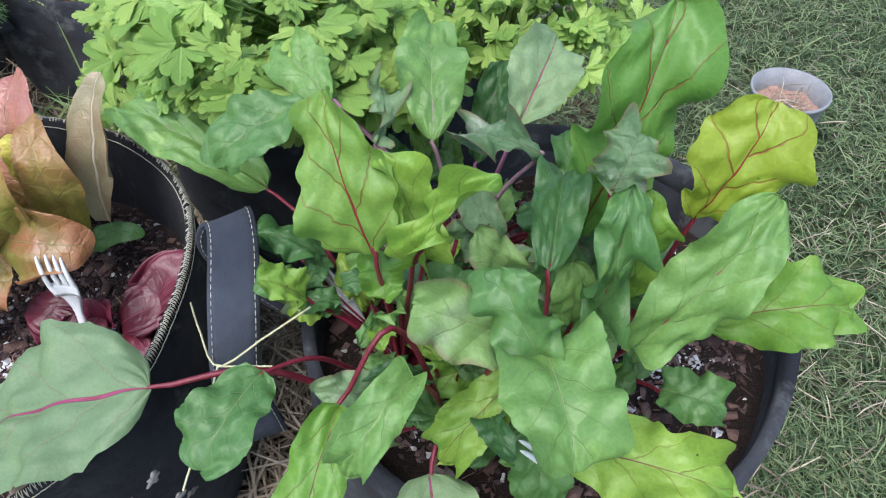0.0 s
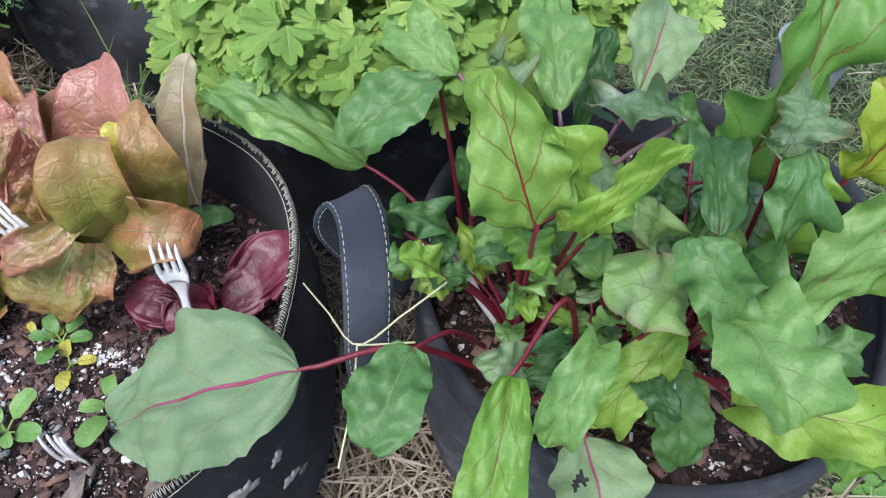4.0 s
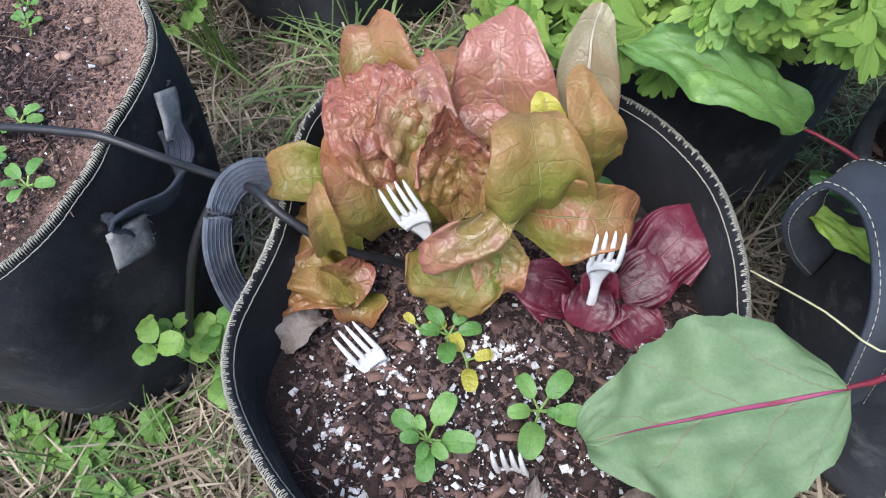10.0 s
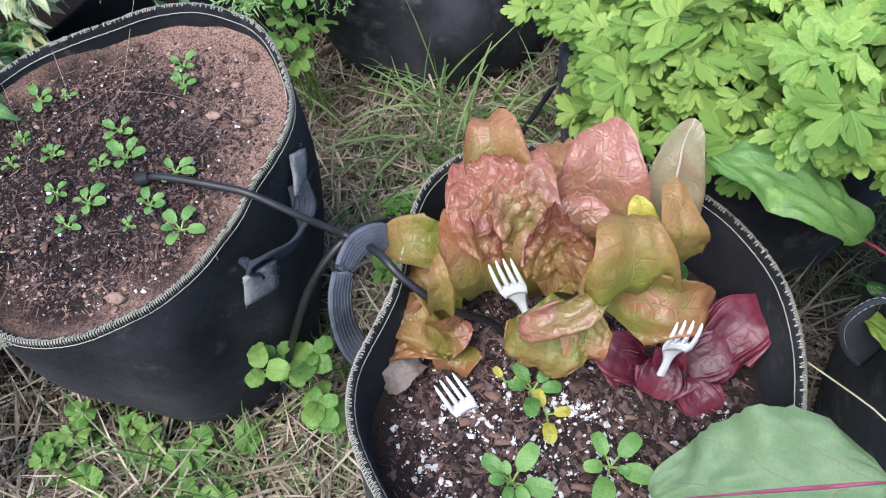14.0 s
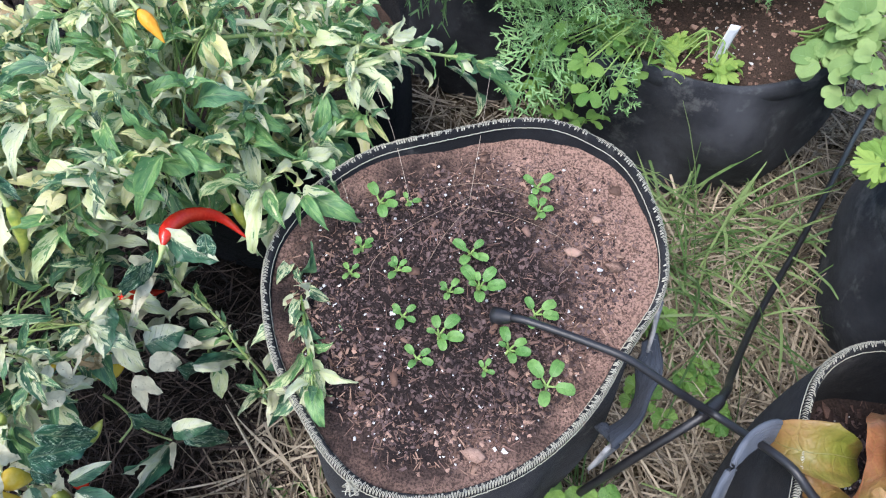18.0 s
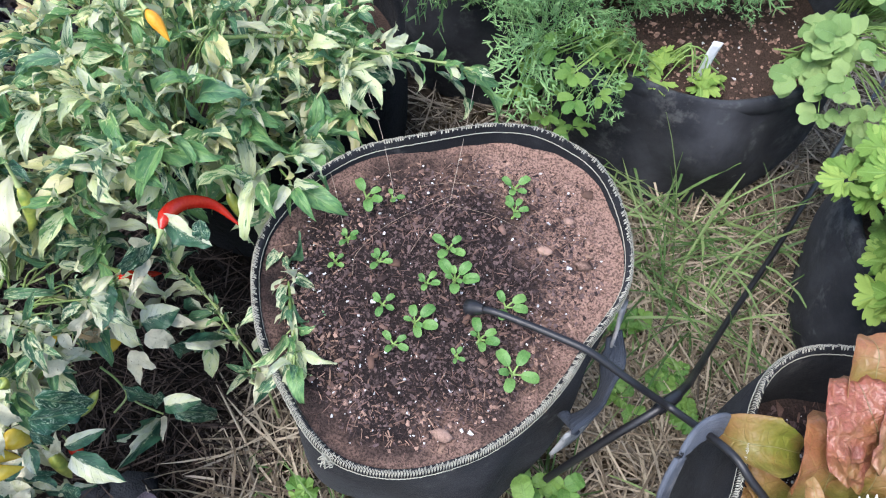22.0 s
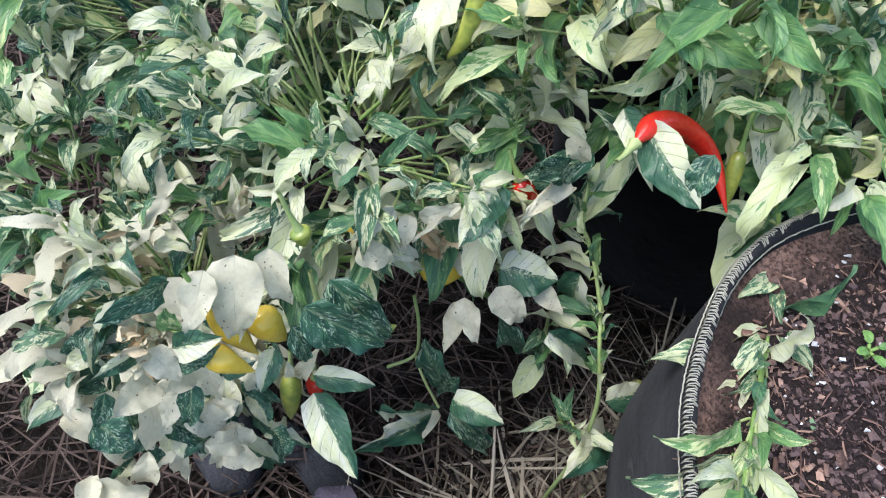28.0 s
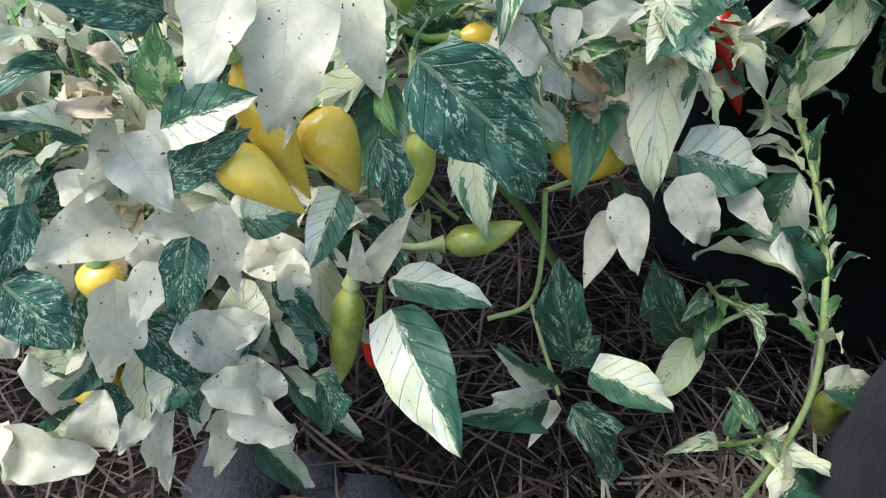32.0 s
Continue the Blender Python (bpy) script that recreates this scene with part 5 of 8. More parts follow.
for i in range(34):
    b = (b1, b2, b1, b3)[i % 4]
    c = np.array(b.location)
    a, d, h = rng_b.uniform(0, 6.28), rng_b.uniform(0.0, 0.055), rng_b.uniform(0.05, 0.13)
    base = c + (d * math.cos(a), d * math.sin(a), h)
    g = rng_b.uniform(0.018, 0.036)
    tip = base + (g * math.cos(a), g * math.sin(a) - 0.006, rng_b.uniform(-0.012, 0.02))
    stalked_leaf(b, tuple(c), base, tip, rng_b.uniform(0.016, 0.028), (beet_green, beet_dark, beet_lime, beet_dusty)[i // 4 % 4], beet_stalk, 300 + i, tuple(rng_b.normal(0, 0.3, 3) + (0, -0.5, 1)), p=0.45, q=0.45, curl=rng_b.uniform(0.3, 1.0), fold=rng_b.uniform(0.1, 0.5), ruffle=0.05, lobe=0.1, stalk=0.0016)
for i in range(14):
    b = (b1, b2, b3, b4, b1, b3)[i % 6]
    c = np.array(b.location) + rng_b.normal(0, 0.012, 3) * (1, 1, 0)
    a, h = rng_b.uniform(0, 6.28), rng_b.uniform(0.06, 0.17)
    end = c + (math.cos(a) * rng_b.uniform(0.02, 0.07), math.sin(a) * rng_b.uniform(0.02, 0.07), h)
    if end[0] < -0.035:
        continue
    part("stalk", tube(spline([c - (0, 0, 0.01), (c + end) / 2 + rng_b.normal(0, 0.008, 3), end], 12), np.linspace(0.0036, 0.0018, 12), 7), beet_stalk, b)

# ---- lettuces ----
head = thing("lettuce", (-0.445, 0.465, 0.263), "large bronze and pink lettuce with blistered leaves", "lettuce")


def fan(rng, width, curl=0.5, roll=0.8, fold=0.2, ruffle=0.1, waves=3.0, blister=0.05, cells=5.0, neck=0.36, blunt=0.60, frill=0.0, run=1.3, n=40, m=31):
    """A broad leaf with a round far edge, from the origin towards (0, 1, 0); its edge waves and its far end rolls over."""
    u, s = np.linspace(0, 1, n), np.sin(np.linspace(-1, 1, m) * math.pi / 2)
    U, S = np.meshgrid(u, s, indexing="ij")
    A = np.abs(S)
    ang = curl * (0.5 - u) * 2 - roll * np.clip((u - 0.55) / 0.45, 0, 1) ** 1.3
    y = np.concatenate([[0], np.cumsum(np.cos((ang[1:] + ang[:-1]) / 2) / (n - 1))])
    z = np.concatenate([[0], np.cumsum(np.sin((ang[1:] + ang[:-1]) / 2) / (n - 1))])
    along = U * (1 - blunt * (1 - np.sqrt(1 - 0.96 * A ** 2)) / 0.8 * U)
    half = width / 2 * (neck + (1 - neck) * np.sin(math.pi / 2 * U ** 0.9))
    half = half * (1 - 0.10 * U ** 5) * (1 + 0.08 * np.sin(U * 4 + rng.uniform(0, 6)) * np.tanh(4 * S))
    e = np.maximum(A ** 2.4 * np.minimum(1, U * 2.5) * (1 - 0.55 * U ** 3), 0.25 * U ** 4)
    lane = 2.0 * S + run * U * np.tanh(3 * S)
    ph = rng.uniform(0, 6.3, 4)
    rise = fold * A ** 1.4 * half
    rise = rise + ruffle * e * (np.sin(waves * lane + ph[0]) + 0.35 * np.sin(waves * 2.1 * lane + ph[1]))
    rise = rise + frill * e ** 2 * (np.sin(waves * 5.1 * lane + ph[2]) + 0.6 * np.sin(waves * 9.3 * lane + ph[3]))
    k0 = rng.uniform(0, 90)
    bumps = np.array([noise.noise((a * cells, b * cells, k0)) + 0.5 * noise.noise((a * cells * 2.3, b * cells * 2.3, k0)) for a, b in zip(along.ravel(), (S * half).ravel())]).reshape(U.shape)
    rise = rise + blister * np.abs(bumps) * np.minimum(1, U * 3) * (1 - 0.6 * np.exp(-(S / 0.09) ** 2))
    an = np.interp(along, u, ang)
    Y, Z = np.interp(along, u, y) - np.sin(an) * rise, np.interp(along, u, z) + np.cos(an) * rise
    X = S * half * (1 - 0.25 * np.abs(fold)) * (1 + frill * 1.2 * e ** 2 * np.sin(waves * 6.0 * lane + ph[1]))
    mid = m // 2
    far = int(np.argmax(np.hypot(Y[:, mid], Z[:, mid])))
    size, a = math.hypot(Y[far, mid], Z[far, mid]), math.atan2(Z[far, mid], Y[far, mid])
    c, d = math.cos(a) / size, math.sin(a) / size
    P = np.stack([X, Y * c + Z * d, Z * c - Y * d], -1)
    F, uv = sheet(n, m)
    return P.reshape(-1, 3), F, uv


def lettuce_leaf(plant, base, tip, width, paint, seed, normal, **shape):
    rng = np.random.default_rng(seed)
    size = np.linalg.norm(np.array(tip) - np.array(base))
    kw = dict(roll=rng.uniform(0.5, 1.6), waves=rng.uniform(0.8, 1.35), blister=0.035, cells=4.0)
    kw.update(shape)
    kw["ruffle"] = shape.get("ruffle", rng.uniform(0.07, 0.12))
    crumple = kw.pop("crumple", 0.005)
    V, F, uv = moved(fan(rng, width * 0.98 / size, **kw), aim(base, tip, normal))
    k0 = rng.uniform(0, 50, 3)
    grow = np.minimum(1.0, np.linalg.norm(V - np.array(base), axis=1) / 0.05)
    push = np.array([noise.noise_vector(p * 26 + k0) * crumple + noise.noise_vector(p * 75 + k0) * crumple * 0.14 for p in V])
    return part("leaf", (V + push * grow[:, None], F, uv), paint, plant)


lettuce_leaf(head, (-0.549, 0.500, 0.353), (-0.621, 0.500, 0.354), 0.060, lettuce_yellow, 201, (0.1, -0.5, 1.0), curl=0.9, roll=1.2, ruffle=0.11)
lettuce_leaf(head, (-0.522, 0.478, 0.307), (-0.544, 0.515, 0.401), 0.104, lettuce_bronze, 202, (0.2, -0.7, 0.7), curl=0.7, roll=1.7, ruffle=0.10)
lettuce_leaf(head, (-0.483, 0.480, 0.304), (-0.496, 0.510, 0.397), 0.075, lettuce_bronze, 203, (-0.2, -0.7, 0.7), curl=0.6, roll=1.2, ruffle=0.10)
lettuce_leaf(head, (-0.568, 0.445, 0.329), (-0.566, 0.450, 0.410), 0.034, lettuce_yellow, 204, (0.2, -0.5, 0.9), curl=0.8, roll=1.0)
lettuce_leaf(head, (-0.483, 0.490, 0.362), (-0.537, 0.545, 0.437), 0.111, lettuce_red, 205, (0.1, -0.75, 0.65), blister=0.11, cells=6.0, roll=1.3, ruffle=0.10)
lettuce_leaf(head, (-0.468, 0.490, 0.371), (-0.493, 0.550, 0.437), 0.080, lettuce_rose, 206, (0.0, -0.8, 0.6), blister=0.10, cells=6.5, roll=1.3, ruffle=0.11)
lettuce_leaf(head, (-0.501, 0.530, 0.381), (-0.530, 0.590, 0.451), 0.077, lettuce_bronze, 207, (0.1, -0.85, 0.5), blister=0.05, roll=1.1, curl=0.4)
lettuce_leaf(head, (-0.449, 0.455, 0.353), (-0.464, 0.480, 0.459), 0.087, lettuce_red, 208, (0.0, -0.9, 0.3), fold=0.6, curl=-0.3, roll=-0.6, blister=0.12, cells=7.0)
lettuce_leaf(head, (-0.445, 0.530, 0.360), (-0.454, 0.575, 0.433), 0.084, lettuce_bronze, 209, (-0.1, -0.85, 0.5), blister=0.06, cells=6.0, roll=1.5)
lettuce_leaf(head, (-0.411, 0.515, 0.333), (-0.419, 0.575, 0.468), 0.114, lettuce_rose, 210, (-0.1, -0.9, 0.4), curl=0.4, roll=0.7, fold=0.3, ruffle=0.08)
lettuce_leaf(head, (-0.350, 0.515, 0.329), (-0.336, 0.578, 0.468), 0.073, lettuce_pale, 211, (-0.4, -0.8, 0.4), curl=0.2, roll=0.3, fold=0.5, ruffle=0.06)
lettuce_leaf(head, (-0.357, 0.480, 0.350), (-0.367, 0.500, 0.472), 0.058, lettuce_yellow, 212, (0.3, -0.8, 0.5), curl=0.5, roll=1.2, ruffle=0.10)
lettuce_leaf(head, (-0.396, 0.452, 0.366), (-0.401, 0.455, 0.462), 0.100, lettuce_yellow, 213, (0.1, -0.8, 0.5), curl=0.8, roll=1.7, ruffle=0.12)
lettuce_leaf(head, (-0.380, 0.490, 0.401), (-0.386, 0.500, 0.453), 0.038, seedling_yellow, 214, (0.0, -0.9, 0.4), curl=0.5, roll=1.0)
lettuce_leaf(head, (-0.410, 0.448, 0.370), (-0.316, 0.435, 0.378), 0.082, lettuce_bronze, 215, (0.1, -0.7, 0.7), curl=0.6, roll=0.9)
lettuce_leaf(head, (-0.399, 0.436, 0.409), (-0.487, 0.410, 0.359), 0.047, lettuce_rose, 216, (0.1, -0.7, 0.6), curl=0.6, fold=-0.5, ruffle=0.12, blister=0.06)
lettuce_leaf(head, (-0.444, 0.446, 0.352), (-0.468, 0.402, 0.301), 0.098, lettuce_yellow, 217, (0.0, -0.8, 0.6), curl=0.5, blister=0.09, cells=6.0)
lettuce_leaf(head, (-0.425, 0.445, 0.350), (-0.423, 0.402, 0.309), 0.055, lettuce_bronze, 218, (0.1, -0.8, 0.6), curl=0.6, blister=0.07, cells=6.0)
lettuce_leaf(head, (-0.455, 0.490, 0.285), (-0.454, 0.500, 0.368), 0.119, lettuce_bronze, 219, (0.0, -0.9, 0.4), curl=0.3, roll=0.4)
lettuce_leaf(head, (-0.419, 0.500, 0.327), (-0.435, 0.530, 0.415), 0.089, lettuce_rose, 220, (0.0, -0.9, 0.4), curl=0.4, roll=1.2, ruffle=0.10)
lettuce_leaf(head, (-0.380, 0.505, 0.295), (-0.316, 0.512, 0.318), 0.036, beet_dark, 221, (0.1, -0.4, 1.0), curl=0.5, roll=0.6, ruffle=0.06)
side_lettuce = thing("lettuce", (-0.545, 0.410, 0.263), "small bronze lettuce with a red curled leaf", "lettuce")
S = np.array(side_lettuce.location)
lettuce_leaf(side_lettuce, S + (0, 0.03, 0.01), (-0.622, 0.447, 0.300), 0.074, lettuce_yellow, 221, (0.2, -0.4, 1), curl=0.8)
lettuce_leaf(side_lettuce, S + (-0.01, 0.03, 0.01), (-0.622, 0.420, 0.285), 0.068, lettuce_bronze, 222, (0.1, -0.3, 1), curl=0.8, blister=0.10, cells=7.0)
lettuce_leaf(side_lettuce, S + (0, 0.02, 0.01), (-0.552, 0.402, 0.272), 0.060, lettuce_bronze, 223, (0, -0.3, 1), curl=0.9)
lettuce_leaf(side_lettuce, S + (-0.03, 0.03, 0.02), (-0.540, 0.438, 0.312), 0.061, lettuce_red, 224, (0.3, -0.7, 0.6), curl=0.8)
lettuce_leaf(side_lettuce, S + (-0.01, 0.04, 0.02), (-0.603, 0.478, 0.335), 0.054, lettuce_yellow, 225, (0.5, -0.4, 0.6), curl=0.6)
wine = thing("lettuce", (-0.337, 0.418, 0.263), "wine-red frilled lettuce lying over the mix", "lettuce")
W = np.array(wine.location)
wl = dict(frill=0.075, ruffle=0.055, waves=1.7, run=1.0, crumple=0.005, blister=0.02, cells=4.0, curl=0.4, roll=0.5, fold=0.12, neck=0.34, n=54, m=61)
lettuce_leaf(wine, W + (0.03, 0.005, 0.01), (-0.238, 0.478, 0.318), 0.082, lettuce_wine, 231, (-0.3, -0.6, 0.9), **wl)
lettuce_leaf(wine, W + (0.02, 0.0, 0.02), (-0.268, 0.440, 0.296), 0.064, lettuce_wine, 232, (0, -0.5, 1), **wl)
lettuce_leaf(wine, W + (-0.02, 0.0, 0.01), (-0.412, 0.434, 0.292), 0.064, lettuce_wine, 233, (0.2, -0.5, 1), **wl)
lettuce_leaf(wine, W + (-0.015, -0.002, 0.012), (-0.402, 0.414, 0.278), 0.045, lettuce_wine, 237, (0.1, -0.4, 1), **wl)
lettuce_leaf(wine, W + (0, 0.0, 0.03), (-0.350, 0.388, 0.274), 0.064, lettuce_wine, 234, (0, -0.6, 1), **wl)
lettuce_leaf(wine, W + (0.02, -0.01, 0.01), (-0.292, 0.378, 0.258), 0.055, lettuce_wine, 235, (0, -0.3, 1), **wl)
lettuce_leaf(wine, W + (0, 0, 0.01), (-0.348, 0.425, 0.312), 0.042, lettuce_wine, 236, (0.2, -0.7, 0.6), **wl)
lettuce_leaf(wine, W + (0.005, 0.005, 0.01), (-0.325, 0.430, 0.306), 0.036, lettuce_wine, 238, (-0.4, -0.6, 0.6), **wl)


# ---- seedlings ----
def seedling(place, size, count, paint, label, seed, rise=0.35, category="seedling", group="seedlings", round_=0.62):
    rng = np.random.default_rng(seed)
    ob = thing("seedling", place, label, category, group)
    c = np.array(place, float)
    top = c + (rng.normal(0, 0.002), rng.normal(0, 0.002), size * 0.28)
    part("stem", tube(spline([c - (0, 0, 0.004), (c + top) / 2 + rng.normal(0, 0.0015, 3), top], 8), (0.0014,) * 8, 6), weed_stem, ob)
    for i in range(count):
        a = i * 2.4 + rng.uniform(-0.4, 0.4)
        far = size * (1.0 if i < 4 else 0.6) * rng.uniform(0.75, 1.1)
        d = np.array([math.cos(a), math.sin(a), 0])
        base = top + d * far * 0.28 + (0, 0, far * rise * 0.3 + i * 0.0012)
        tip = top + d * far + (0, 0, far * rise * rng.uniform(0.2, 1.2) + i * 0.0015)
        leaf = part("leaf", moved(blade(rng, width=round_, p=0.5, q=0.4, curl=0.5, fold=0.15, ruffle=0.02, n=12, m=9, pucker=0.01), aim(base, tip, d * -0.3 + (0, -0.2, 1))), paint, ob)
        part("stalk", tube(spline([top, (top + base) / 2, base], 6), (0.0011,) * 6, 5), weed_stem, leaf)
    return ob


seedling((-0.470, 0.388, 0.262), 0.038, 5, seedling_green, "bright green seedling beside the lettuce", 301)
seedling((-0.486, 0.292, 0.262), 0.040, 8, seedling_green, "bright green leafy seedling on the mix", 302)
seedling((-0.393, 0.314, 0.262), 0.044, 6, seedling_green, "bright green seedling with round leaves", 303)
seedling((-0.452, 0.362, 0.262), 0.030, 3, seedling_yellow, "yellowed seedling lying on the mix", 304, 0.1)
seedling((-0.500, 0.396, 0.262), 0.024, 2, seedling_yellow, "small yellowing seedling by the lettuce", 305, 0.2)
for i, (x, y, s, k) in enumerate(((-1.047, 0.642, 0.026, 4), (-1.014, 0.651, 0.016, 3), (-0.888, 0.695, 0.022, 5), (-0.881, 0.667, 0.024, 5), (-1.046, 0.586, 0.016, 5), (-1.051, 0.562, 0.015, 4), (-1.009, 0.575, 0.019, 5), (-0.938, 0.609, 0.023, 6), (-0.951, 0.564, 0.019, 5), (-0.923, 0.574, 0.028, 7), (-0.991, 0.528, 0.020, 5), (-0.950, 0.516, 0.028, 6), (-0.964, 0.492, 0.018, 4), (-0.860, 0.556, 0.026, 4), (-0.881, 0.519, 0.026, 5), (-0.897, 0.498, 0.014, 4), (-0.838, 0.495, 0.032, 5))):
    seedling((x, y, 0.362 + slope(y, 0.2)), s * 0.86, k, seedling_green, "small green seedling in the wet middle of the mix", 320 + i)


# ---- forks ----
def fork_model():
    """A plastic picnic fork that lies along +y, tines last, 0.165 long."""
    ob = thing("plastic_fork", (0, 0, 0), "white plastic fork stuck upright in the mix", "fork", "white plastic forks")
    y = np.linspace(0, 0.112, 14)
    w = np.interp(y, (0, 0.02, 0.09, 0.112), (0.007, 0.0055, 0.0042, 0.011))
    rows = []
    for a, b in zip(y, w):
        dip = 0.004 * math.exp(-((a - 0.1) / 0.02) ** 2)
        rows.append([(-b, a, -dip), (-b * 0.6, a, 0.0016 - dip), (b * 0.6, a, 0.0016 - dip), (b, a, -dip), (b * 0.6, a, -0.0012 - dip), (-b * 0.6, a, -0.0012 - dip)])
    V = np.array(rows)
    n, m = V.shape[:2]
    i, j = np.meshgrid(np.arange(n - 1), np.arange(m), indexing="ij")
    F = np.stack([i * m + j, i * m + (j + 1) % m, (i + 1) * m + (j + 1) % m, (i + 1) * m + j], -1).reshape(-1, 4)
    part("handle", (V.reshape(-1, 3), F, np.zeros((n * m, 2))), plastic_white, ob)
    ys = np.linspace(0.112, 0.130, 6)
    rows = []
    for a in ys:
        b = 0.011 + 0.0025 * math.sin((a - 0.112) / 0.018 * 1.57)
        for x in np.linspace(-b, b, 9):
            rows.append((x, a, 0.0035 * (x / b) ** 2 - 0.003 + 0.05 * (a - 0.112)))
    V = np.array(rows)
    F, _ = sheet(6, 9)
    V2 = V - (0, 0, 0.0014)
    rim = np.concatenate([np.arange(9), np.arange(1, 6) * 9 + 8, np.arange(44, 44 - 8, -1) + 0, np.arange(4, 0, -1) * 9])
    rim = rim[np.sort(np.unique(rim, return_index=True)[1])]
    R = np.stack([rim, np.roll(rim, -1), np.roll(rim, -1) + 54, rim + 54], 1)
    part("bowl", (np.vstack([V, V2]), np.vstack([F[:, ::-1], F + 54, R]), None), plastic_white, ob)
    for x in (-0.0112, -0.0037, 0.0037, 0.0112):
        ys = np.linspace(0.128, 0.166, 9)
        rows = []
        for a in ys:
            f = (a - 0.128) / 0.038
            h, t = 0.0023 * (1 - 0.55 * f ** 2) * (0.35 if f > 0.99 else 1), 0.0009
            z = 0.0035 * (x / 0.0135) ** 2 - 0.0028 + 0.0008 + 0.006 * f * (1 - f) * 1.2 - 0.002 * f
            rows += [(x * (1 - 0.05 * f) - h, a, z - t), (x * (1 - 0.05 * f) + h, a, z - t), (x * (1 - 0.05 * f) + h, a, z + t), (x * (1 - 0.05 * f) - h, a, z + t)]
        V = np.array(rows)
        i, j = np.meshgrid(np.arange(8), np.arange(4), indexing="ij")
        F = np.stack([i * 4 + j, i * 4 + (j + 1) % 4, (i + 1) * 4 + (j + 1) % 4, (i + 1) * 4 + j], -1).reshape(-1, 4)
        F = np.vstack([F, [[32, 33, 34, 35]]])
        part("tine", (V, F, None), plastic_white, ob)
    return ob


fork_ob = fork_model()


def fork_at(head_, foot, normal):
    """Puts the fork so that its tines end at head_ and its handle runs towards foot."""
    h, f = np.array(head_), np.array(foot)
    d = (h - f) / np.linalg.norm(h - f)
    M = aim(h - d * 0.166, h, normal)
    M[:3, :3] /= 0.166
    return Matrix(M.tolist())


fork_ob.matrix_basis = fork_at((-0.508, 0.452, 0.402), (-0.472, 0.444, 0.300), (0, -1, 0.5))
copy_thing(fork_ob, fork_at((-0.340, 0.404, 0.394), (-0.344, 0.404, 0.29), (0.05, -1, 0.4)))
copy_thing(fork_ob, fork_at((-0.556, 0.372, 0.312), (-0.520, 0.352, 0.242), (0.2, -0.6, 0.7)))
copy_thing(fork_ob, fork_at((-0.425, 0.266, 0.311), (-0.408, 0.262, 0.20), (-0.2, -0.9, 0.4)))
copy_thing(fork_ob, fork_at((-0.106, 0.395, 0.410), (-0.055, 0.385, 0.32), (-0.3, -0.7, 0.6)))
copy_thing(fork_ob, fork_at((0.072, 0.262, 0.385), (0.115, 0.29, 0.28), (0.5, -0.3, 0.7)))



# ---- handles of the bags ----
def handle(bag, points, across, width, label, lines=(-0.4, 0.4), k=30, thick=0.0035, rise=0.0026, paint=webbing):
    h = part("handle", strap(points, across, width, thick, k), paint, bag, label)
    for f in lines:
        for r in (rise, -rise):
            part("seam", dashes(strap_line(points, across, width, width * f, r), 0.0045, 0.002, 0.00045), thread_white, h)
    return h


handle(beet_bag, [(-0.150, 0.312, 0.270), (-0.160, 0.318, 0.345), (-0.158, 0.345, 0.405), (-0.163, 0.390, 0.438), (-0.178, 0.425, 0.432), (-0.192, 0.428, 0.395), (-0.165, 0.440, 0.330), (-0.128, 0.450, 0.275)], ((1, 0.4, 0.1), (0.9, 0.6, 0.2)), 0.040, "wide navy webbing handle with pale stitched edges", (-0.42, 0.42), 44)
handle(let_bag, [(-0.612, 0.505, 0.338), (-0.632, 0.500, 0.366), (-0.652, 0.483, 0.370), (-0.664, 0.458, 0.354), (-0.667, 0.436, 0.326), (-0.660, 0.420, 0.288), (-0.636, 0.405, 0.25)], ((0.3, 0.5, 0.8), (0.2, 0.9, 0.3)), 0.030, "blue-grey ribbed webbing loop on the side", (), 30, paint=webbing_grey)
for f in (-0.42, -0.28, -0.14, 0.0, 0.14, 0.28, 0.42):
    pts = [(-0.612, 0.505, 0.338), (-0.632, 0.500, 0.366), (-0.652, 0.483, 0.370), (-0.664, 0.458, 0.354), (-0.667, 0.436, 0.326), (-0.660, 0.420, 0.288), (-0.636, 0.405, 0.25)]
    for r in (0.0022, -0.0022):
        part("rib", tube(strap_line(pts, ((0.3, 0.5, 0.8), (0.2, 0.9, 0.3)), 0.030, 0.030 * f, r, 40), 0.0006, 5), webbing_grey, let_bag, "raised rib of the webbing")
SED_LOOP = [(-0.741, 0.586, 0.340), (-0.735, 0.572, 0.322), (-0.734, 0.546, 0.308), (-0.742, 0.516, 0.312), (-0.757, 0.487, 0.335), (-0.770, 0.473, 0.338), (-0.770, 0.480, 0.318)]
SED_WAY = ((0.1, 0.9, 0.4), (0.5, -0.6, 0.5))
handle(sed_bag, SED_LOOP, SED_WAY, 0.028, "twisted worn webbing loop hanging on the side", (), 30, paint=webbing)
for f in (-0.4, -0.2, 0.0, 0.2, 0.4):
    for r in (0.0022, -0.0022):
        part("rib", tube(strap_line(SED_LOOP, SED_WAY, 0.028, 0.028 * f, r, 40), 0.0006, 5), webbing, sed_bag, "raised rib of the webbing")


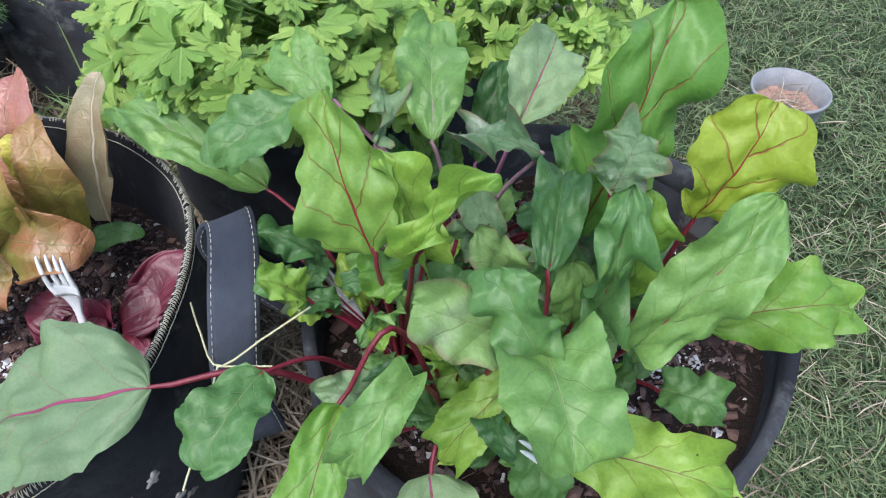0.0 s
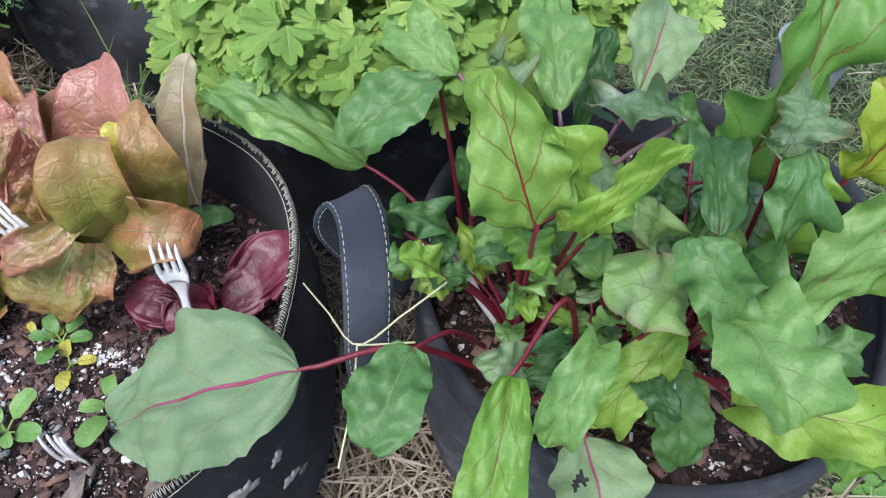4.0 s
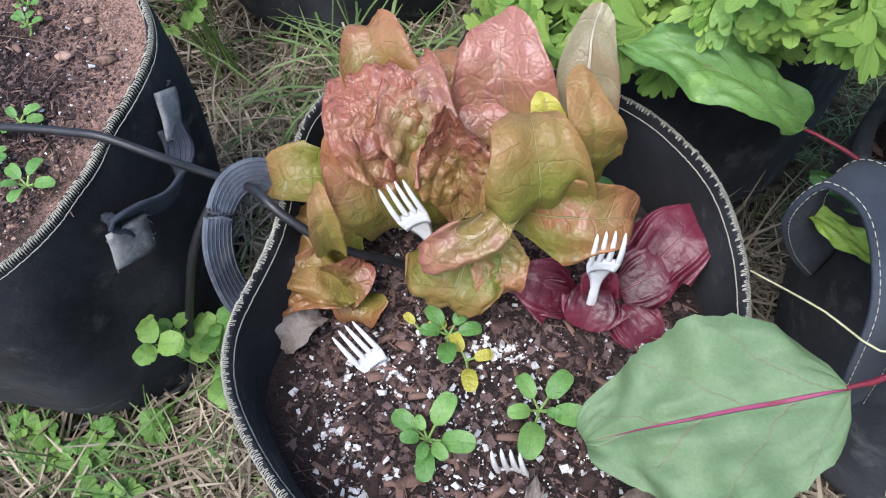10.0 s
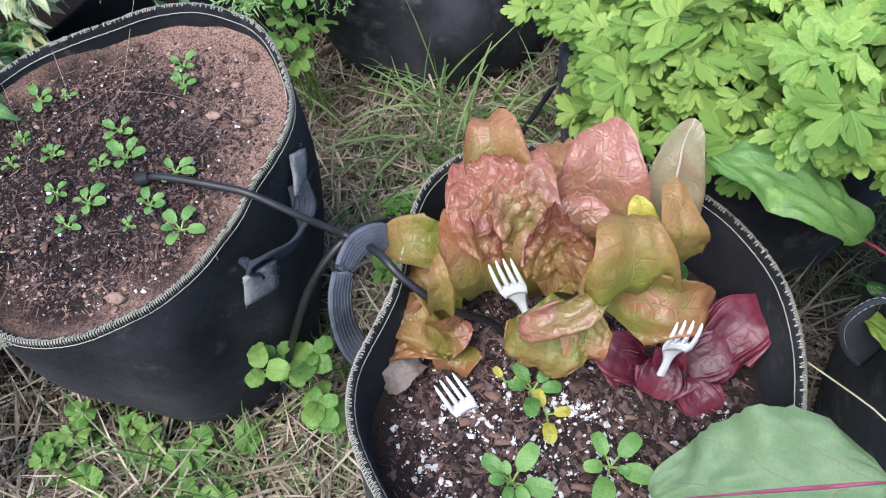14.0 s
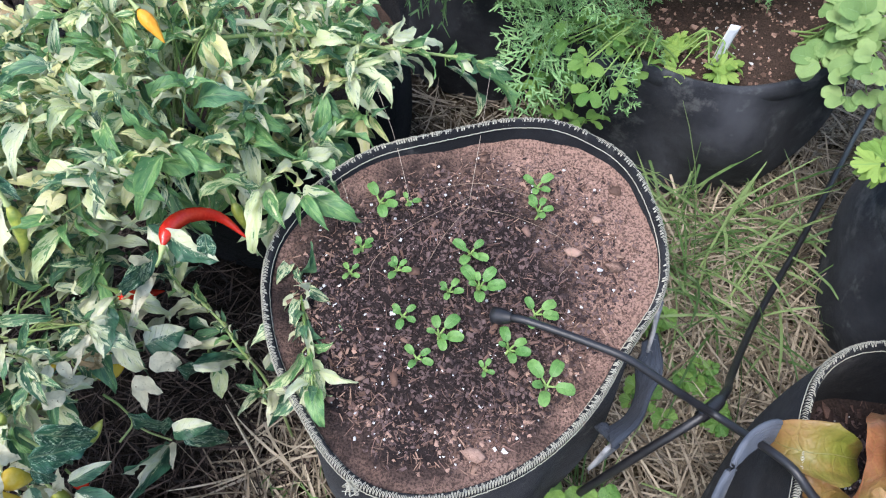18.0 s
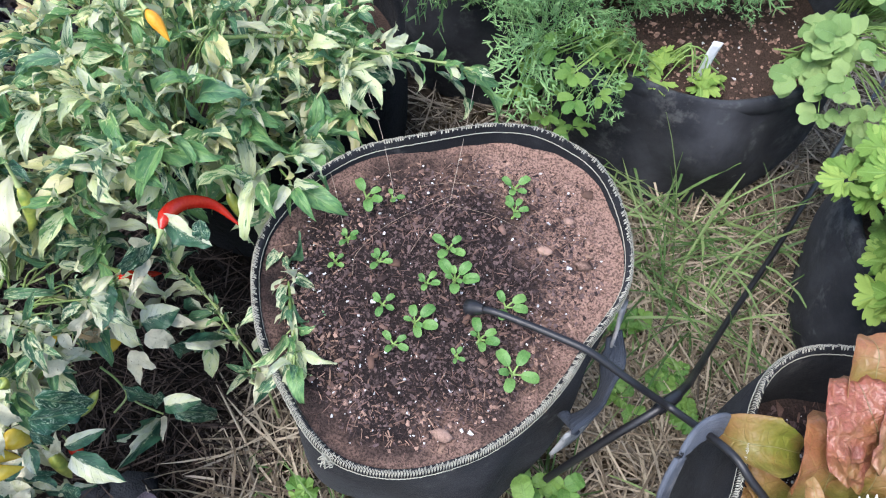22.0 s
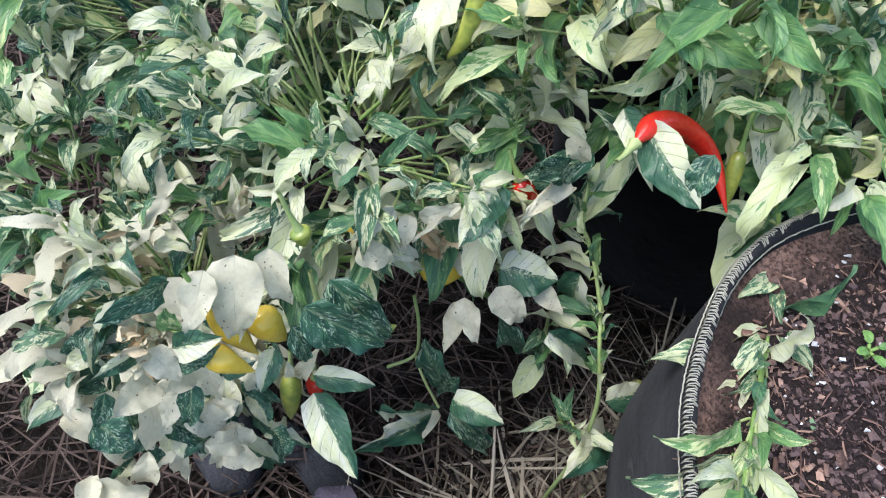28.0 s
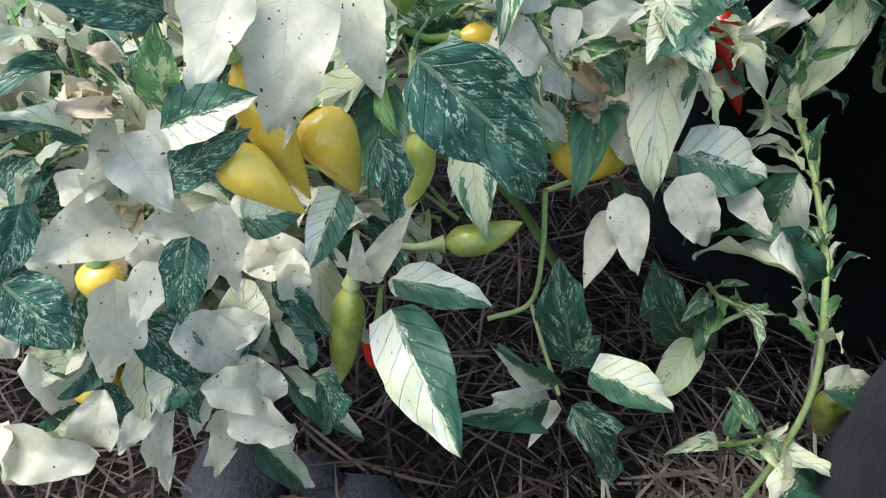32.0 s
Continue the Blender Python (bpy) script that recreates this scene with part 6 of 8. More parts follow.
def sewn_patch(bag, pts, way, width, label, seed):
    """A square of worn cloth sewn to the side, with frayed ends."""
    rng = np.random.default_rng(seed)
    p = part("handle_patch", strap(pts, (way, way), width, 0.0035, 8), frayed, bag, label)
    P, w = spline(pts, 30), np.array(way) / np.linalg.norm(way)
    ends = []
    for _ in range(22):
        a = P[rng.integers(0, 30)] + w * rng.choice([-0.5, 0.5]) * width + rng.normal(0, 0.0008, 3)
        ends.append(tube(spline([a, a + rng.normal(0, 0.0015, 3) + (0.001, -0.001, 0), a + rng.normal(0, 0.0025, 3) + (0.0015, -0.0015, -0.001)], 5), 0.0002, 4))
    part("frayed_threads", join(*ends), frayed, p)


sewn_patch(sed_bag, [(-0.760, 0.474, 0.332), (-0.763, 0.471, 0.312), (-0.768, 0.466, 0.288)], (0.62, 0.75, 0), 0.040, "frayed square of pale grey webbing sewn to the side", 4)
sewn_patch(sed_bag, [(-0.740, 0.608, 0.368), (-0.739, 0.597, 0.350), (-0.740, 0.583, 0.328)], (0.1, 0.9, 0.4), 0.030, "frayed square of pale grey webbing sewn below the rim", 5)
handle(pea_bag, [(-0.856, 1.135, 0.255), (-0.850, 1.105, 0.270), (-0.832, 1.080, 0.280), (-0.808, 1.068, 0.268), (-0.796, 1.075, 0.235), (-0.790, 1.085, 0.205)], ((0.2, 0.4, 0.9), (0.9, 0.3, 0.2)), 0.026, "dark webbing loop on the side", ())

# ---- watering tubes ----
drip = thing("drip_tube", (-0.676, 0.521, 0.335), "thin black drip tube running from bag to bag", "hose")
P = spline([(-0.893, 0.549, 0.380), (-0.876, 0.546, 0.389), (-0.845, 0.541, 0.392), (-0.800, 0.534, 0.392), (-0.768, 0.528, 0.390), (-0.728, 0.521, 0.372), (-0.690, 0.521, 0.345), (-0.665, 0.515, 0.338), (-0.625, 0.470, 0.378), (-0.600, 0.448, 0.372), (-0.560, 0.438, 0.338), (-0.515, 0.450, 0.292), (-0.50, 0.452, 0.258)], 90)
part("tube", tube(P, 0.0041, 8), tube_black, drip)
e = np.array([-0.895, 0.550, 0.379])
part("dripper", tube([e + (-0.008, 0.002, -0.004), e + (-0.006, 0.001, -0.002), e, e + (0.006, -0.002, 0.005), e + (0.012, -0.003, 0.008)], (0.004, 0.009, 0.009, 0.007, 0.005), 10), tube_black, drip, "black dripper cap at the end of the tube")
supply = thing("supply_tube", (-0.55, 0.79, 0.1), "black supply tube lying across the straw", "hose")
P = spline([(-0.12, 1.75, 0.03), (-0.30, 1.36, 0.05), (-0.385, 1.165, 0.085), (-0.46, 0.98, 0.09), (-0.545, 0.79, 0.115), (-0.615, 0.635, 0.22), (-0.650, 0.565, 0.300), (-0.680, 0.522, 0.322), (-0.722, 0.492, 0.270), (-0.768, 0.470, 0.150), (-0.800, 0.455, 0.045), (-0.84, 0.440, 0.012), (-0.95, 0.40, 0.010)], 110)
part("tube", tube(P, 0.0048, 8), tube_black, supply)
part("connector", tube([P[58], P[61], P[64]], (0.0066, 0.0072, 0.0066), 10), tube_black, supply, "black joint where the tubes meet")

# ---- loose stems, twine, cup and tag ----
w = thing("dry_grass_stem", (-0.166, 0.309, 0.382), "thin pale dry grass stem caught on the handle", "stem")
for pts in ([(-0.225, 0.40, 0.345), (-0.195, 0.350, 0.372), (-0.166, 0.309, 0.384), (-0.13, 0.325, 0.402), (-0.095, 0.345, 0.418)], [(-0.166, 0.309, 0.384), (-0.168, 0.270, 0.372), (-0.178, 0.225, 0.345)], [(-0.166, 0.309, 0.384), (-0.145, 0.306, 0.390), (-0.120, 0.305, 0.394)]):
    part("stem", tube(spline(pts, 16), 0.0009, 5), string_pale, w)
for name, pts in (("twine", [(-0.963, 0.81, 0.452), (-0.957, 0.735, 0.425), (-0.952, 0.657, 0.395)]), ("twine", [(-1.10, 0.78, 0.47), (-1.05, 0.715, 0.432), (-1.012, 0.650, 0.394)]), ("twine", [(-1.13, 0.70, 0.43), (-1.09, 0.655, 0.408), (-1.055, 0.60, 0.384)])):
    t = thing(name, pts[-1], "thin pale thread hanging from the leaves to the soil", "thread", "threads over the soil")
    part("strand", tube(spline(pts, 14), 0.0002, 4), spider_thread, t)
rng_t = np.random.default_rng(5)
for pts in ([(-0.952, 0.657), (-0.899, 0.656), (-0.847, 0.642), (-0.837, 0.622), (-0.846, 0.604)], [(-0.952, 0.657), (-0.968, 0.623), (-0.978, 0.59)], [(-0.952, 0.672), (-1.008, 0.618), (-1.032, 0.576), (-1.029, 0.551)], [(-0.88, 0.683), (-0.944, 0.686), (-0.997, 0.667)]):
    q = spline([(x, y, 0.368 + slope(y, 0.2) + rng_t.uniform(0, 0.004)) for x, y in pts], 20)
    t = thing("twine", q[0], "fine dry rootlet lying on the mix", "thread", "threads over the soil")
    part("strand", tube(q, 0.00028, 4), rootlet, t)

cup = thing("plastic_cup", (0.60, 1.13, 0), "grey plastic cup with dry stems inside, on the lawn", "cup")
th = np.linspace(0, 2 * math.pi, 40, endpoint=False)
prof = [(0.052, 0.0), (0.058, 0.03), (0.064, 0.075), (0.068, 0.102), (0.0705, 0.104), (0.0705, 0.110), (0.067, 0.110), (0.062, 0.075), (0.056, 0.028), (0.001, 0.024)]
V = np.array([[(0.60 + r * math.cos(a), 1.13 + r * math.sin(a), z) for a in th] for r, z in prof])
i, j = np.meshgrid(np.arange(len(prof) - 1), np.arange(40), indexing="ij")
part("body", (V.reshape(-1, 3), np.stack([i * 40 + j, i * 40 + (j + 1) % 40, (i + 1) * 40 + (j + 1) % 40, (i + 1) * 40 + j], -1).reshape(-1, 4), None), cup_grey, cup)
rows = [[(0.60 + 0.0615 * f * math.cos(a), 1.13 + 0.0615 * f * math.sin(a), 0.072 + 0.004 * math.sin(7 * a + 9 * f)) for a in th] for f in (1.0, 0.66, 0.33, 0.02)]
i, j = np.meshgrid(np.arange(3), np.arange(40), indexing="ij")
part("dry_litter", (np.array(rows).reshape(-1, 3), np.stack([i * 40 + j, i * 40 + (j + 1) % 40, (i + 1) * 40 + (j + 1) % 40, (i + 1) * 40 + j], -1).reshape(-1, 4), None), crumb_dry, cup, "brown dry litter in the cup")
rng_c = np.random.default_rng(3)
xy = rng_c.normal(0, 0.022, (60, 2)) + (0.60, 1.13)
part("dry_stems", strands(rng_c, xy, 0.078, 0.05, 0.0018, rng_c.uniform(0, 50, 60), 20.0), straw_pale, cup, "dry stems lying in the cup")

tag = thing("plant_tag", (-0.656, 1.15, 0.24), "pale plastic plant tag stuck upright in the mix", "plant tag")
part("strip", strap([(-0.656, 1.150, 0.23), (-0.655, 1.150, 0.285), (-0.650, 1.152, 0.325)], ((1, 0.2, 0), (1, 0.2, 0)), 0.016, 0.0012, 8), tag_white, tag)

tag = thing("plant_tag", (-1.485, 0.87, 0.30), "pale blue-white plant tag standing among the peppers", "plant tag")
part("strip", strap([(-1.485, 0.87, 0.30), (-1.470, 0.855, 0.39), (-1.455, 0.84, 0.425)], ((1, 0.5, 0), (1, 0.5, 0)), 0.034, 0.0015, 8), tag_white, tag)


# ---- withered leaves on the soil ----
def withered(place, tip, width, seed, label, curl=1.2):
    rng = np.random.default_rng(seed)
    size = np.linalg.norm(np.array(tip) - np.array(place))
    return whole("withered_leaf", moved(blade(rng, width=width / size, p=0.5, q=0.45, curl=curl, fold=0.4, ruffle=0.1, lobe=0.15, pucker=0.04, n=18, m=11), aim(place, tip, (0, -0.2, 1))), dead_leaf, label, "dead leaf", group="dead leaves")


withered((-0.634, 0.405, 0.284), (-0.643, 0.345, 0.278), 0.026, 1, "grey withered leaf lying on the mix", 0.5)
withered((-0.585, 0.405, 0.276), (-0.615, 0.375, 0.272), 0.032, 2, "brown crumpled leaf lying on the mix")
withered((-0.400, 0.262, 0.270), (-0.414, 0.190, 0.280), 0.016, 3, "grey shrivelled leaf hanging down to the rim", 0.3)
withered((-0.300, 0.250, 0.280), (-0.345, 0.228, 0.284), 0.024, 4, "yellowish old leaf lying at the rim", 0.4)
withered((0.00, 0.262, 0.305), (0.035, 0.235, 0.300), 0.030, 5, "tan dead leaf under the beets")
withered((0.075, 0.275, 0.320), (0.055, 0.295, 0.335), 0.022, 6, "tan dead leaf under the beets")
for k, (x, y, s) in enumerate(((-0.892, 0.419, 0.020), (-0.837, 0.635, 0.016), (-0.793, 0.628, 0.018), (-0.818, 0.675, 0.014), (-0.805, 0.713, 0.016), (-0.953, 0.704, 0.015))):
    g = lump(np.random.default_rng(60 + k), 1, 0.3)
    whole("soil_clod", moved(g, np.array([[s * 0.55, 0, 0, x], [0, s * 0.4, 0, y], [0, 0, s * 0.2, 0.366 + slope(y, 0.2)], [0, 0, 0, 1.0]])), crumb_dry, "flat dry clod of potting mix", "soil clod", group="dry clods")


# ---- variegated peppers ----
FORMS = ((0.46, 0.55, 1.30, 0.5, 0.35, 0.4, 0.10, 0.5), (0.40, 0.60, 1.20, 0.3, 0.60, -0.5, -0.15, 0.9), (0.52, 0.50, 1.25, 0.9, 0.20, 0.3, 0.05, 0.4), (0.44, 0.50, 1.40, 0.6, 0.30, 0.9, 0.22, 1.1), (0.38, 0.65, 1.20, 1.2, 0.45, -0.4, -0.12, 0.2), (0.34, 0.70, 1.10, 0.4, 0.80, 0.1, 0.0, 0.8), (0.48, 0.50, 1.15, 0.2, 0.25, -0.8, 0.18, 1.3), (0.42, 0.60, 1.35, 1.0, 0.55, 0.6, -0.2, 0.0))


def trimmed(geo):
    """A curled leaf at its true length along the rib."""
    V, F, uv = geo
    rib = V.reshape(13, 7, 3)[:, 3]
    return V / max(1.0, np.linalg.norm(np.diff(rib, axis=0), axis=1).sum() / 1.06), F, uv


PEPPER = [make("pepper_leaf", *trimmed(blade(np.random.default_rng(510 + i), width=w, p=p, q=q, curl=c, fold=f, ruffle=0.06, waves=1.8, lobe=0.07, twist=tw, n=13, m=7, pucker=0.014, side=sd, tip_curl=tc))) for i, (w, p, q, c, f, tw, sd, tc) in enumerate(FORMS)]
SHAPES = []
for me in PEPPER:
    co = np.empty(len(me.vertices) * 3, np.float32)
    me.vertices.foreach_get("co", co)
    SHAPES.append((co.reshape(-1, 3).astype(float), *sheet(13, 7)))
PAINTED = {}


def painted(i, paint):
    """One of the leaf shapes in one of the paints."""
    key = (i, paint.name)
    if key not in PAINTED:
        me = PEPPER[i].copy()
        me.materials.append(paint)
        PAINTED[key] = me
    return PAINTED[key]


def whorl(rng, at, out, count, size, paints, store):
    """Leaves round a shoot's end that points to out; they droop a little."""
    at, out = np.array(at, float), np.array(out, float)
    out /= np.linalg.norm(out)
    a = np.cross(out, (0.3, 0.2, 1.0))
    a /= np.linalg.norm(a)
    b = np.cross(out, a)
    turn = rng.uniform(0, 6.28)
    for i in range(count):
        t = turn + i * 2.4 + rng.normal(0, 0.25)
        ring_ = i / max(count - 1, 1)
        spread = (1.15 - 0.75 * ring_) * rng.uniform(0.8, 1.15)
        d = out * math.cos(spread) + (a * math.cos(t) + b * math.sin(t)) * math.sin(spread)
        L = size * rng.uniform(0.55, 1.2) * (1.1 - 0.45 * ring_)
        base = at - out * (1 - ring_) * size * 0.45 + d * L * 0.18
        tip = base + d * L + np.array([0, 0, -0.55 * L * rng.uniform(0.0, 1.6)])
        n = out * 0.7 + np.array([0, -0.15, 0.55]) + rng.normal(0, 0.42, 3)
        store.append((rng.integers(0, 8), paints[rng.integers(0, len(paints))], aim(base, tip, n, rng.uniform(0.68, 1.0)), at - out * size * 0.3, base))


def pepper_plant(place, label, clumps, stems, seed, singles=260, thick=0.004):
    """clumps: (middle, radii, shoots, leaf size, paints, lowest z). stems: lines from the root upwards."""
    rng = np.random.default_rng(seed)
    plant = thing("pepper_plant", place, label, "pepper plant", "variegated pepper plants")
    store = []
    root = np.array(place, float)
    lines = []
    for mid, rad, shoots, size, paints, low in clumps:
        mid, rad = np.array(mid, float), np.array(rad, float)
        for k in range(shoots):
            while True:
                d = rng.normal(size=3)
                d /= np.linalg.norm(d)
                p = mid + d * rad * rng.uniform(0.55, 1.0)
                if p[2] > low and d[2] > -0.75 and np.linalg.norm(p - (-1.165, 0.51, 0.46)) > 0.085 and np.linalg.norm(p - (-1.16, 0.58, 0.37)) > 0.075:
                    break
            out = d / rad * rad.mean() * 0.8 + np.array([0, -0.2, 0.7])
            whorl(rng, p, out, rng.integers(6, 10), size, paints, store)
            q = mid + (p - mid) * 0.35 - (0, 0, rad[2] * 0.4)
            lines.append(tube(spline([q, (p + q) / 2 + rng.normal(0, 0.01, 3), p], 7), np.linspace(0.0014, 0.0008, 7), 5))
    for s in stems:
        part("stem", tube(spline(s, 18), np.linspace(thick, thick * 0.55, 18), 8), pepper_stem, plant)
    if lines:
        tagged(part("twig", join(*lines), pepper_stem, plant, "thin green twigs"), kind="stuff")
    eye_way = np.array([-1.0, 0.15, 0.75])
    order = sorted(range(len(store)), key=lambda k: np.linalg.norm(store[k][2][:3, 3] - eye_way))
    for k in order[:singles]:
        i, paint, M, root_, base = store[k]
        ob = new("leaf", painted(i, paint))
        ob.parent = plant
        ob.matrix_basis = Matrix.Translation(-plant.location) @ Matrix(M.tolist())
    rest = {}
    for k in order[singles:]:
        i, paint, M, root_, base = store[k]
        rest.setdefault(paint.name, [paint, []])[1].append((i, M))
    for paint, got in rest.values():
        geo = join(*[many(SHAPES[i], [M for j, M in got if j == i]) for i in range(8) if any(j == i for j, M in got)])
        tagged(part("foliage", geo, paint, plant, "dense variegated leaves"), kind="stuff")
    return plant


mixed, greenish, creamy = [pepper_mixed] * 4 + [pepper_green, pepper_deep] + [pepper_cream] * 2, [pepper_green] * 4 + [pepper_mixed] * 2 + [pepper_cream, pepper_gold], [pepper_cream] * 4 + [pepper_white] * 6 + [pepper_half] * 2 + [pepper_mixed] * 2 + [pepper_deep] * 3 + [pepper_tan]
deepish, yellowy = [pepper_deep] * 2 + [pepper_mixed] * 4 + [pepper_green] * 2 + [pepper_cream], [pepper_gold] * 6 + [pepper_mixed, pepper_tan]
pa = pepper_plant((-1.40, 0.86, 0.28), "tall variegated pepper plant with green and cream leaves", [((-1.29, 0.67, 0.44), (0.15, 0.19, 0.13), 106, 0.054, greenish, 0.37), ((-1.42, 0.60, 0.43), (0.12, 0.15, 0.10), 70, 0.053, mixed + [pepper_gold], 0.34), ((-1.56, 0.60, 0.42), (0.09, 0.09, 0.075), 24, 0.050, yellowy, 0.34), ((-1.53, 0.465, 0.495), (0.095, 0.065, 0.065), 30, 0.047, yellowy, 0.42), ((-1.36, 0.72, 0.49), (0.10, 0.08, 0.07), 23, 0.058, yellowy + [pepper_green] * 3, 0.42), ((-1.165, 0.665, 0.43), (0.07, 0.08, 0.06), 14, 0.060, greenish, 0.37), ((-1.165, 0.80, 0.425), (0.10, 0.10, 0.085), 32, 0.052, greenish, 0.33), ((-1.27, 0.87, 0.46), (0.15, 0.12, 0.08), 54, 0.054, greenish, 0.37)],
                  [[(-1.40, 0.86, 0.28), (-1.36, 0.80, 0.36), (-1.30, 0.72, 0.42), (-1.26, 0.66, 0.50)], [(-1.40, 0.86, 0.28), (-1.46, 0.76, 0.36), (-1.55, 0.62, 0.46)]], 1)
pb = pepper_plant((-1.36, 0.62, 0.0), "low variegated pepper plant with cream and white leaves", [((-1.375, 0.275, 0.305), (0.085, 0.085, 0.085), 46, 0.044, creamy, 0.17), ((-1.39, 0.43, 0.38), (0.14, 0.14, 0.085), 78, 0.047, mixed + [pepper_cream] * 2, 0.30), ((-1.33, 0.43, 0.26), (0.05, 0.10, 0.06), 8, 0.040, mixed, 0.17), ((-1.46, 0.25, 0.26), (0.09, 0.08, 0.08), 23, 0.053, mixed + [pepper_cream], 0.15)],
                  [[(-1.36, 0.62, 0.0), (-1.35, 0.52, 0.15), (-1.33, 0.42, 0.27), (-1.33, 0.30, 0.34)]], 2)
pepper_plant((-1.72, 0.62, 0.0), "dense dark-green flecked pepper plant", [((-1.64, 0.46, 0.34), (0.17, 0.19, 0.11), 83, 0.057, deepish, 0.24), ((-1.84, 0.43, 0.26), (0.15, 0.15, 0.08), 45, 0.060, deepish, 0.18), ((-1.56, 0.28, 0.26), (0.12, 0.09, 0.09), 30, 0.056, mixed, 0.16)],
                  [[(-1.72, 0.62, 0.0), (-1.70, 0.55, 0.18), (-1.66, 0.48, 0.36)], [(-1.72, 0.62, 0.0), (-1.80, 0.54, 0.15), (-1.85, 0.46, 0.28)]], 3, 160)


def shoot(plant, line, nodes, size, paints, seed, thick=0.0035):
    """A single branch with whorls of leaves at some fractions of its length."""
    rng = np.random.default_rng(seed)
    P = spline(line, 40)
    part("branch", tube(P, np.linspace(thick, thick * 0.6, 40) * 0.72, 7), pepper_stem, plant)
    store = []
    for f, count, s in nodes:
        k = min(int(f * 39), 38)
        d = P[k + 1] - P[k]
        whorl(rng, P[k], d / np.linalg.norm(d) + np.array([0, -0.3, 0.45]), count, size * s, paints, store)
    for i, paint, M, root_, base in store:
        leaf = new("leaf", painted(i, paint))
        leaf.parent = plant
        leaf.matrix_basis = Matrix.Translation(-plant.location) @ Matrix(M.tolist())
        part("stalk", tube([root_, (root_ + base) / 2 + (0, 0, 0.002), base], (0.0012, 0.0009, 0.0008), 5), pepper_stem, plant)


pale_mix = [pepper_mixed] * 3 + [pepper_cream, pepper_green]
shoot(pb, [(-1.150, 0.500, 0.0), (-1.143, 0.492, 0.13), (-1.148, 0.492, 0.225), (-1.172, 0.500, 0.278), (-1.190, 0.513, 0.294), (-1.215, 0.523, 0.317), (-1.235, 0.526, 0.336), (-1.250, 0.539, 0.364)], [(0.40, 5, 0.9), (0.52, 7, 1.0), (0.60, 5, 0.9), (0.70, 5, 0.9), (0.80, 5, 0.9), (0.90, 5, 0.8), (1.0, 6, 0.8)], 0.040, [pepper_green, pepper_halved, pepper_half] + pale_mix, 11, 0.0028)
shoot(pa, [(-1.235, 0.73, 0.37), (-1.190, 0.680, 0.356), (-1.148, 0.619, 0.366), (-1.111, 0.560, 0.368), (-1.079, 0.498, 0.370), (-1.045, 0.430, 0.378)], [(0.22, 5, 0.9), (0.36, 6, 1.0), (0.48, 6, 1.0), (0.60, 8, 1.0), (0.70, 5, 0.9), (0.80, 9, 1.0), (0.92, 6, 0.9), (1.0, 8, 0.9)], 0.058, pale_mix + [pepper_mixed, pepper_green], 12, 0.0026)
shoot(pa, [(-1.27, 0.72, 0.50), (-1.18, 0.775, 0.485), (-1.09, 0.815, 0.455), (-1.02, 0.85, 0.430), (-0.97, 0.855, 0.425)], [(0.35, 6, 1.0), (0.6, 7, 1.0), (0.82, 6, 1.0), (1.0, 6, 1.15)], 0.052, [pepper_green] * 2 + [pepper_mixed] * 2, 13)
shoot(pb, [(-1.29, 0.43, 0.28), (-1.27, 0.46, 0.30), (-1.25, 0.475, 0.300)], [(0.5, 5, 0.8), (1.0, 7, 0.8)], 0.040, [pepper_mixed, pepper_white, pepper_cream], 15, 0.0022)
shoot(pb, [(-1.19, 0.53, 0.10), (-1.17, 0.50, 0.15), (-1.15, 0.48, 0.20)], [(0.6, 4, 0.9), (1.0, 6, 0.9)], 0.044, pale_mix, 17, 0.0025)
shoot(pb, [(-1.23, 0.52, 0.22), (-1.215, 0.50, 0.235), (-1.20, 0.50, 0.24)], [(0.4, 4, 0.9), (1.0, 5, 0.9)], 0.040, [pepper_mixed, pepper_green], 18, 0.002)


def single(plant, base, tip, wide, paint, seed, normal, **shape):
    rng = np.random.default_rng(seed)
    kw = dict(p=0.62, q=0.95, curl=0.4, fold=0.15, ruffle=0.03, waves=2.0, lobe=0.04, n=22, m=13)
    kw.update(shape)
    size = np.linalg.norm(np.array(tip) - np.array(base))
    return part("leaf", moved(blade(rng, width=wide / size, **kw), aim(base, tip, normal)), paint, plant)


single(pb, (-1.285, 0.276, 0.415), (-1.270, 0.255, 0.388), 0.0186, pepper_white, 700, (0.66, -0.58, 0.56), p=0.4, q=1.05, ruffle=0.05, fold=0.17, curl=0.12)
single(pb, (-1.285, 0.293, 0.415), (-1.266, 0.278, 0.369), 0.0292, pepper_white, 701, (0.81, -0.49, 0.47), p=0.4, q=1.05, ruffle=0.05, fold=0.11, curl=0.55)
single(pb, (-1.282, 0.310, 0.412), (-1.265, 0.312, 0.377), 0.0180, pepper_white, 702, (0.81, -0.74, 0.40), p=0.4, q=1.05, ruffle=0.05, fold=0.34, curl=0.50)
single(pb, (-1.245, 0.309, 0.403), (-1.218, 0.341, 0.371), 0.0315, pepper_deep, 703, (0.23, -0.60, 0.43), p=0.46, q=0.95, ruffle=0.05, fold=0.27, curl=0.13)
single(pb, (-1.255, 0.330, 0.398), (-1.235, 0.358, 0.340), 0.0246, pepper_deep, 704, (0.44, -0.47, 0.68), p=0.46, q=0.95, ruffle=0.05, fold=0.12, curl=0.41)
single(pb, (-1.285, 0.252, 0.381), (-1.280, 0.252, 0.408), 0.0136, pepper_green, 705, (1.03, -0.58, 0.58), p=0.46, q=0.95, ruffle=0.05, fold=0.32, curl=0.11)
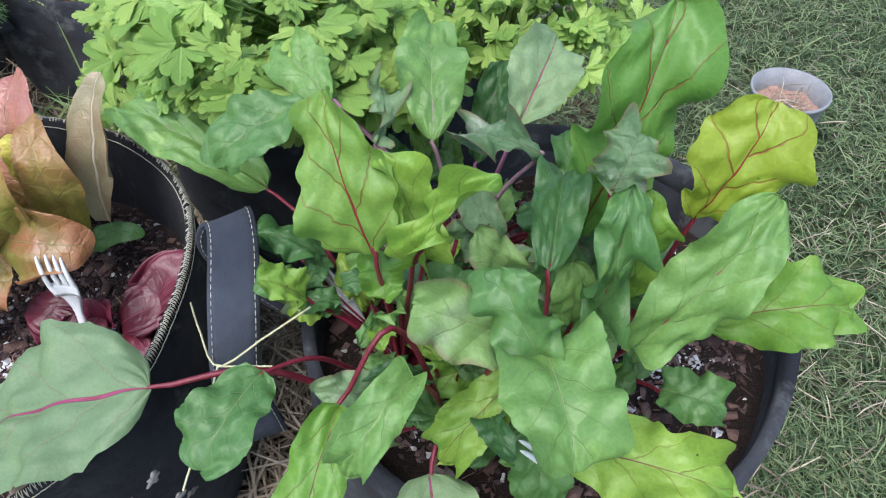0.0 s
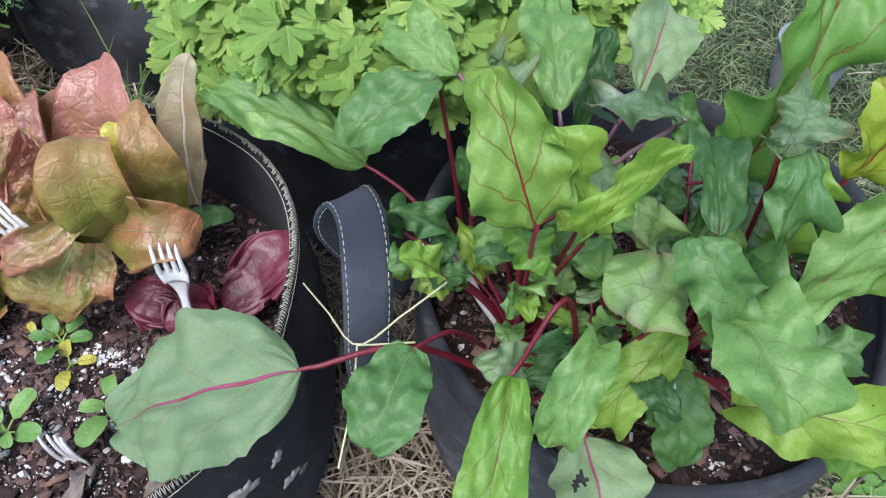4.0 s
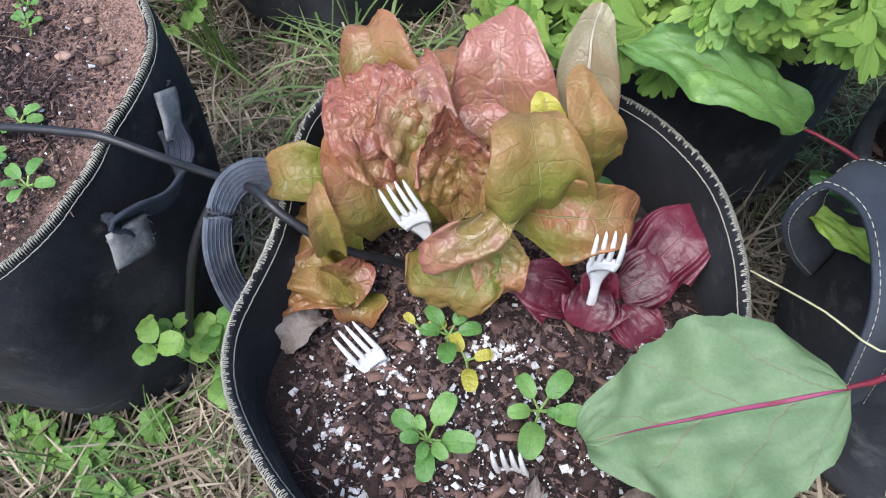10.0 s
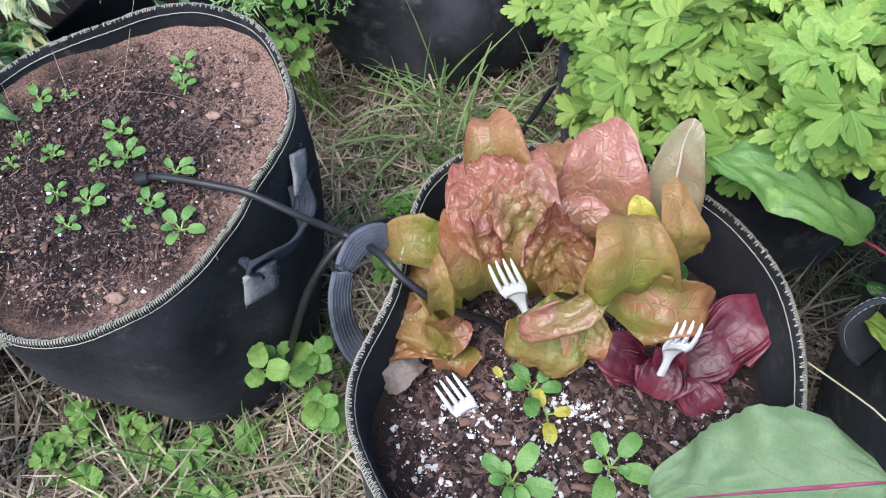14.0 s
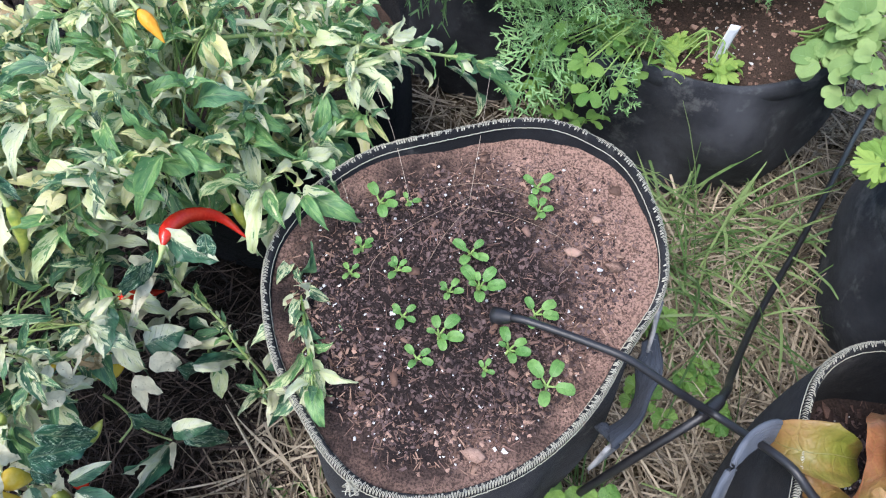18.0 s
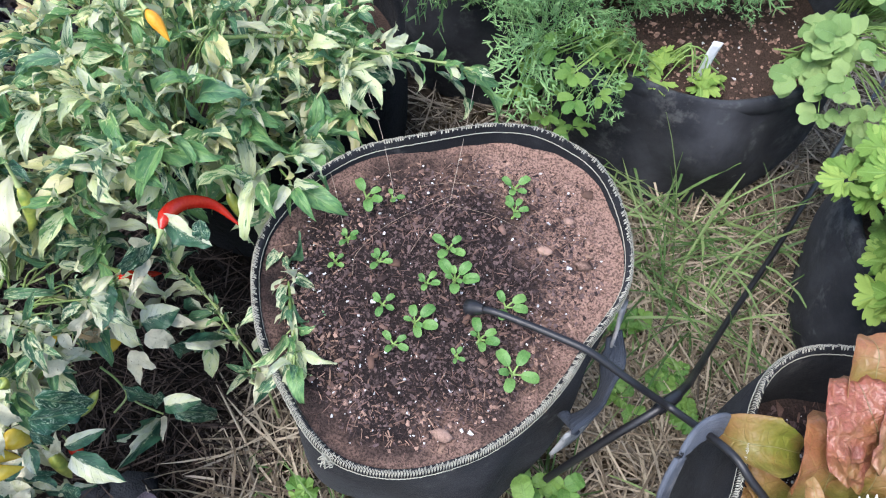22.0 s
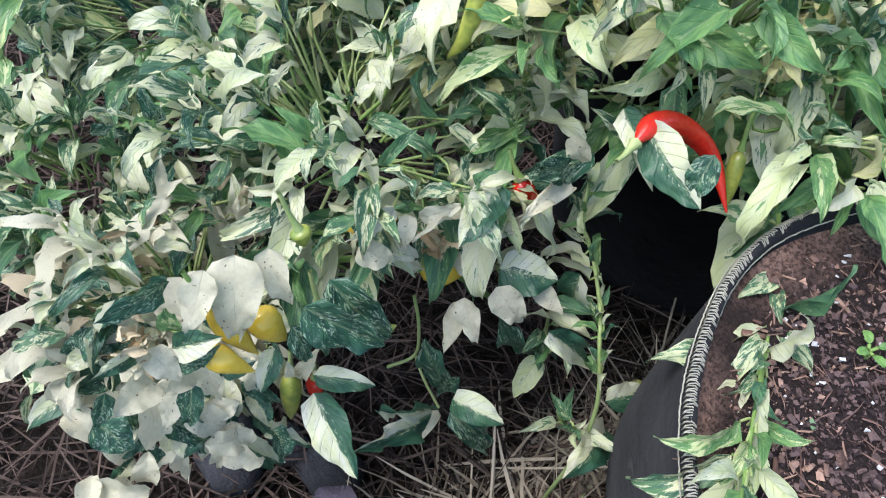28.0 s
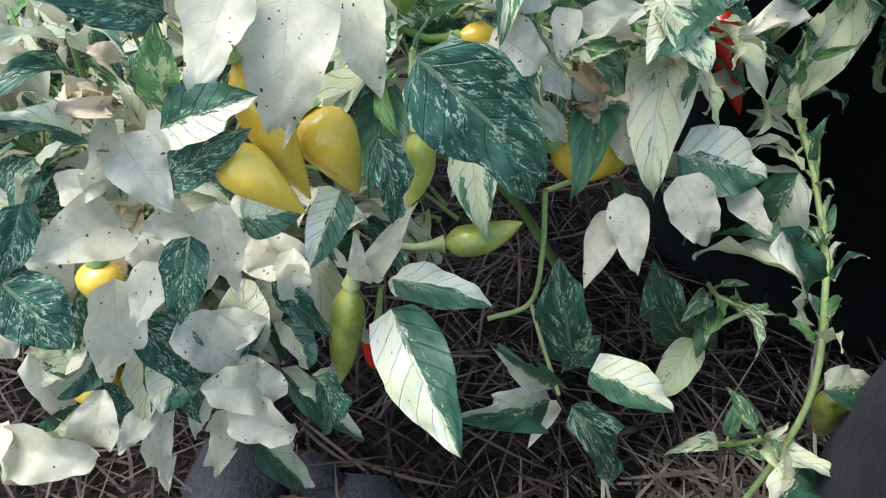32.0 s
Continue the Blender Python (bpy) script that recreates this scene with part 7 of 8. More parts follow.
single(pb, (-1.275, 0.247, 0.380), (-1.258, 0.269, 0.394), 0.0171, pepper_half, 706, (0.51, -0.25, 0.69), p=0.46, q=0.95, ruffle=0.05, fold=0.21, curl=0.19)
single(pb, (-1.275, 0.246, 0.363), (-1.262, 0.268, 0.382), 0.0123, pepper_deep, 707, (0.68, -0.48, 0.44), p=0.46, q=0.95, ruffle=0.05, fold=0.14, curl=0.41)
single(pb, (-1.290, 0.230, 0.356), (-1.280, 0.236, 0.392), 0.0117, pepper_white, 708, (1.08, 0.03, 0.27), p=0.4, q=1.05, ruffle=0.05, fold=0.18, curl=0.46)
single(pb, (-1.285, 0.238, 0.375), (-1.270, 0.245, 0.355), 0.0169, pepper_white, 709, (0.79, -0.15, 0.31), p=0.4, q=1.05, ruffle=0.05, fold=0.10, curl=0.52)
single(pb, (-1.285, 0.233, 0.346), (-1.275, 0.206, 0.349), 0.0223, pepper_white, 710, (0.97, -0.32, 0.96), p=0.4, q=1.05, ruffle=0.05, fold=0.34, curl=0.28)
single(pb, (-1.285, 0.229, 0.377), (-1.270, 0.209, 0.397), 0.0103, pepper_half, 711, (0.66, 0.25, 0.81), p=0.46, q=0.95, ruffle=0.05, fold=0.29, curl=0.40)
single(pb, (-1.280, 0.210, 0.365), (-1.275, 0.198, 0.345), 0.0119, pepper_deep, 712, (0.96, 0.19, 0.65), p=0.46, q=0.95, ruffle=0.05, fold=0.26, curl=0.15)
single(pb, (-1.285, 0.198, 0.336), (-1.268, 0.208, 0.318), 0.0218, pepper_deep, 713, (0.62, 0.05, 0.85), p=0.46, q=0.95, ruffle=0.05, fold=0.30, curl=0.19)
single(pb, (-1.278, 0.253, 0.344), (-1.270, 0.232, 0.351), 0.0133, pepper_white, 714, (0.71, -0.11, 0.83), p=0.4, q=1.05, ruffle=0.05, fold=0.28, curl=0.38)
single(pb, (-1.280, 0.261, 0.346), (-1.268, 0.260, 0.315), 0.0181, pepper_white, 715, (0.41, -0.49, 0.55), p=0.4, q=1.05, ruffle=0.05, fold=0.30, curl=0.17)
single(pb, (-1.280, 0.241, 0.328), (-1.272, 0.227, 0.312), 0.0148, pepper_white, 716, (0.48, -0.37, 0.96), p=0.4, q=1.05, ruffle=0.05, fold=0.24, curl=0.32)
single(pb, (-1.272, 0.249, 0.343), (-1.264, 0.239, 0.315), 0.0149, pepper_deep, 717, (0.82, -0.43, 0.79), p=0.46, q=0.95, ruffle=0.05, fold=0.10, curl=0.29)
single(pb, (-1.288, 0.227, 0.321), (-1.282, 0.214, 0.281), 0.0204, pepper_white, 718, (0.66, 0.24, 0.77), p=0.4, q=1.05, ruffle=0.05, fold=0.18, curl=0.54)
single(pb, (-1.282, 0.242, 0.298), (-1.270, 0.265, 0.261), 0.0208, pepper_white, 719, (0.56, -0.25, 0.98), p=0.4, q=1.05, ruffle=0.05, fold=0.20, curl=0.13)
single(pb, (-1.285, 0.229, 0.304), (-1.275, 0.249, 0.262), 0.0193, pepper_deep, 720, (0.47, -0.23, 0.95), p=0.46, q=0.95, ruffle=0.05, fold=0.23, curl=0.22)
single(pb, (-1.290, 0.243, 0.267), (-1.285, 0.246, 0.228), 0.0201, pepper_deep, 721, (1.00, -0.02, 0.60), p=0.46, q=0.95, ruffle=0.05, fold=0.32, curl=0.23)
single(pb, (-1.300, 0.196, 0.289), (-1.292, 0.200, 0.249), 0.0148, pepper_white, 722, (0.44, 0.22, 0.92), p=0.4, q=1.05, ruffle=0.05, fold=0.15, curl=0.25)
single(pb, (-1.305, 0.235, 0.236), (-1.315, 0.228, 0.144), 0.0137, pepper_white, 723, (0.34, -0.06, 1.21), p=0.4, q=1.05, ruffle=0.05, fold=0.21, curl=0.40)
single(pb, (-1.305, 0.233, 0.235), (-1.305, 0.210, 0.204), 0.0132, pepper_white, 724, (1.00, -0.31, 1.02), p=0.4, q=1.05, ruffle=0.05, fold=0.20, curl=0.37)
single(pb, (-1.300, 0.261, 0.206), (-1.305, 0.248, 0.148), 0.0177, pepper_white, 725, (0.30, -0.13, 1.09), p=0.4, q=1.05, ruffle=0.05, fold=0.27, curl=0.10)
single(pb, (-1.300, 0.265, 0.194), (-1.300, 0.297, 0.093), 0.0218, pepper_halved, 726, (0.63, -0.12, 1.20), p=0.46, q=0.95, ruffle=0.05, fold=0.15, curl=0.12)
single(pb, (-1.272, 0.266, 0.342), (-1.262, 0.284, 0.348), 0.0146, pepper_halved, 727, (1.10, -0.16, 0.83), p=0.46, q=0.95, ruffle=0.05, fold=0.19, curl=0.26)
single(pb, (-1.262, 0.296, 0.350), (-1.252, 0.279, 0.331), 0.0147, pepper_half, 728, (0.58, -0.18, 0.96), p=0.46, q=0.95, ruffle=0.05, fold=0.34, curl=0.27)
single(pb, (-1.258, 0.306, 0.370), (-1.250, 0.309, 0.339), 0.0152, pepper_deep, 729, (0.33, -0.01, 1.01), p=0.46, q=0.95, ruffle=0.05, fold=0.16, curl=0.49)
single(pb, (-1.262, 0.308, 0.302), (-1.252, 0.320, 0.343), 0.0111, pepper_white, 730, (0.60, -0.82, 0.74), p=0.4, q=1.05, ruffle=0.05, fold=0.18, curl=0.32)
single(pb, (-1.264, 0.307, 0.301), (-1.262, 0.302, 0.330), 0.0092, pepper_white, 731, (0.43, -0.43, 0.79), p=0.4, q=1.05, ruffle=0.05, fold=0.22, curl=0.47)
single(pb, (-1.258, 0.316, 0.302), (-1.232, 0.346, 0.295), 0.0167, pepper_halved, 732, (0.56, -0.22, 1.01), p=0.46, q=0.95, ruffle=0.05, fold=0.25, curl=0.43)
single(pb, (-1.250, 0.311, 0.296), (-1.195, 0.307, 0.272), 0.0277, pepper_half, 733, (0.47, -0.55, 0.82), p=0.46, q=0.95, ruffle=0.05, fold=0.25, curl=0.21)
single(pb, (-1.262, 0.319, 0.291), (-1.252, 0.331, 0.308), 0.0085, pepper_white, 734, (0.75, -0.64, 1.06), p=0.4, q=1.05, ruffle=0.05, fold=0.35, curl=0.44)
single(pb, (-1.280, 0.277, 0.301), (-1.268, 0.296, 0.270), 0.0109, pepper_deep, 735, (0.48, -0.37, 1.04), p=0.46, q=0.95, ruffle=0.05, fold=0.17, curl=0.12)
single(pb, (-1.282, 0.285, 0.305), (-1.275, 0.283, 0.280), 0.0140, pepper_white, 736, (0.61, 0.13, 1.36), p=0.4, q=1.05, ruffle=0.05, fold=0.14, curl=0.41)
single(pb, (-1.285, 0.280, 0.242), (-1.262, 0.310, 0.191), 0.0147, pepper_halved, 737, (1.09, -0.48, 0.85), p=0.46, q=0.95, ruffle=0.05, fold=0.23, curl=0.35)
single(pb, (-1.226, 0.397, 0.203), (-1.215, 0.317, 0.263), 0.0225, pepper_half, 738, (0.58, -0.38, 0.77), p=0.46, q=0.95, ruffle=0.05, fold=0.33, curl=0.19)
single(pb, (-1.226, 0.396, 0.213), (-1.220, 0.338, 0.288), 0.0143, pepper_halved, 739, (0.79, -0.51, 0.63), p=0.46, q=0.95, ruffle=0.05, fold=0.18, curl=0.14)
single(pb, (-1.230, 0.413, 0.218), (-1.245, 0.396, 0.287), 0.0308, pepper_deep, 740, (0.27, -1.04, 0.74), p=0.46, q=0.95, ruffle=0.05, fold=0.10, curl=0.13)
single(pb, (-1.215, 0.404, 0.234), (-1.178, 0.423, 0.232), 0.0241, pepper_halved, 741, (0.04, -0.45, 1.08), p=0.46, q=0.95, ruffle=0.05, fold=0.35, curl=0.50)
single(pb, (-1.222, 0.413, 0.190), (-1.200, 0.446, 0.112), 0.0260, pepper_deep, 742, (0.64, -0.15, 1.15), p=0.46, q=0.95, ruffle=0.05, fold=0.13, curl=0.48)
single(pb, (-1.226, 0.403, 0.198), (-1.215, 0.375, 0.191), 0.0096, pepper_white, 743, (0.28, -0.51, 0.77), p=0.4, q=1.05, ruffle=0.05, fold=0.26, curl=0.33)
single(pb, (-1.230, 0.410, 0.213), (-1.230, 0.404, 0.244), 0.0115, pepper_deep, 744, (0.96, -0.60, 1.18), p=0.46, q=0.95, ruffle=0.05, fold=0.22, curl=0.27)
single(pb, (-1.245, 0.428, 0.311), (-1.224, 0.428, 0.278), 0.0184, pepper_white, 745, (0.65, -1.16, 0.79), p=0.4, q=1.05, ruffle=0.05, fold=0.20, curl=0.27)
single(pb, (-1.250, 0.433, 0.296), (-1.235, 0.407, 0.270), 0.0166, pepper_white, 746, (0.16, -0.41, 0.74), p=0.4, q=1.05, ruffle=0.05, fold=0.16, curl=0.13)
single(pb, (-1.235, 0.447, 0.320), (-1.215, 0.461, 0.288), 0.0238, pepper_white, 747, (0.24, -0.58, 0.82), p=0.4, q=1.05, ruffle=0.05, fold=0.14, curl=0.51)
single(pb, (-1.225, 0.476, 0.311), (-1.200, 0.485, 0.296), 0.0159, pepper_white, 748, (0.29, -0.49, 0.78), p=0.4, q=1.05, ruffle=0.05, fold=0.30, curl=0.11)
single(pb, (-1.245, 0.458, 0.322), (-1.215, 0.488, 0.318), 0.0337, pepper_halved, 749, (0.08, -0.93, 0.81), p=0.46, q=0.95, ruffle=0.05, fold=0.17, curl=0.32)
single(pb, (-1.225, 0.528, 0.170), (-1.240, 0.467, 0.255), 0.0384, pepper_deep, 750, (-0.06, -0.66, 0.74), p=0.46, q=0.95, ruffle=0.05, fold=0.12, curl=0.34)
single(pb, (-1.215, 0.504, 0.196), (-1.210, 0.477, 0.158), 0.0220, pepper_green, 751, (0.31, -0.58, 1.09), p=0.46, q=0.95, ruffle=0.05, fold=0.28, curl=0.19)
single(pb, (-1.245, 0.505, 0.384), (-1.240, 0.457, 0.381), 0.0137, pepper_white, 752, (0.60, -0.91, 0.49), p=0.4, q=1.05, ruffle=0.05, fold=0.27, curl=0.45)
single(pb, (-1.275, 0.406, 0.381), (-1.265, 0.432, 0.387), 0.0132, pepper_white, 753, (0.69, -0.47, 0.36), p=0.4, q=1.05, ruffle=0.05, fold=0.19, curl=0.53)
single(pb, (-1.275, 0.398, 0.388), (-1.265, 0.389, 0.372), 0.0120, pepper_white, 754, (0.60, -0.52, 0.28), p=0.4, q=1.05, ruffle=0.05, fold=0.24, curl=0.46)
single(pb, (-1.272, 0.360, 0.388), (-1.260, 0.378, 0.374), 0.0190, pepper_white, 755, (0.60, -0.71, 0.63), p=0.4, q=1.05, ruffle=0.05, fold=0.22, curl=0.53)
single(pb, (-1.278, 0.416, 0.353), (-1.270, 0.434, 0.333), 0.0143, pepper_white, 756, (0.50, -0.75, 0.39), p=0.4, q=1.05, ruffle=0.05, fold=0.22, curl=0.50)
single(pb, (-1.278, 0.396, 0.348), (-1.270, 0.412, 0.327), 0.0128, pepper_white, 757, (0.57, -0.63, 0.15), p=0.4, q=1.05, ruffle=0.05, fold=0.30, curl=0.28)
single(pb, (-1.265, 0.433, 0.338), (-1.250, 0.447, 0.313), 0.0174, pepper_white, 758, (0.40, -0.70, 0.46), p=0.4, q=1.05, ruffle=0.05, fold=0.15, curl=0.40)
single(pb, (-1.255, 0.507, 0.339), (-1.250, 0.442, 0.357), 0.0126, pepper_white, 759, (0.24, -0.98, 0.62), p=0.4, q=1.05, ruffle=0.05, fold=0.12, curl=0.17)
single(pb, (-1.260, 0.459, 0.391), (-1.245, 0.414, 0.376), 0.0267, pepper_half, 760, (0.17, -0.54, 0.30), p=0.46, q=0.95, ruffle=0.05, fold=0.31, curl=0.10)
single(pb, (-1.285, 0.378, 0.318), (-1.280, 0.359, 0.310), 0.0127, pepper_white, 761, (0.43, -0.68, 0.86), p=0.4, q=1.05, ruffle=0.05, fold=0.30, curl=0.11)
single(pb, (-1.280, 0.391, 0.392), (-1.272, 0.351, 0.398), 0.0108, pepper_white, 762, (0.87, -0.18, 0.50), p=0.4, q=1.05, ruffle=0.05, fold=0.25, curl=0.19)
single(pb, (-1.300, 0.261, 0.400), (-1.280, 0.220, 0.422), 0.0150, pepper_deep, 763, (0.59, -0.31, 0.41), p=0.46, q=0.95, ruffle=0.05, fold=0.24, curl=0.23)
single(pb, (-1.270, 0.459, 0.355), (-1.262, 0.391, 0.381), 0.0145, pepper_white, 764, (-0.04, -1.02, 1.02), p=0.4, q=1.05, ruffle=0.05, fold=0.12, curl=0.46)
single(pb, (-1.272, 0.380, 0.374), (-1.266, 0.402, 0.353), 0.0131, pepper_white, 765, (0.68, -0.27, 0.74), p=0.4, q=1.05, ruffle=0.05, fold=0.17, curl=0.24)
single(pb, (-1.292, 0.210, 0.346), (-1.285, 0.215, 0.325), 0.0138, pepper_white, 766, (0.73, -0.19, 0.66), p=0.4, q=1.05, ruffle=0.05, fold=0.15, curl=0.21)
single(pb, (-1.292, 0.220, 0.357), (-1.286, 0.236, 0.360), 0.0112, pepper_white, 767, (0.72, 0.09, 0.46), p=0.4, q=1.05, ruffle=0.05, fold=0.27, curl=0.55)
single(pb, (-1.290, 0.234, 0.331), (-1.282, 0.247, 0.311), 0.0123, pepper_white, 768, (0.72, 0.13, 1.09), p=0.4, q=1.05, ruffle=0.05, fold=0.25, curl=0.14)
single(pb, (-1.300, 0.213, 0.289), (-1.295, 0.192, 0.276), 0.0162, pepper_white, 769, (0.36, -0.05, 0.81), p=0.4, q=1.05, ruffle=0.05, fold=0.28, curl=0.13)
single(pb, (-1.290, 0.259, 0.285), (-1.285, 0.273, 0.252), 0.0144, pepper_white, 770, (0.34, -0.57, 0.96), p=0.4, q=1.05, ruffle=0.05, fold=0.16, curl=0.13)

single(pa, (-1.219, 0.525, 0.442), (-1.162, 0.515, 0.426), 0.0283, pepper_halved, 790, (0.325, -0.860, 0.394), ruffle=0.05)
single(pa, (-1.174, 0.525, 0.454), (-1.171, 0.515, 0.426), 0.0175, pepper_deep, 791, (0.283, -0.878, 0.386), ruffle=0.05)
single(pa, (-1.239, 0.530, 0.436), (-1.204, 0.520, 0.427), 0.0186, pepper_half, 792, (0.391, -0.836, 0.384), ruffle=0.05)
# leaves of the shoot beside the bag
single(pb, (-1.250, 0.513, 0.373), (-1.237, 0.455, 0.382), 0.0150, pepper_white, 900, (0.507, -1.142, 0.685), p=0.46, q=0.95, ruffle=0.05, fold=0.31, curl=0.57)
single(pb, (-1.210, 0.504, 0.319), (-1.210, 0.530, 0.258), 0.0283, pepper_halved, 903, (0.094, -1.207, 0.997), p=0.46, q=0.95, ruffle=0.05, fold=0.10, curl=0.53)
single(pb, (-1.186, 0.447, 0.328), (-1.174, 0.493, 0.259), 0.0203, pepper_half, 905, (0.106, -0.311, 0.575), p=0.46, q=0.95, ruffle=0.05, fold=0.32, curl=0.31)
single(pb, (-1.141, 0.519, 0.162), (-1.127, 0.443, 0.204), 0.0322, pepper_half, 910, (0.334, -0.795, 1.002), p=0.46, q=0.95, ruffle=0.05, fold=0.13, curl=0.35)
single(pb, (-1.250, 0.505, 0.419), (-1.243, 0.518, 0.394), 0.0166, pepper_white, 912, (0.296, -1.148, 0.576), p=0.46, q=0.95, ruffle=0.05, fold=0.14, curl=0.59)
single(pb, (-1.250, 0.574, 0.373), (-1.248, 0.577, 0.344), 0.0226, pepper_white, 913, (0.292, -0.789, 0.734), p=0.46, q=0.95, ruffle=0.05, fold=0.33, curl=0.23)
single(pb, (-1.250, 0.504, 0.390), (-1.250, 0.472, 0.412), 0.0215, pepper_deep, 918, (0.316, -0.668, 0.567), p=0.46, q=0.95, ruffle=0.05, fold=0.29, curl=0.44)
single(pb, (-1.147, 0.498, 0.232), (-1.138, 0.544, 0.213), 0.0233, pepper_halved, 920, (0.023, -0.883, 0.672), p=0.46, q=0.95, ruffle=0.05, fold=0.21, curl=0.22)
single(pb, (-1.250, 0.534, 0.388), (-1.236, 0.462, 0.428), 0.0216, pepper_deep, 922, (0.048, -0.961, 0.196), p=0.46, q=0.95, ruffle=0.05, fold=0.27, curl=0.52)
single(pb, (-1.250, 0.610, 0.358), (-1.241, 0.661, 0.361), 0.0291, pepper_half, 923, (0.297, -0.657, 0.655), p=0.46, q=0.95, ruffle=0.05, fold=0.20, curl=0.47)
single(pb, (-1.250, 0.646, 0.356), (-1.244, 0.642, 0.323), 0.0257, pepper_deep, 924, (0.223, -0.338, 0.171), p=0.46, q=0.95, ruffle=0.05, fold=0.31, curl=0.22)
# shrivelled tan leaves at the old flower clusters
rng_w = np.random.default_rng(606)
for at_ in ((-1.276, 0.421, 0.345), (-1.290, 0.237, 0.380)):
    for k in range(7):
        b_ = np.array(at_) + rng_w.normal(0, 0.005, 3)
        single(pb, b_, b_ + rng_w.normal(0, 0.008, 3) + (0.004, -0.002, 0.004), rng_w.uniform(0.005, 0.010), pepper_tan, 860 + k, (0.66, -0.15, 0.73) + rng_w.normal(0, 0.5, 3), ruffle=0.12, curl=1.2, fold=0.8)
# cream leaves packed behind them
rng_w = np.random.default_rng(808)
face = np.array([0.66, -0.15, 0.73])
across_, upward = np.array([0.22, 0.97, 0.0]), np.array([-0.71, 0.16, 0.68])
for k in range(54):
    at_ = np.array([-1.298, 0.245, 0.300]) + across_ * rng_w.uniform(-0.066, 0.05) + upward * rng_w.uniform(-0.06, 0.055) - face * rng_w.uniform(0.0, 0.02)
    a = rng_w.uniform(0, 6.28)
    way = across_ * math.cos(a) + upward * math.sin(a) + face * 0.25
    size = rng_w.uniform(0.017, 0.030)
    single(pb, at_ - way * size * 0.5, at_ + way * size * 0.5, size * rng_w.uniform(0.55, 0.85), (pepper_white, pepper_white, pepper_half, pepper_white, pepper_cream, pepper_deep)[k % 6], 820 + k, face + rng_w.normal(0, 0.35, 3), p=0.45, q=0.75, ruffle=0.07, fold=rng_w.uniform(0.1, 0.5), curl=rng_w.uniform(0.2, 0.9))
part("branch", tube(spline([(-1.268, 0.403, 0.306), (-1.262, 0.405, 0.273), (-1.256, 0.399, 0.246), (-1.262, 0.378, 0.240)], 16), 0.0013, 7), pepper_stem, pb)
part("branch", tube(spline([(-1.256, 0.399, 0.246), (-1.242, 0.398, 0.231), (-1.226, 0.403, 0.203)], 12), 0.0011, 7), pepper_stem, pb)
part("branch", tube(spline([(-1.195, 0.516, 0.238), (-1.205, 0.503, 0.223), (-1.215, 0.502, 0.195)], 12), 0.0014, 7), pepper_stem, pb)


def fruit(plant, line, radii, paint, name, stalk=None, label=""):
    P = spline(line, 16)
    f = part(name, tube(P, np.interp(np.linspace(0, 1, 16), np.linspace(0, 1, len(radii)), radii), 12), paint, plant, label)
    d = P[0] - P[1]
    d /= np.linalg.norm(d)
    part("cap", tube([P[0] - d * 0.001, P[0] + d * 0.004, P[0] + d * 0.012, P[0] + d * 0.022 + (0, 0, 0.004)], (radii[1] * 0.6, radii[1] * 0.34, 0.0016, 0.0013), 8), pepper_stem, f)
    return f


long_r = (0.001, 0.0085, 0.0095, 0.009, 0.0075, 0.005, 0.0008)
short_r = (0.001, 0.011, 0.0135, 0.013, 0.0095, 0.006, 0.0008)
fruit(pa, [(-1.212, 0.508, 0.440), (-1.216, 0.530, 0.441), (-1.210, 0.556, 0.430), (-1.192, 0.574, 0.410), (-1.166, 0.572, 0.384)], tuple(r * 0.85 for r in long_r), red_skin, "red_pepper", label="glossy curved red pepper")
fruit(pb, [(-1.272, 0.261, 0.370), (-1.262, 0.267, 0.366), (-1.254, 0.279, 0.353)], tuple(r * 0.57 for r in short_r), yellow_skin, "yellow_pepper", label="long yellow pepper with faint green streaks")
fruit(pb, [(-1.280, 0.272, 0.394), (-1.272, 0.278, 0.372), (-1.266, 0.287, 0.347)], tuple(r * 0.56 for r in short_r), yellow_skin, "yellow_pepper", label="yellow pepper under the white leaves")
fruit(pb, [(-1.280, 0.294, 0.371), (-1.271, 0.298, 0.361), (-1.268, 0.306, 0.341)], tuple(r * 0.74 for r in short_r), yellow_skin, "yellow_pepper", label="blunt pale yellow pepper")
fruit(pb, [(-1.300, 0.225, 0.320), (-1.298, 0.224, 0.311), (-1.296, 0.222, 0.301)], tuple(r * 0.58 for r in short_r), yellow_skin, "yellow_pepper", label="yellow pepper among cream leaves")
fruit(pb, [(-1.345, 0.210, 0.221), (-1.343, 0.215, 0.209), (-1.340, 0.220, 0.194)], tuple(r * 0.94 for r in short_r), yellow_skin, "yellow_pepper", label="yellow pepper with a green tip among cream leaves")
fruit(pb, [(-1.280, 0.414, 0.322), (-1.272, 0.433, 0.313), (-1.266, 0.453, 0.304)], tuple(r * 1.04 for r in short_r), yellow_skin, "yellow_pepper", label="blocky pale yellow pepper")
fruit(pb, [(-1.300, 0.367, 0.371), (-1.295, 0.385, 0.370), (-1.290, 0.406, 0.367)], tuple(r * 0.64 for r in long_r), yellow_skin, "yellow_pepper", label="yellow pepper half hidden by leaves")
fruit(pb, [(-1.268, 0.329, 0.361), (-1.264, 0.329, 0.346), (-1.262, 0.324, 0.332)], tuple(r * 0.57 for r in long_r), green_skin, "green_pepper", label="green and yellow striped pepper")
fruit(pb, [(-1.270, 0.349, 0.296), (-1.262, 0.364, 0.299), (-1.256, 0.379, 0.306)], tuple(r * 0.76 for r in long_r), green_skin, "green_pepper", label="dark green striped pepper")
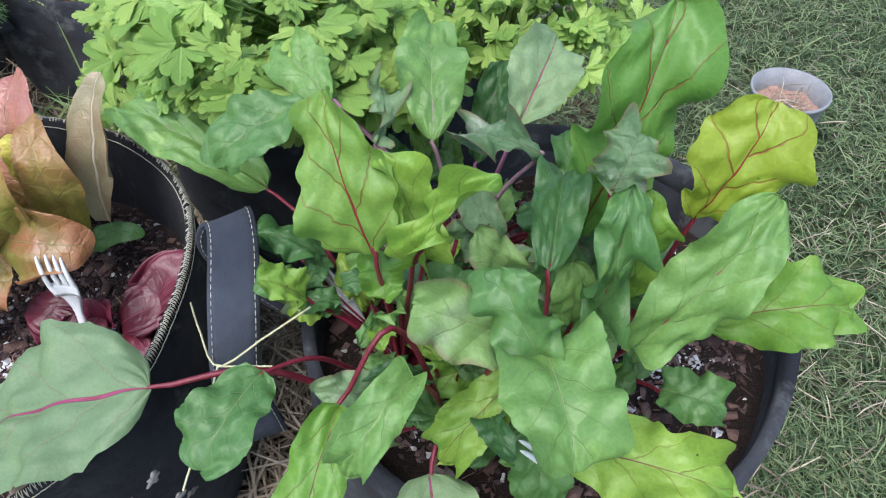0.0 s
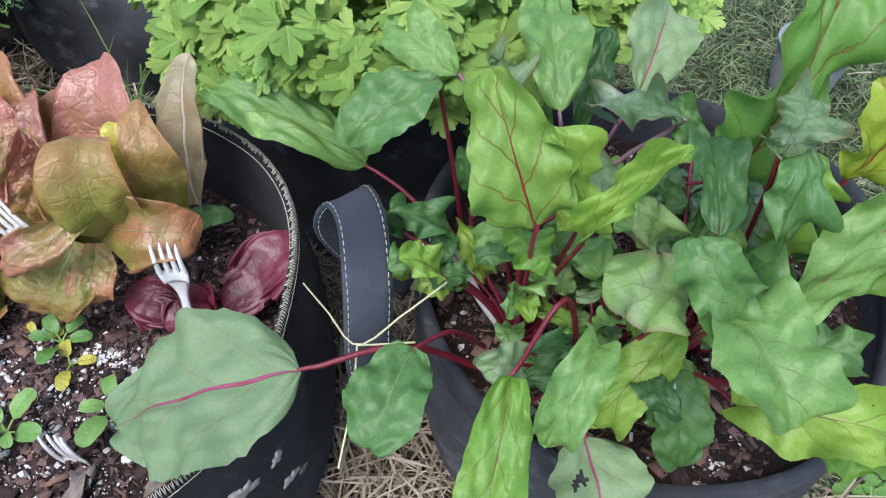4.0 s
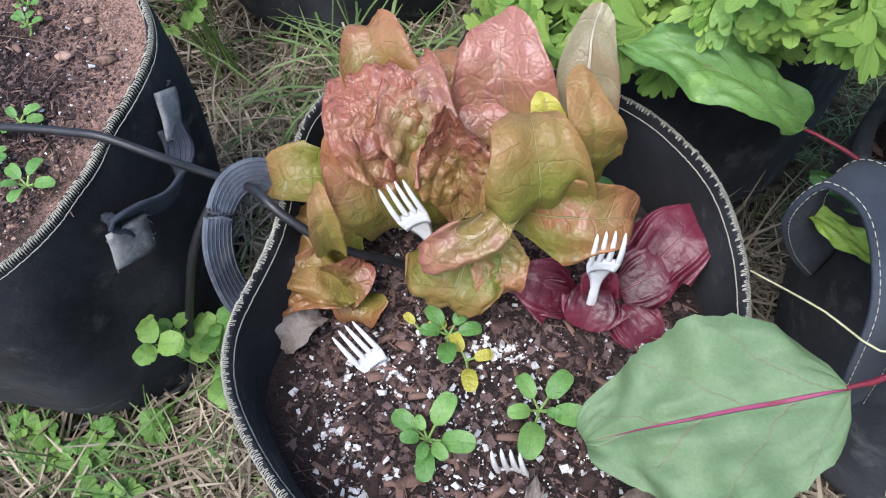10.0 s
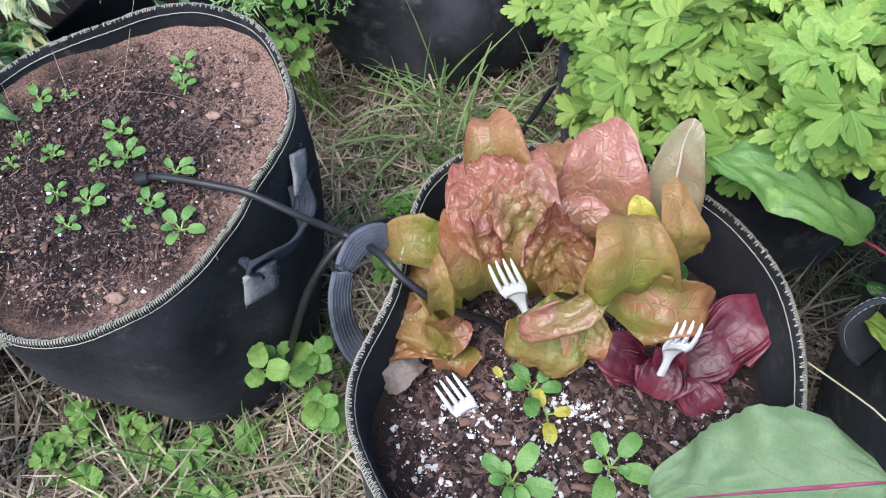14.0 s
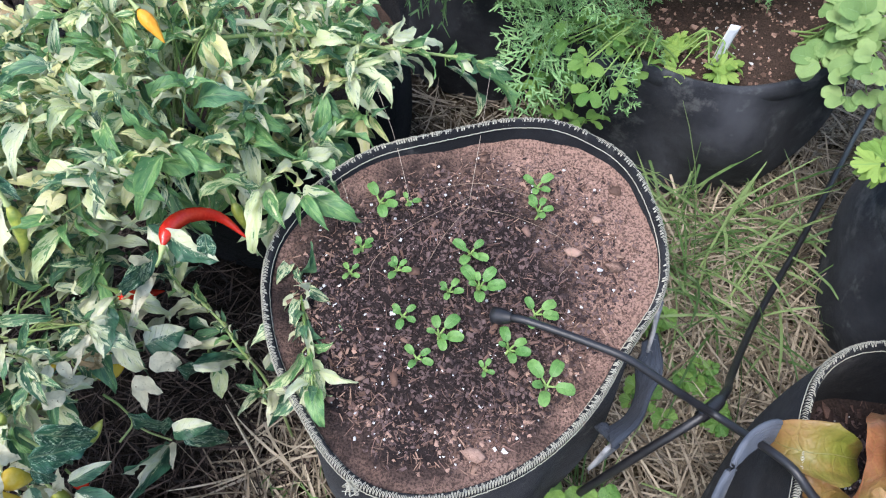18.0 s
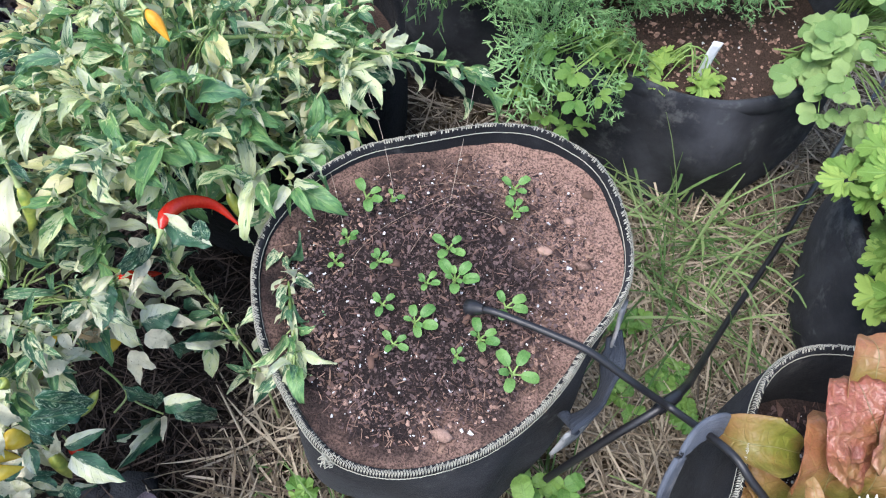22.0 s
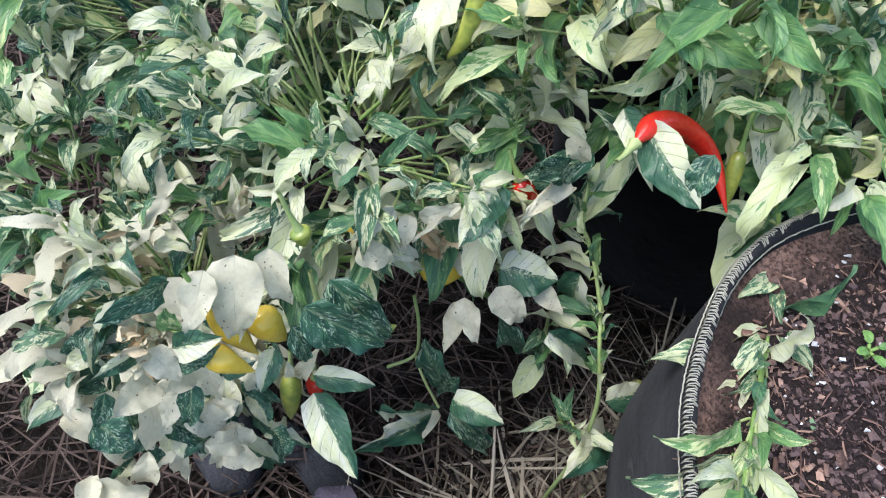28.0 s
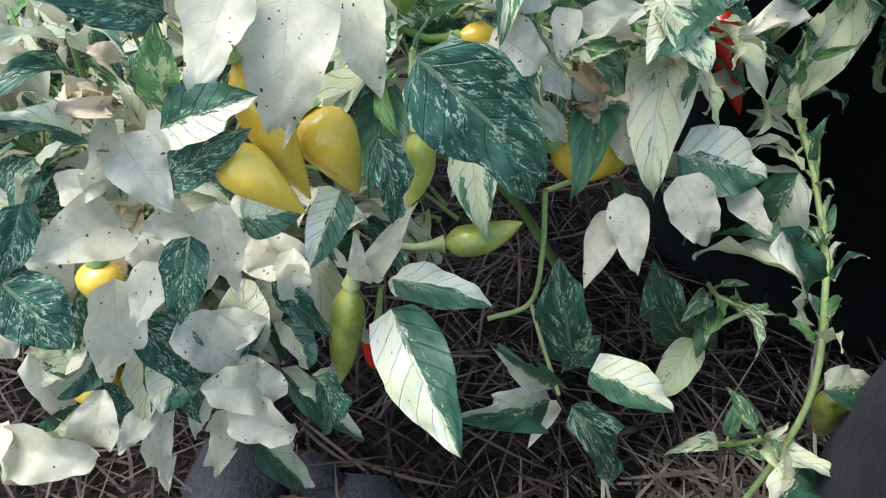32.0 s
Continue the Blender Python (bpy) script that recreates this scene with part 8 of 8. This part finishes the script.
fruit(pb, [(-1.274, 0.308, 0.290), (-1.273, 0.305, 0.260), (-1.272, 0.302, 0.230)], tuple(r * 0.78 for r in long_r), green_skin, "green_pepper", label="hanging green and yellow striped pepper")
fruit(pb, [(-1.290, 0.332, 0.405), (-1.288, 0.333, 0.400), (-1.285, 0.333, 0.393)], tuple(r * 0.66 for r in long_r), green_skin, "green_pepper", label="green and yellow striped pepper")
fruit(pb, [(-1.290, 0.333, 0.232), (-1.289, 0.332, 0.219), (-1.288, 0.330, 0.204)], tuple(r * 0.79 for r in long_r), red_skin, "red_pepper", label="small red pepper")
fruit(pb, [(-1.268, 0.484, 0.377), (-1.262, 0.491, 0.360), (-1.258, 0.525, 0.317)], tuple(r * 0.83 for r in long_r), red_skin, "red_pepper", label="glossy red pepper")
fruit(pb, [(-1.150, 0.561, 0.178), (-1.149, 0.581, 0.143), (-1.148, 0.600, 0.106)], tuple(r * 1.05 for r in long_r), green_skin, "green_pepper", label="small lime green pepper")
fruit(pb, [(-1.335, 0.490, 0.488), (-1.333, 0.486, 0.466), (-1.334, 0.480, 0.445), (-1.340, 0.474, 0.430)], tuple(r * 0.68 for r in long_r), green_skin, "green_pepper", label="hanging green and cream pepper")
fruit(pa, [(-1.275, 0.672, 0.572), (-1.262, 0.666, 0.562), (-1.248, 0.658, 0.550)], tuple(r * 0.5 for r in short_r), orange_skin, "orange_pepper", label="small orange pepper at the top")
fruit(pa, [(-1.186, 0.595, 0.412), (-1.180, 0.590, 0.395), (-1.172, 0.585, 0.376)], tuple(r * 0.6 for r in long_r), green_skin, "green_pepper", label="small hanging green pepper")


# ---- coriander, carrots, peas, black pepper and weeds ----
def lobed(rng, n=3, notch=0.56):
    """A flat cut leaflet with n main lobes, each ending in blunt teeth; base at the origin, along +y, 1 long."""
    k = 73
    t = np.linspace(-1, 1, k)
    a = t * 1.75
    main = np.abs(np.cos(t * n * math.pi / 2)) ** 0.55
    teeth = np.abs(np.cos(t * n * 3 * math.pi / 2)) ** 0.6
    r = (0.74 - 0.62 * notch) + 0.78 * notch * main + 0.36 * notch * main * teeth
    r = r * (1 - 0.16 * np.abs(t) ** 2) * (1 + 0.10 * np.sin(t * 4 + rng.uniform(0, 6))) + rng.normal(0, 0.012, k)
    x, y = r * np.sin(a) * 1.05, 0.22 + r * np.cos(a) * 0.86
    z = 0.15 * np.sin(t * 7 + rng.uniform(0, 6)) * r - 0.12 * (r - 0.4) + 0.07 * (main - 0.6)
    mid = np.stack([x * 0.45, 0.14 + (y - 0.14) * 0.45, z * 0.3 - 0.03 * (1 - main)], 1)
    outer = np.stack([x, y, z], 1)
    hub = np.tile([0, 0.04, 0], (k, 1))
    V = np.concatenate([hub, mid, outer])
    i = np.arange(k - 1)
    F = np.concatenate([np.stack([i, i + 1, k + i + 1, k + i], 1), np.stack([k + i, k + i + 1, 2 * k + i + 1, 2 * k + i], 1)])
    uv = np.concatenate([np.tile([0.0, 0.5], (k, 1)), np.stack([np.full(k, 0.5), 0.5 + t * 0.3], 1), np.stack([np.ones(k), 0.5 + t * 0.5], 1)])
    return V, F, uv


def herb(place, label, crown, radii, shoots, size, seed, front, singles=200, paint=None, category="herb", shape=None, name="coriander_plant", bare=None):
    """A clump of stalks that each end in three cut leaflets."""
    rng = np.random.default_rng(seed)
    plant = thing(name, place, label, category)
    forms = shape or [lobed(rng, 3, u) for u in (0.66, 0.72, 0.78, 0.62, 0.75)]
    metas = []
    for g in forms:
        me = make("leaflet", *g)
        me.materials.append(paint or herb_green)
        metas.append(me)
    crown, radii, root = np.array(crown, float), np.array(radii, float), np.array(place, float)
    stalks, store = [], []
    for _ in range(shoots):
        d = rng.normal(size=3)
        d[2] = abs(d[2]) + 0.05
        d /= np.linalg.norm(d)
        p = crown + d * radii * rng.uniform(0.5, 1.0)
        if bare and p[0] < bare[0] and p[2] < bare[1] and rng.random() < bare[2]:
            continue
        stalks.append(tube(spline([root + rng.normal(0, 0.02, 3) * (1, 1, 0), (root + p) / 2 + (0, 0, 0.04), p], 8), np.linspace(0.0017, 0.0009, 8), 5))
        n = d * 0.6 + np.array([0, -0.35, 0.7]) + rng.normal(0, 0.25, 3)
        h = d * (1, 1, 0.1) + rng.normal(0, 0.35, 3) * (1, 1, 0.3)
        h /= np.linalg.norm(h)
        side = np.cross(h, n)
        side /= np.linalg.norm(side)
        s = size * rng.uniform(0.7, 1.25)
        for w, f in ((0, 0.3), (1, 0.1), (-1, 0.1)):
            way = h + side * w * 1.25
            way /= np.linalg.norm(way)
            base = p + way * s * f
            store.append((rng.integers(0, len(forms)), aim(base, base + way * s - (0, 0, 0.12 * s), n + rng.normal(0, 0.24, 3))))
    tagged(part("stem", join(*stalks), weed_stem, plant, "thin green stems"), kind="stuff")
    store.sort(key=lambda e: np.linalg.norm(e[1][:3, 3] - np.array(front)))
    for i, M in store[:singles]:
        ob = new("leaflet", metas[i])
        ob.parent = plant
        ob.matrix_basis = Matrix.Translation(-plant.location) @ Matrix(M.tolist())
    rest = store[singles:]
    if rest:
        geo = join(*[many(forms[i], [M for j, M in rest if j == i]) for i in range(len(forms)) if any(j == i for j, M in rest)])
        tagged(part("foliage", geo, paint or herb_green, plant), kind="stuff")
    return plant


herb((-0.22, 0.80, 0.28), "bright green coriander clump spilling over its bag", (-0.235, 0.745, 0.37), (0.19, 0.17, 0.12), 250, 0.028, 601, (-0.4, 0.5, 0.5), 260, bare=(-0.40, 0.36, 0.9))
herb((-0.10, 0.76, 0.28), "bright green coriander leaning over the beets", (-0.13, 0.585, 0.475), (0.15, 0.11, 0.085), 105, 0.027, 602, (-0.1, 0.45, 0.5), 200)
herb((0.05, 0.85, 0.28), "coriander at the back of the clump", (0.04, 0.74, 0.42), (0.17, 0.14, 0.14), 150, 0.021, 603, (0.0, 0.5, 0.5), 60)


herb((-0.30, 0.93, 0.28), "bright green coriander at the side of its bag", (-0.325, 0.885, 0.35), (0.16, 0.14, 0.10), 170, 0.027, 604, (-0.5, 0.7, 0.5), 160, bare=(-0.40, 0.34, 0.9))
herb((-0.37, 0.83, 0.245), "coriander sprigs hanging over the rim of the bag", (-0.36, 0.80, 0.285), (0.06, 0.09, 0.05), 30, 0.026, 605, (-0.5, 0.6, 0.5), 110)


def frond_shape(rng):
    """A feathery leaf: a rib with side ribs of fine segments; 1 long along +y."""
    pieces = []
    for f in np.linspace(0.18, 1.0, 8) + rng.normal(0, 0.015, 8):
        for w in (-1, 1):
            L = (0.40 * (1.12 - f) + 0.06) * rng.uniform(0.7, 1.25)
            a = np.array([0, f, 0.1 * math.sin(f * 3)])
            d = np.array([w * 0.85, 0.55, rng.normal(0, 0.1)])
            d /= np.linalg.norm(d)
            for g in np.linspace(0.2, 1, 5):
                for v in (-1, 0, 1):
                    e = d + np.cross(d, (0, 0, 1)) * v * 0.8 + rng.normal(0, 0.25, 3)
                    e /= np.linalg.norm(e)
                    s = a + d * L * g
                    t = s + e * L * 0.30 * (1.3 - g * 0.6)
                    n = np.cross(e, (0, 0, 1)) * 0.010
                    t = t + rng.normal(0, 0.022, 3)
                    pieces.append((np.array([s - n, s + n, t + n * 0.4, t - n * 0.4]), np.array([[0, 1, 2, 3]]), np.zeros((4, 2))))
            n = np.array([0.006, 0, 0])
            pieces.append((np.array([a - n, a + n, a + d * L + n * 0.4, a + d * L - n * 0.4]), np.array([[0, 1, 2, 3]]), np.zeros((4, 2))))
    pieces.append((np.array([[-0.008, 0, 0], [0.008, 0, 0], [0.004, 1, 0], [-0.004, 1, 0.0]]), np.array([[0, 1, 2, 3]]), np.zeros((4, 2))))
    return join(*pieces)


def carrots(place, label, count, reach, seed):
    rng = np.random.default_rng(seed)
    plant = thing("carrot_plant", place, label, "carrot plant")
    metas = []
    for _ in range(3):
        me = make("frond", *frond_shape(rng))
        me.materials.append(fern_green)
        metas.append(me)
    for i in range(count):
        a = rng.uniform(0, 6.28)
        d = np.array([math.cos(a), math.sin(a), 0])
        c = np.array(place) + d * rng.uniform(0.0, 0.12) + (0, 0, rng.uniform(0.02, 0.16))
        t = c + (d + rng.normal(0, 0.35, 3)) * reach * rng.uniform(0.4, 0.9) + (0, 0, reach * rng.uniform(-0.25, 0.6))
        ob = new("frond", metas[i % 3])
        ob.parent = plant
        ob.matrix_basis = Matrix.Translation(-plant.location) @ Matrix(aim(c, t, rng.normal(0, 0.6, 3) + (0, -0.3, 1)).tolist())


carrots((-1.06, 1.36, 0.28), "dense feathery green carrot tops", 130, 0.17, 611)
carrots((-0.88, 1.22, 0.24), "feathery green carrot tops beside the path", 90, 0.15, 612)
carrots((-0.72, 1.42, 0.26), "feathery green carrot tops behind the peas", 80, 0.16, 613)

oval = [blade(np.random.default_rng(620 + i), width=0.85, p=0.4, q=0.4, curl=0.4, fold=0.2, ruffle=0.03, n=10, m=7) for i in range(4)]
small_oval = [blade(np.random.default_rng(630 + i), width=0.6, p=0.6, q=0.35, curl=0.5, fold=0.25, ruffle=0.03, n=9, m=7) for i in range(4)]
herb((-0.50, 1.22, 0.27), "pale green pea vine with round leaves trailing over the rim", (-0.43, 1.13, 0.31), (0.13, 0.11, 0.10), 60, 0.029, 621, (-0.5, 0.9, 0.4), 180, pea_green, "pea plant", oval, "pea_plant")
herb((-0.42, 1.35, 0.27), "pale green pea vine with round leaves", (-0.36, 1.30, 0.40), (0.19, 0.16, 0.10), 80, 0.029, 622, (-0.5, 0.9, 0.4), 150, pea_green, "pea plant", oval, "pea_plant")
herb((-0.76, 1.14, 0.27), "low creeping weed with small oval leaves", (-0.845, 1.06, 0.28), (0.09, 0.08, 0.06), 26, 0.024, 623, (-0.8, 0.9, 0.3), 66, weed_green, "weed", small_oval, "creeping_weed")
herb((-0.86, 1.02, 0.0), "creeping weed with small oval leaves between the bags", (-0.90, 1.00, 0.16), (0.08, 0.07, 0.14), 20, 0.026, 624, (-0.9, 0.9, 0.3), 60, weed_green, "weed", small_oval, "creeping_weed")
herb((-0.66, 1.16, 0.26), "small clover-like weed in the sagging bag", (-0.70, 1.145, 0.252), (0.07, 0.04, 0.025), 10, 0.022, 625, (-0.6, 1.0, 0.4), 21, herb_green, "weed", None, "clover_weed")


# ---- black-leaved plant ----
def black_plant(place, label, mid, rad, shoots, seed):
    rng = np.random.default_rng(seed)
    plant = thing("black_pepper_plant", place, label, "pepper plant")
    store = []
    for _ in range(shoots):
        d = rng.normal(size=3)
        d /= np.linalg.norm(d)
        p = np.array(mid) + d * np.array(rad) * rng.uniform(0.5, 1)
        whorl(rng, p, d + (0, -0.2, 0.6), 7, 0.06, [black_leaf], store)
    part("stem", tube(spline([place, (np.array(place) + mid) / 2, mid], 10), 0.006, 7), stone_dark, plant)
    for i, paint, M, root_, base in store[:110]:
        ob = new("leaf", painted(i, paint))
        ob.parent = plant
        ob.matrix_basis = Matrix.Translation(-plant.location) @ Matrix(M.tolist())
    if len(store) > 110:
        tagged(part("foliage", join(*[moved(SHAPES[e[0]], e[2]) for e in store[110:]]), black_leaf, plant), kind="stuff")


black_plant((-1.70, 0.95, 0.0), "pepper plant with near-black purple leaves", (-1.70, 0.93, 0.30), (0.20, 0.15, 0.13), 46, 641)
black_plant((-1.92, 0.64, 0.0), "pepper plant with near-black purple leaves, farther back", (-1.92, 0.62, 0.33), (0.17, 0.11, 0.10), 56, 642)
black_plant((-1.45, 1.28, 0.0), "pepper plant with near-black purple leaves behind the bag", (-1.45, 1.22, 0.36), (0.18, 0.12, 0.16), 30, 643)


# ---- weeds on the ground ----
def weed(place, size, count, seed, label="small bright green weed in the straw", tall=0.05):
    rng = np.random.default_rng(seed)
    ob = thing("weed", place, label, "weed", "weeds between the bags")
    root = np.array(place, float)
    for i in range(count):
        a, d = rng.uniform(0, 6.28), rng.uniform(0.1, 1) * size
        top = root + (math.cos(a) * d, math.sin(a) * d, tall * rng.uniform(0.4, 1.1))
        for w in range(3):
            b = a + w * 2.1
            s = 0.018 * rng.uniform(0.7, 1.4)
            e = np.array([math.cos(b), math.sin(b), 0.15])
            if tall > 0.08:
                g = blade(rng, width=0.86, p=0.42, q=0.36, curl=0.5, fold=0.15, ruffle=0.03, rough=0.035, n=15, m=7)
                part("leaf", moved(g, aim(top + e * s * 0.1, top + e * s * 1.4, rng.normal(0, 0.25, 3) + (0, -0.4, 1))), weed_green, ob)
            else:
                part("leaf", moved(lobed(rng, 3, 0.2), aim(top + e * s * 0.1, top + e * s, rng.normal(0, 0.3, 3) + (0, -0.3, 1))), weed_green, ob)
        part("stalk", tube(spline([root, (root + top) / 2 + (0, 0, 0.012), top], 6), 0.0009, 5), weed_stem, ob)
    return ob


weed((-0.765, 0.455, 0.0), 0.035, 7, 651, "tall bright green weed beside the tube", 0.17)
weed((-0.735, 0.425, 0.0), 0.03, 6, 652, "bright green weed beside the bag", 0.09)
for k, (x, y) in enumerate(((-0.98, 0.38), (-0.90, 0.36), (-0.84, 0.39), (-0.87, 0.31), (-1.02, 0.30), (-0.97, 0.26), (-0.20, 0.20), (-0.17, 0.23), (-0.12, 0.17), (-0.58, 0.66), (-0.60, 0.72), (-0.66, 0.66), (-1.06, 0.38), (-1.10, 0.34), (0.33, 0.28), (0.40, 0.30), (-0.68, 0.78), (-1.0, 0.95))):
    weed((x, y, 0.0), 0.03, 5, 660 + k, tall=0.05)


# ---- straw, grass and lawn ----
BAGS = ((*LET, 0.20), (*SED, 0.18), (*BEET, 0.195), (*PEA, 0.225), (*HERB, 0.245), (*PEP, 0.205), (-1.06, 1.44, 0.205))


def clear(xy, room=0.004):
    keep = np.ones(len(xy), bool)
    for x, y, r in BAGS:
        keep &= np.hypot(xy[:, 0] - x, xy[:, 1] - y) > r + room
    return xy[keep]


rng_g = np.random.default_rng(700)


def scatter(k, x0, x1, y0, y1):
    return clear(np.stack([rng_g.uniform(x0, x1, k), rng_g.uniform(y0, y1, k)], 1))


def straw(xy, paint, label, long=(0.03, 0.15), up=10, lift=0.03, wide=(0.0016, 0.0042)):
    n = len(xy)
    geo = strands(rng_g, xy, rng_g.uniform(0.002, lift, n), rng_g.uniform(*long, n), rng_g.uniform(*wide, n), rng_g.normal(2, up, n), rng_g.normal(4, 10, n), 3)
    return whole("straw", geo, paint, label, "straw", "stuff")


straw(scatter(8500, -1.2, 0.36, -0.05, 0.62), straw_pale, "pale dry straw mulch lying between the bags")
straw(scatter(5200, -1.2, 0.36, -0.05, 0.62), straw_grey, "weathered straw under the pale straw", lift=0.012)
straw(scatter(7500, -0.9, -0.1, 0.6, 1.5), straw_pale, "pale dry straw on the path behind")
straw(scatter(5200, -1.2, -0.1, 0.6, 1.7), straw_grey, "weathered straw on the path behind", lift=0.014)
# litter colour carries the shade of the pepper plants
straw(scatter(8500, -2.3, -1.1, 0.0, 1.1), needle_brown_shaded, "brown needles and straw under the peppers, with their shade in the colour", (0.03, 0.12), lift=0.02, wide=(0.0012, 0.003))
straw(scatter(700, 0.3, 0.75, -0.1, 0.9), straw_pale, "dry straw at the edge of the lawn", (0.02, 0.08), wide=(0.0008, 0.002))


def grass(xy, paint, label, long, up, bend, wide=(0.0014, 0.003), name="grass"):
    n = len(xy)
    geo = strands(rng_g, xy, 0.0, rng_g.uniform(*long, n), rng_g.uniform(*wide, n), rng_g.uniform(*up, n), rng_g.uniform(*bend, n), 5)
    return whole(name, geo, paint, label, "grass", "stuff")


def tufts_at(places, k, spread):
    return clear(np.concatenate([np.array(p) + rng_g.normal(0, spread, (k, 2)) for p in places]))


grass(tufts_at([(-0.93, 0.36), (-0.86, 0.42), (-0.72, 0.50), (-0.80, 0.34), (-1.0, 0.33)], 46, 0.03), grass_green, "green grass blades growing through the straw", (0.06, 0.20), (25, 85), (30, 110))
grass(tufts_at([(-0.64, 0.92), (-0.68, 0.88), (-0.60, 0.86), (-0.55, 0.95), (-0.70, 0.94), (-0.52, 0.86), (-0.60, 1.0), (-0.48, 0.98)], 26, 0.035), grass_green, "long green grass blades in front of the sagging bag", (0.12, 0.30), (30, 85), (40, 120), (0.002, 0.0045))
grass(tufts_at([(-0.70, 1.04), (-0.62, 1.06), (-0.76, 1.05), (-0.56, 1.05), (-0.62, 0.98)], 9, 0.03), grass_green, "long green grass blades in front of the sagging bag", (0.14, 0.27), (25, 75), (20, 80), (0.003, 0.0055))
grass(scatter(150, -0.75, -0.36, 0.66, 1.10), grass_green, "fine green grass among the straw", (0.04, 0.14), (5, 60), (10, 80), (0.001, 0.0022))
grass(scatter(300, -1.15, -0.62, 0.1, 0.5), grass_green, "fine green grass among the straw", (0.03, 0.10), (5, 70), (10, 80), (0.001, 0.0022))
grass(tufts_at([(-0.20, 0.62), (-0.16, 0.58), (-0.24, 0.66), (-0.14, 0.64)], 90, 0.04), straw_grey, "dry grass in the gap between the bags", (0.08, 0.2), (10, 70), (20, 80))
grass(clear(np.stack([rng_g.uniform(0.28, 1.6, 52000), 0.0 + 2.3 * rng_g.uniform(0, 1, 52000) ** 1.15], 1)), lawn_green, "short mown lawn grass", (0.018, 0.055), (5, 75), (10, 90), (0.0009, 0.0022), "lawn")
grass(scatter(9000, -0.05, 0.35, 0.65, 2.2), lawn_green, "short lawn grass behind the beets", (0.018, 0.055), (5, 75), (10, 90), (0.0009, 0.0022), "lawn")
grass(scatter(5000, 0.22, 0.6, -0.05, 0.5), lawn_green, "thin lawn grass beside the beet bag", (0.02, 0.06), (5, 75), (10, 90), (0.0009, 0.0022), "lawn")
grass(scatter(5000, 0.3, 1.5, 0.0, 1.8), straw_grey, "dry thatch in the lawn", (0.012, 0.045), (0, 30), (0, 30), (0.0008, 0.0018), "thatch")
for x, y, s in ((-1.365, 0.270, 0.050), (-1.30, 0.345, 0.040), (-1.345, 0.325, 0.030), (-1.17, 0.36, 0.018)):
    g = lump(np.random.default_rng(int(-x * 100)), 1, 0.2)
    whole("stone", moved(g, np.array([[s, 0, 0, x], [0, s * 0.8, 0, y], [0, 0, s * 0.5, s * 0.3], [0, 0, 0, 1.0]])), stone_dark, "small dark stone on the straw", "stone", group="dark stones")


# ---- purple-leaved plant at the foot of the peppers ----
purple = thing("purple_plant", (-1.20, 0.29, 0.0), "low plant with broad dull purple-grey leaves", "plant")
for k, (base, tip, wide) in enumerate((((-1.180, 0.300, 0.080), (-1.128, 0.338, 0.105), 0.062), ((-1.205, 0.275, 0.085), (-1.200, 0.225, 0.095), 0.066), ((-1.225, 0.300, 0.07), (-1.255, 0.330, 0.085), 0.05), ((-1.215, 0.265, 0.05), (-1.25, 0.235, 0.06), 0.05))):
    stalked_leaf(purple, (-1.20, 0.29, 0.0), base, tip, wide, purple_leaf, weed_stem, 900 + k, (0.1, -0.45, 1), p=0.42, q=0.42, curl=0.3, ruffle=0.02, fold=0.2, stalk=0.0018)

# ---- dried soil splashed on the lettuce bag ----
def splash(bag, degrees_, height, size, seed):
    """A thin crust on the outside of a bag's wall; height is the share of the wall's height."""
    rng = np.random.default_rng(seed)
    wall = next(c for c in bag.children if c.name.startswith("wall"))
    co = np.empty(len(wall.data.vertices) * 3, np.float32)
    wall.data.vertices.foreach_get("co", co)
    G = co.reshape(-1, 168, 3)[:16].astype(float)
    mid = np.array([*G[0].mean(0)[:2], 0])
    a = np.linspace(0, 2 * math.pi, 40, endpoint=False)
    rim_ = (1 + 0.45 * np.sin(a * 2 + rng.uniform(0, 6)) * 0.6 + 0.28 * np.sin(a * 5 + rng.uniform(0, 6)) + rng.normal(0, 0.10, 40))
    V = []
    for share, off in ((0.0, 0.0022), (0.45, 0.0020), (0.85, 0.0016), (1.0, -0.002)):
        for t, q in zip(a, rim_):
            col = (math.radians(degrees_) + math.cos(t) * q * share * size / 0.23 + math.pi) / (2 * math.pi) * 168 % 168
            row = np.clip(height + math.sin(t) * q * share * size * 0.75 / 0.34, 0.02, 0.97) * 15
            i, j, fi, fj = int(row), int(col), row % 1, col % 1
            p = (G[i, j] * (1 - fj) + G[i, (j + 1) % 168] * fj) * (1 - fi) + (G[i + 1, j] * (1 - fj) + G[i + 1, (j + 1) % 168] * fj) * fi
            out = (p - mid) * (1, 1, 0)
            V.append(p + out / np.linalg.norm(out) * (off + rng.normal(0, 0.0003) * (share < 1)))
    i, j = np.meshgrid(np.arange(3), np.arange(40), indexing="ij")
    F = np.stack([i * 40 + j, i * 40 + (j + 1) % 40, (i + 1) * 40 + (j + 1) % 40, (i + 1) * 40 + j], -1).reshape(-1, 4)
    part("soil_splash", (np.array(V), F, None), splash_soil, bag, "pale dried soil splashed on the felt")


for k, (d, h, r) in enumerate(((-43.8, 0.719, 0.016), (-51.1, 0.684, 0.02), (-31.3, 0.528, 0.01), (-32.9, 0.696, 0.008), (-41.5, 0.579, 0.006), (-27.0, 0.484, 0.006))):
    splash(let_bag, d, h, r, 940 + k)
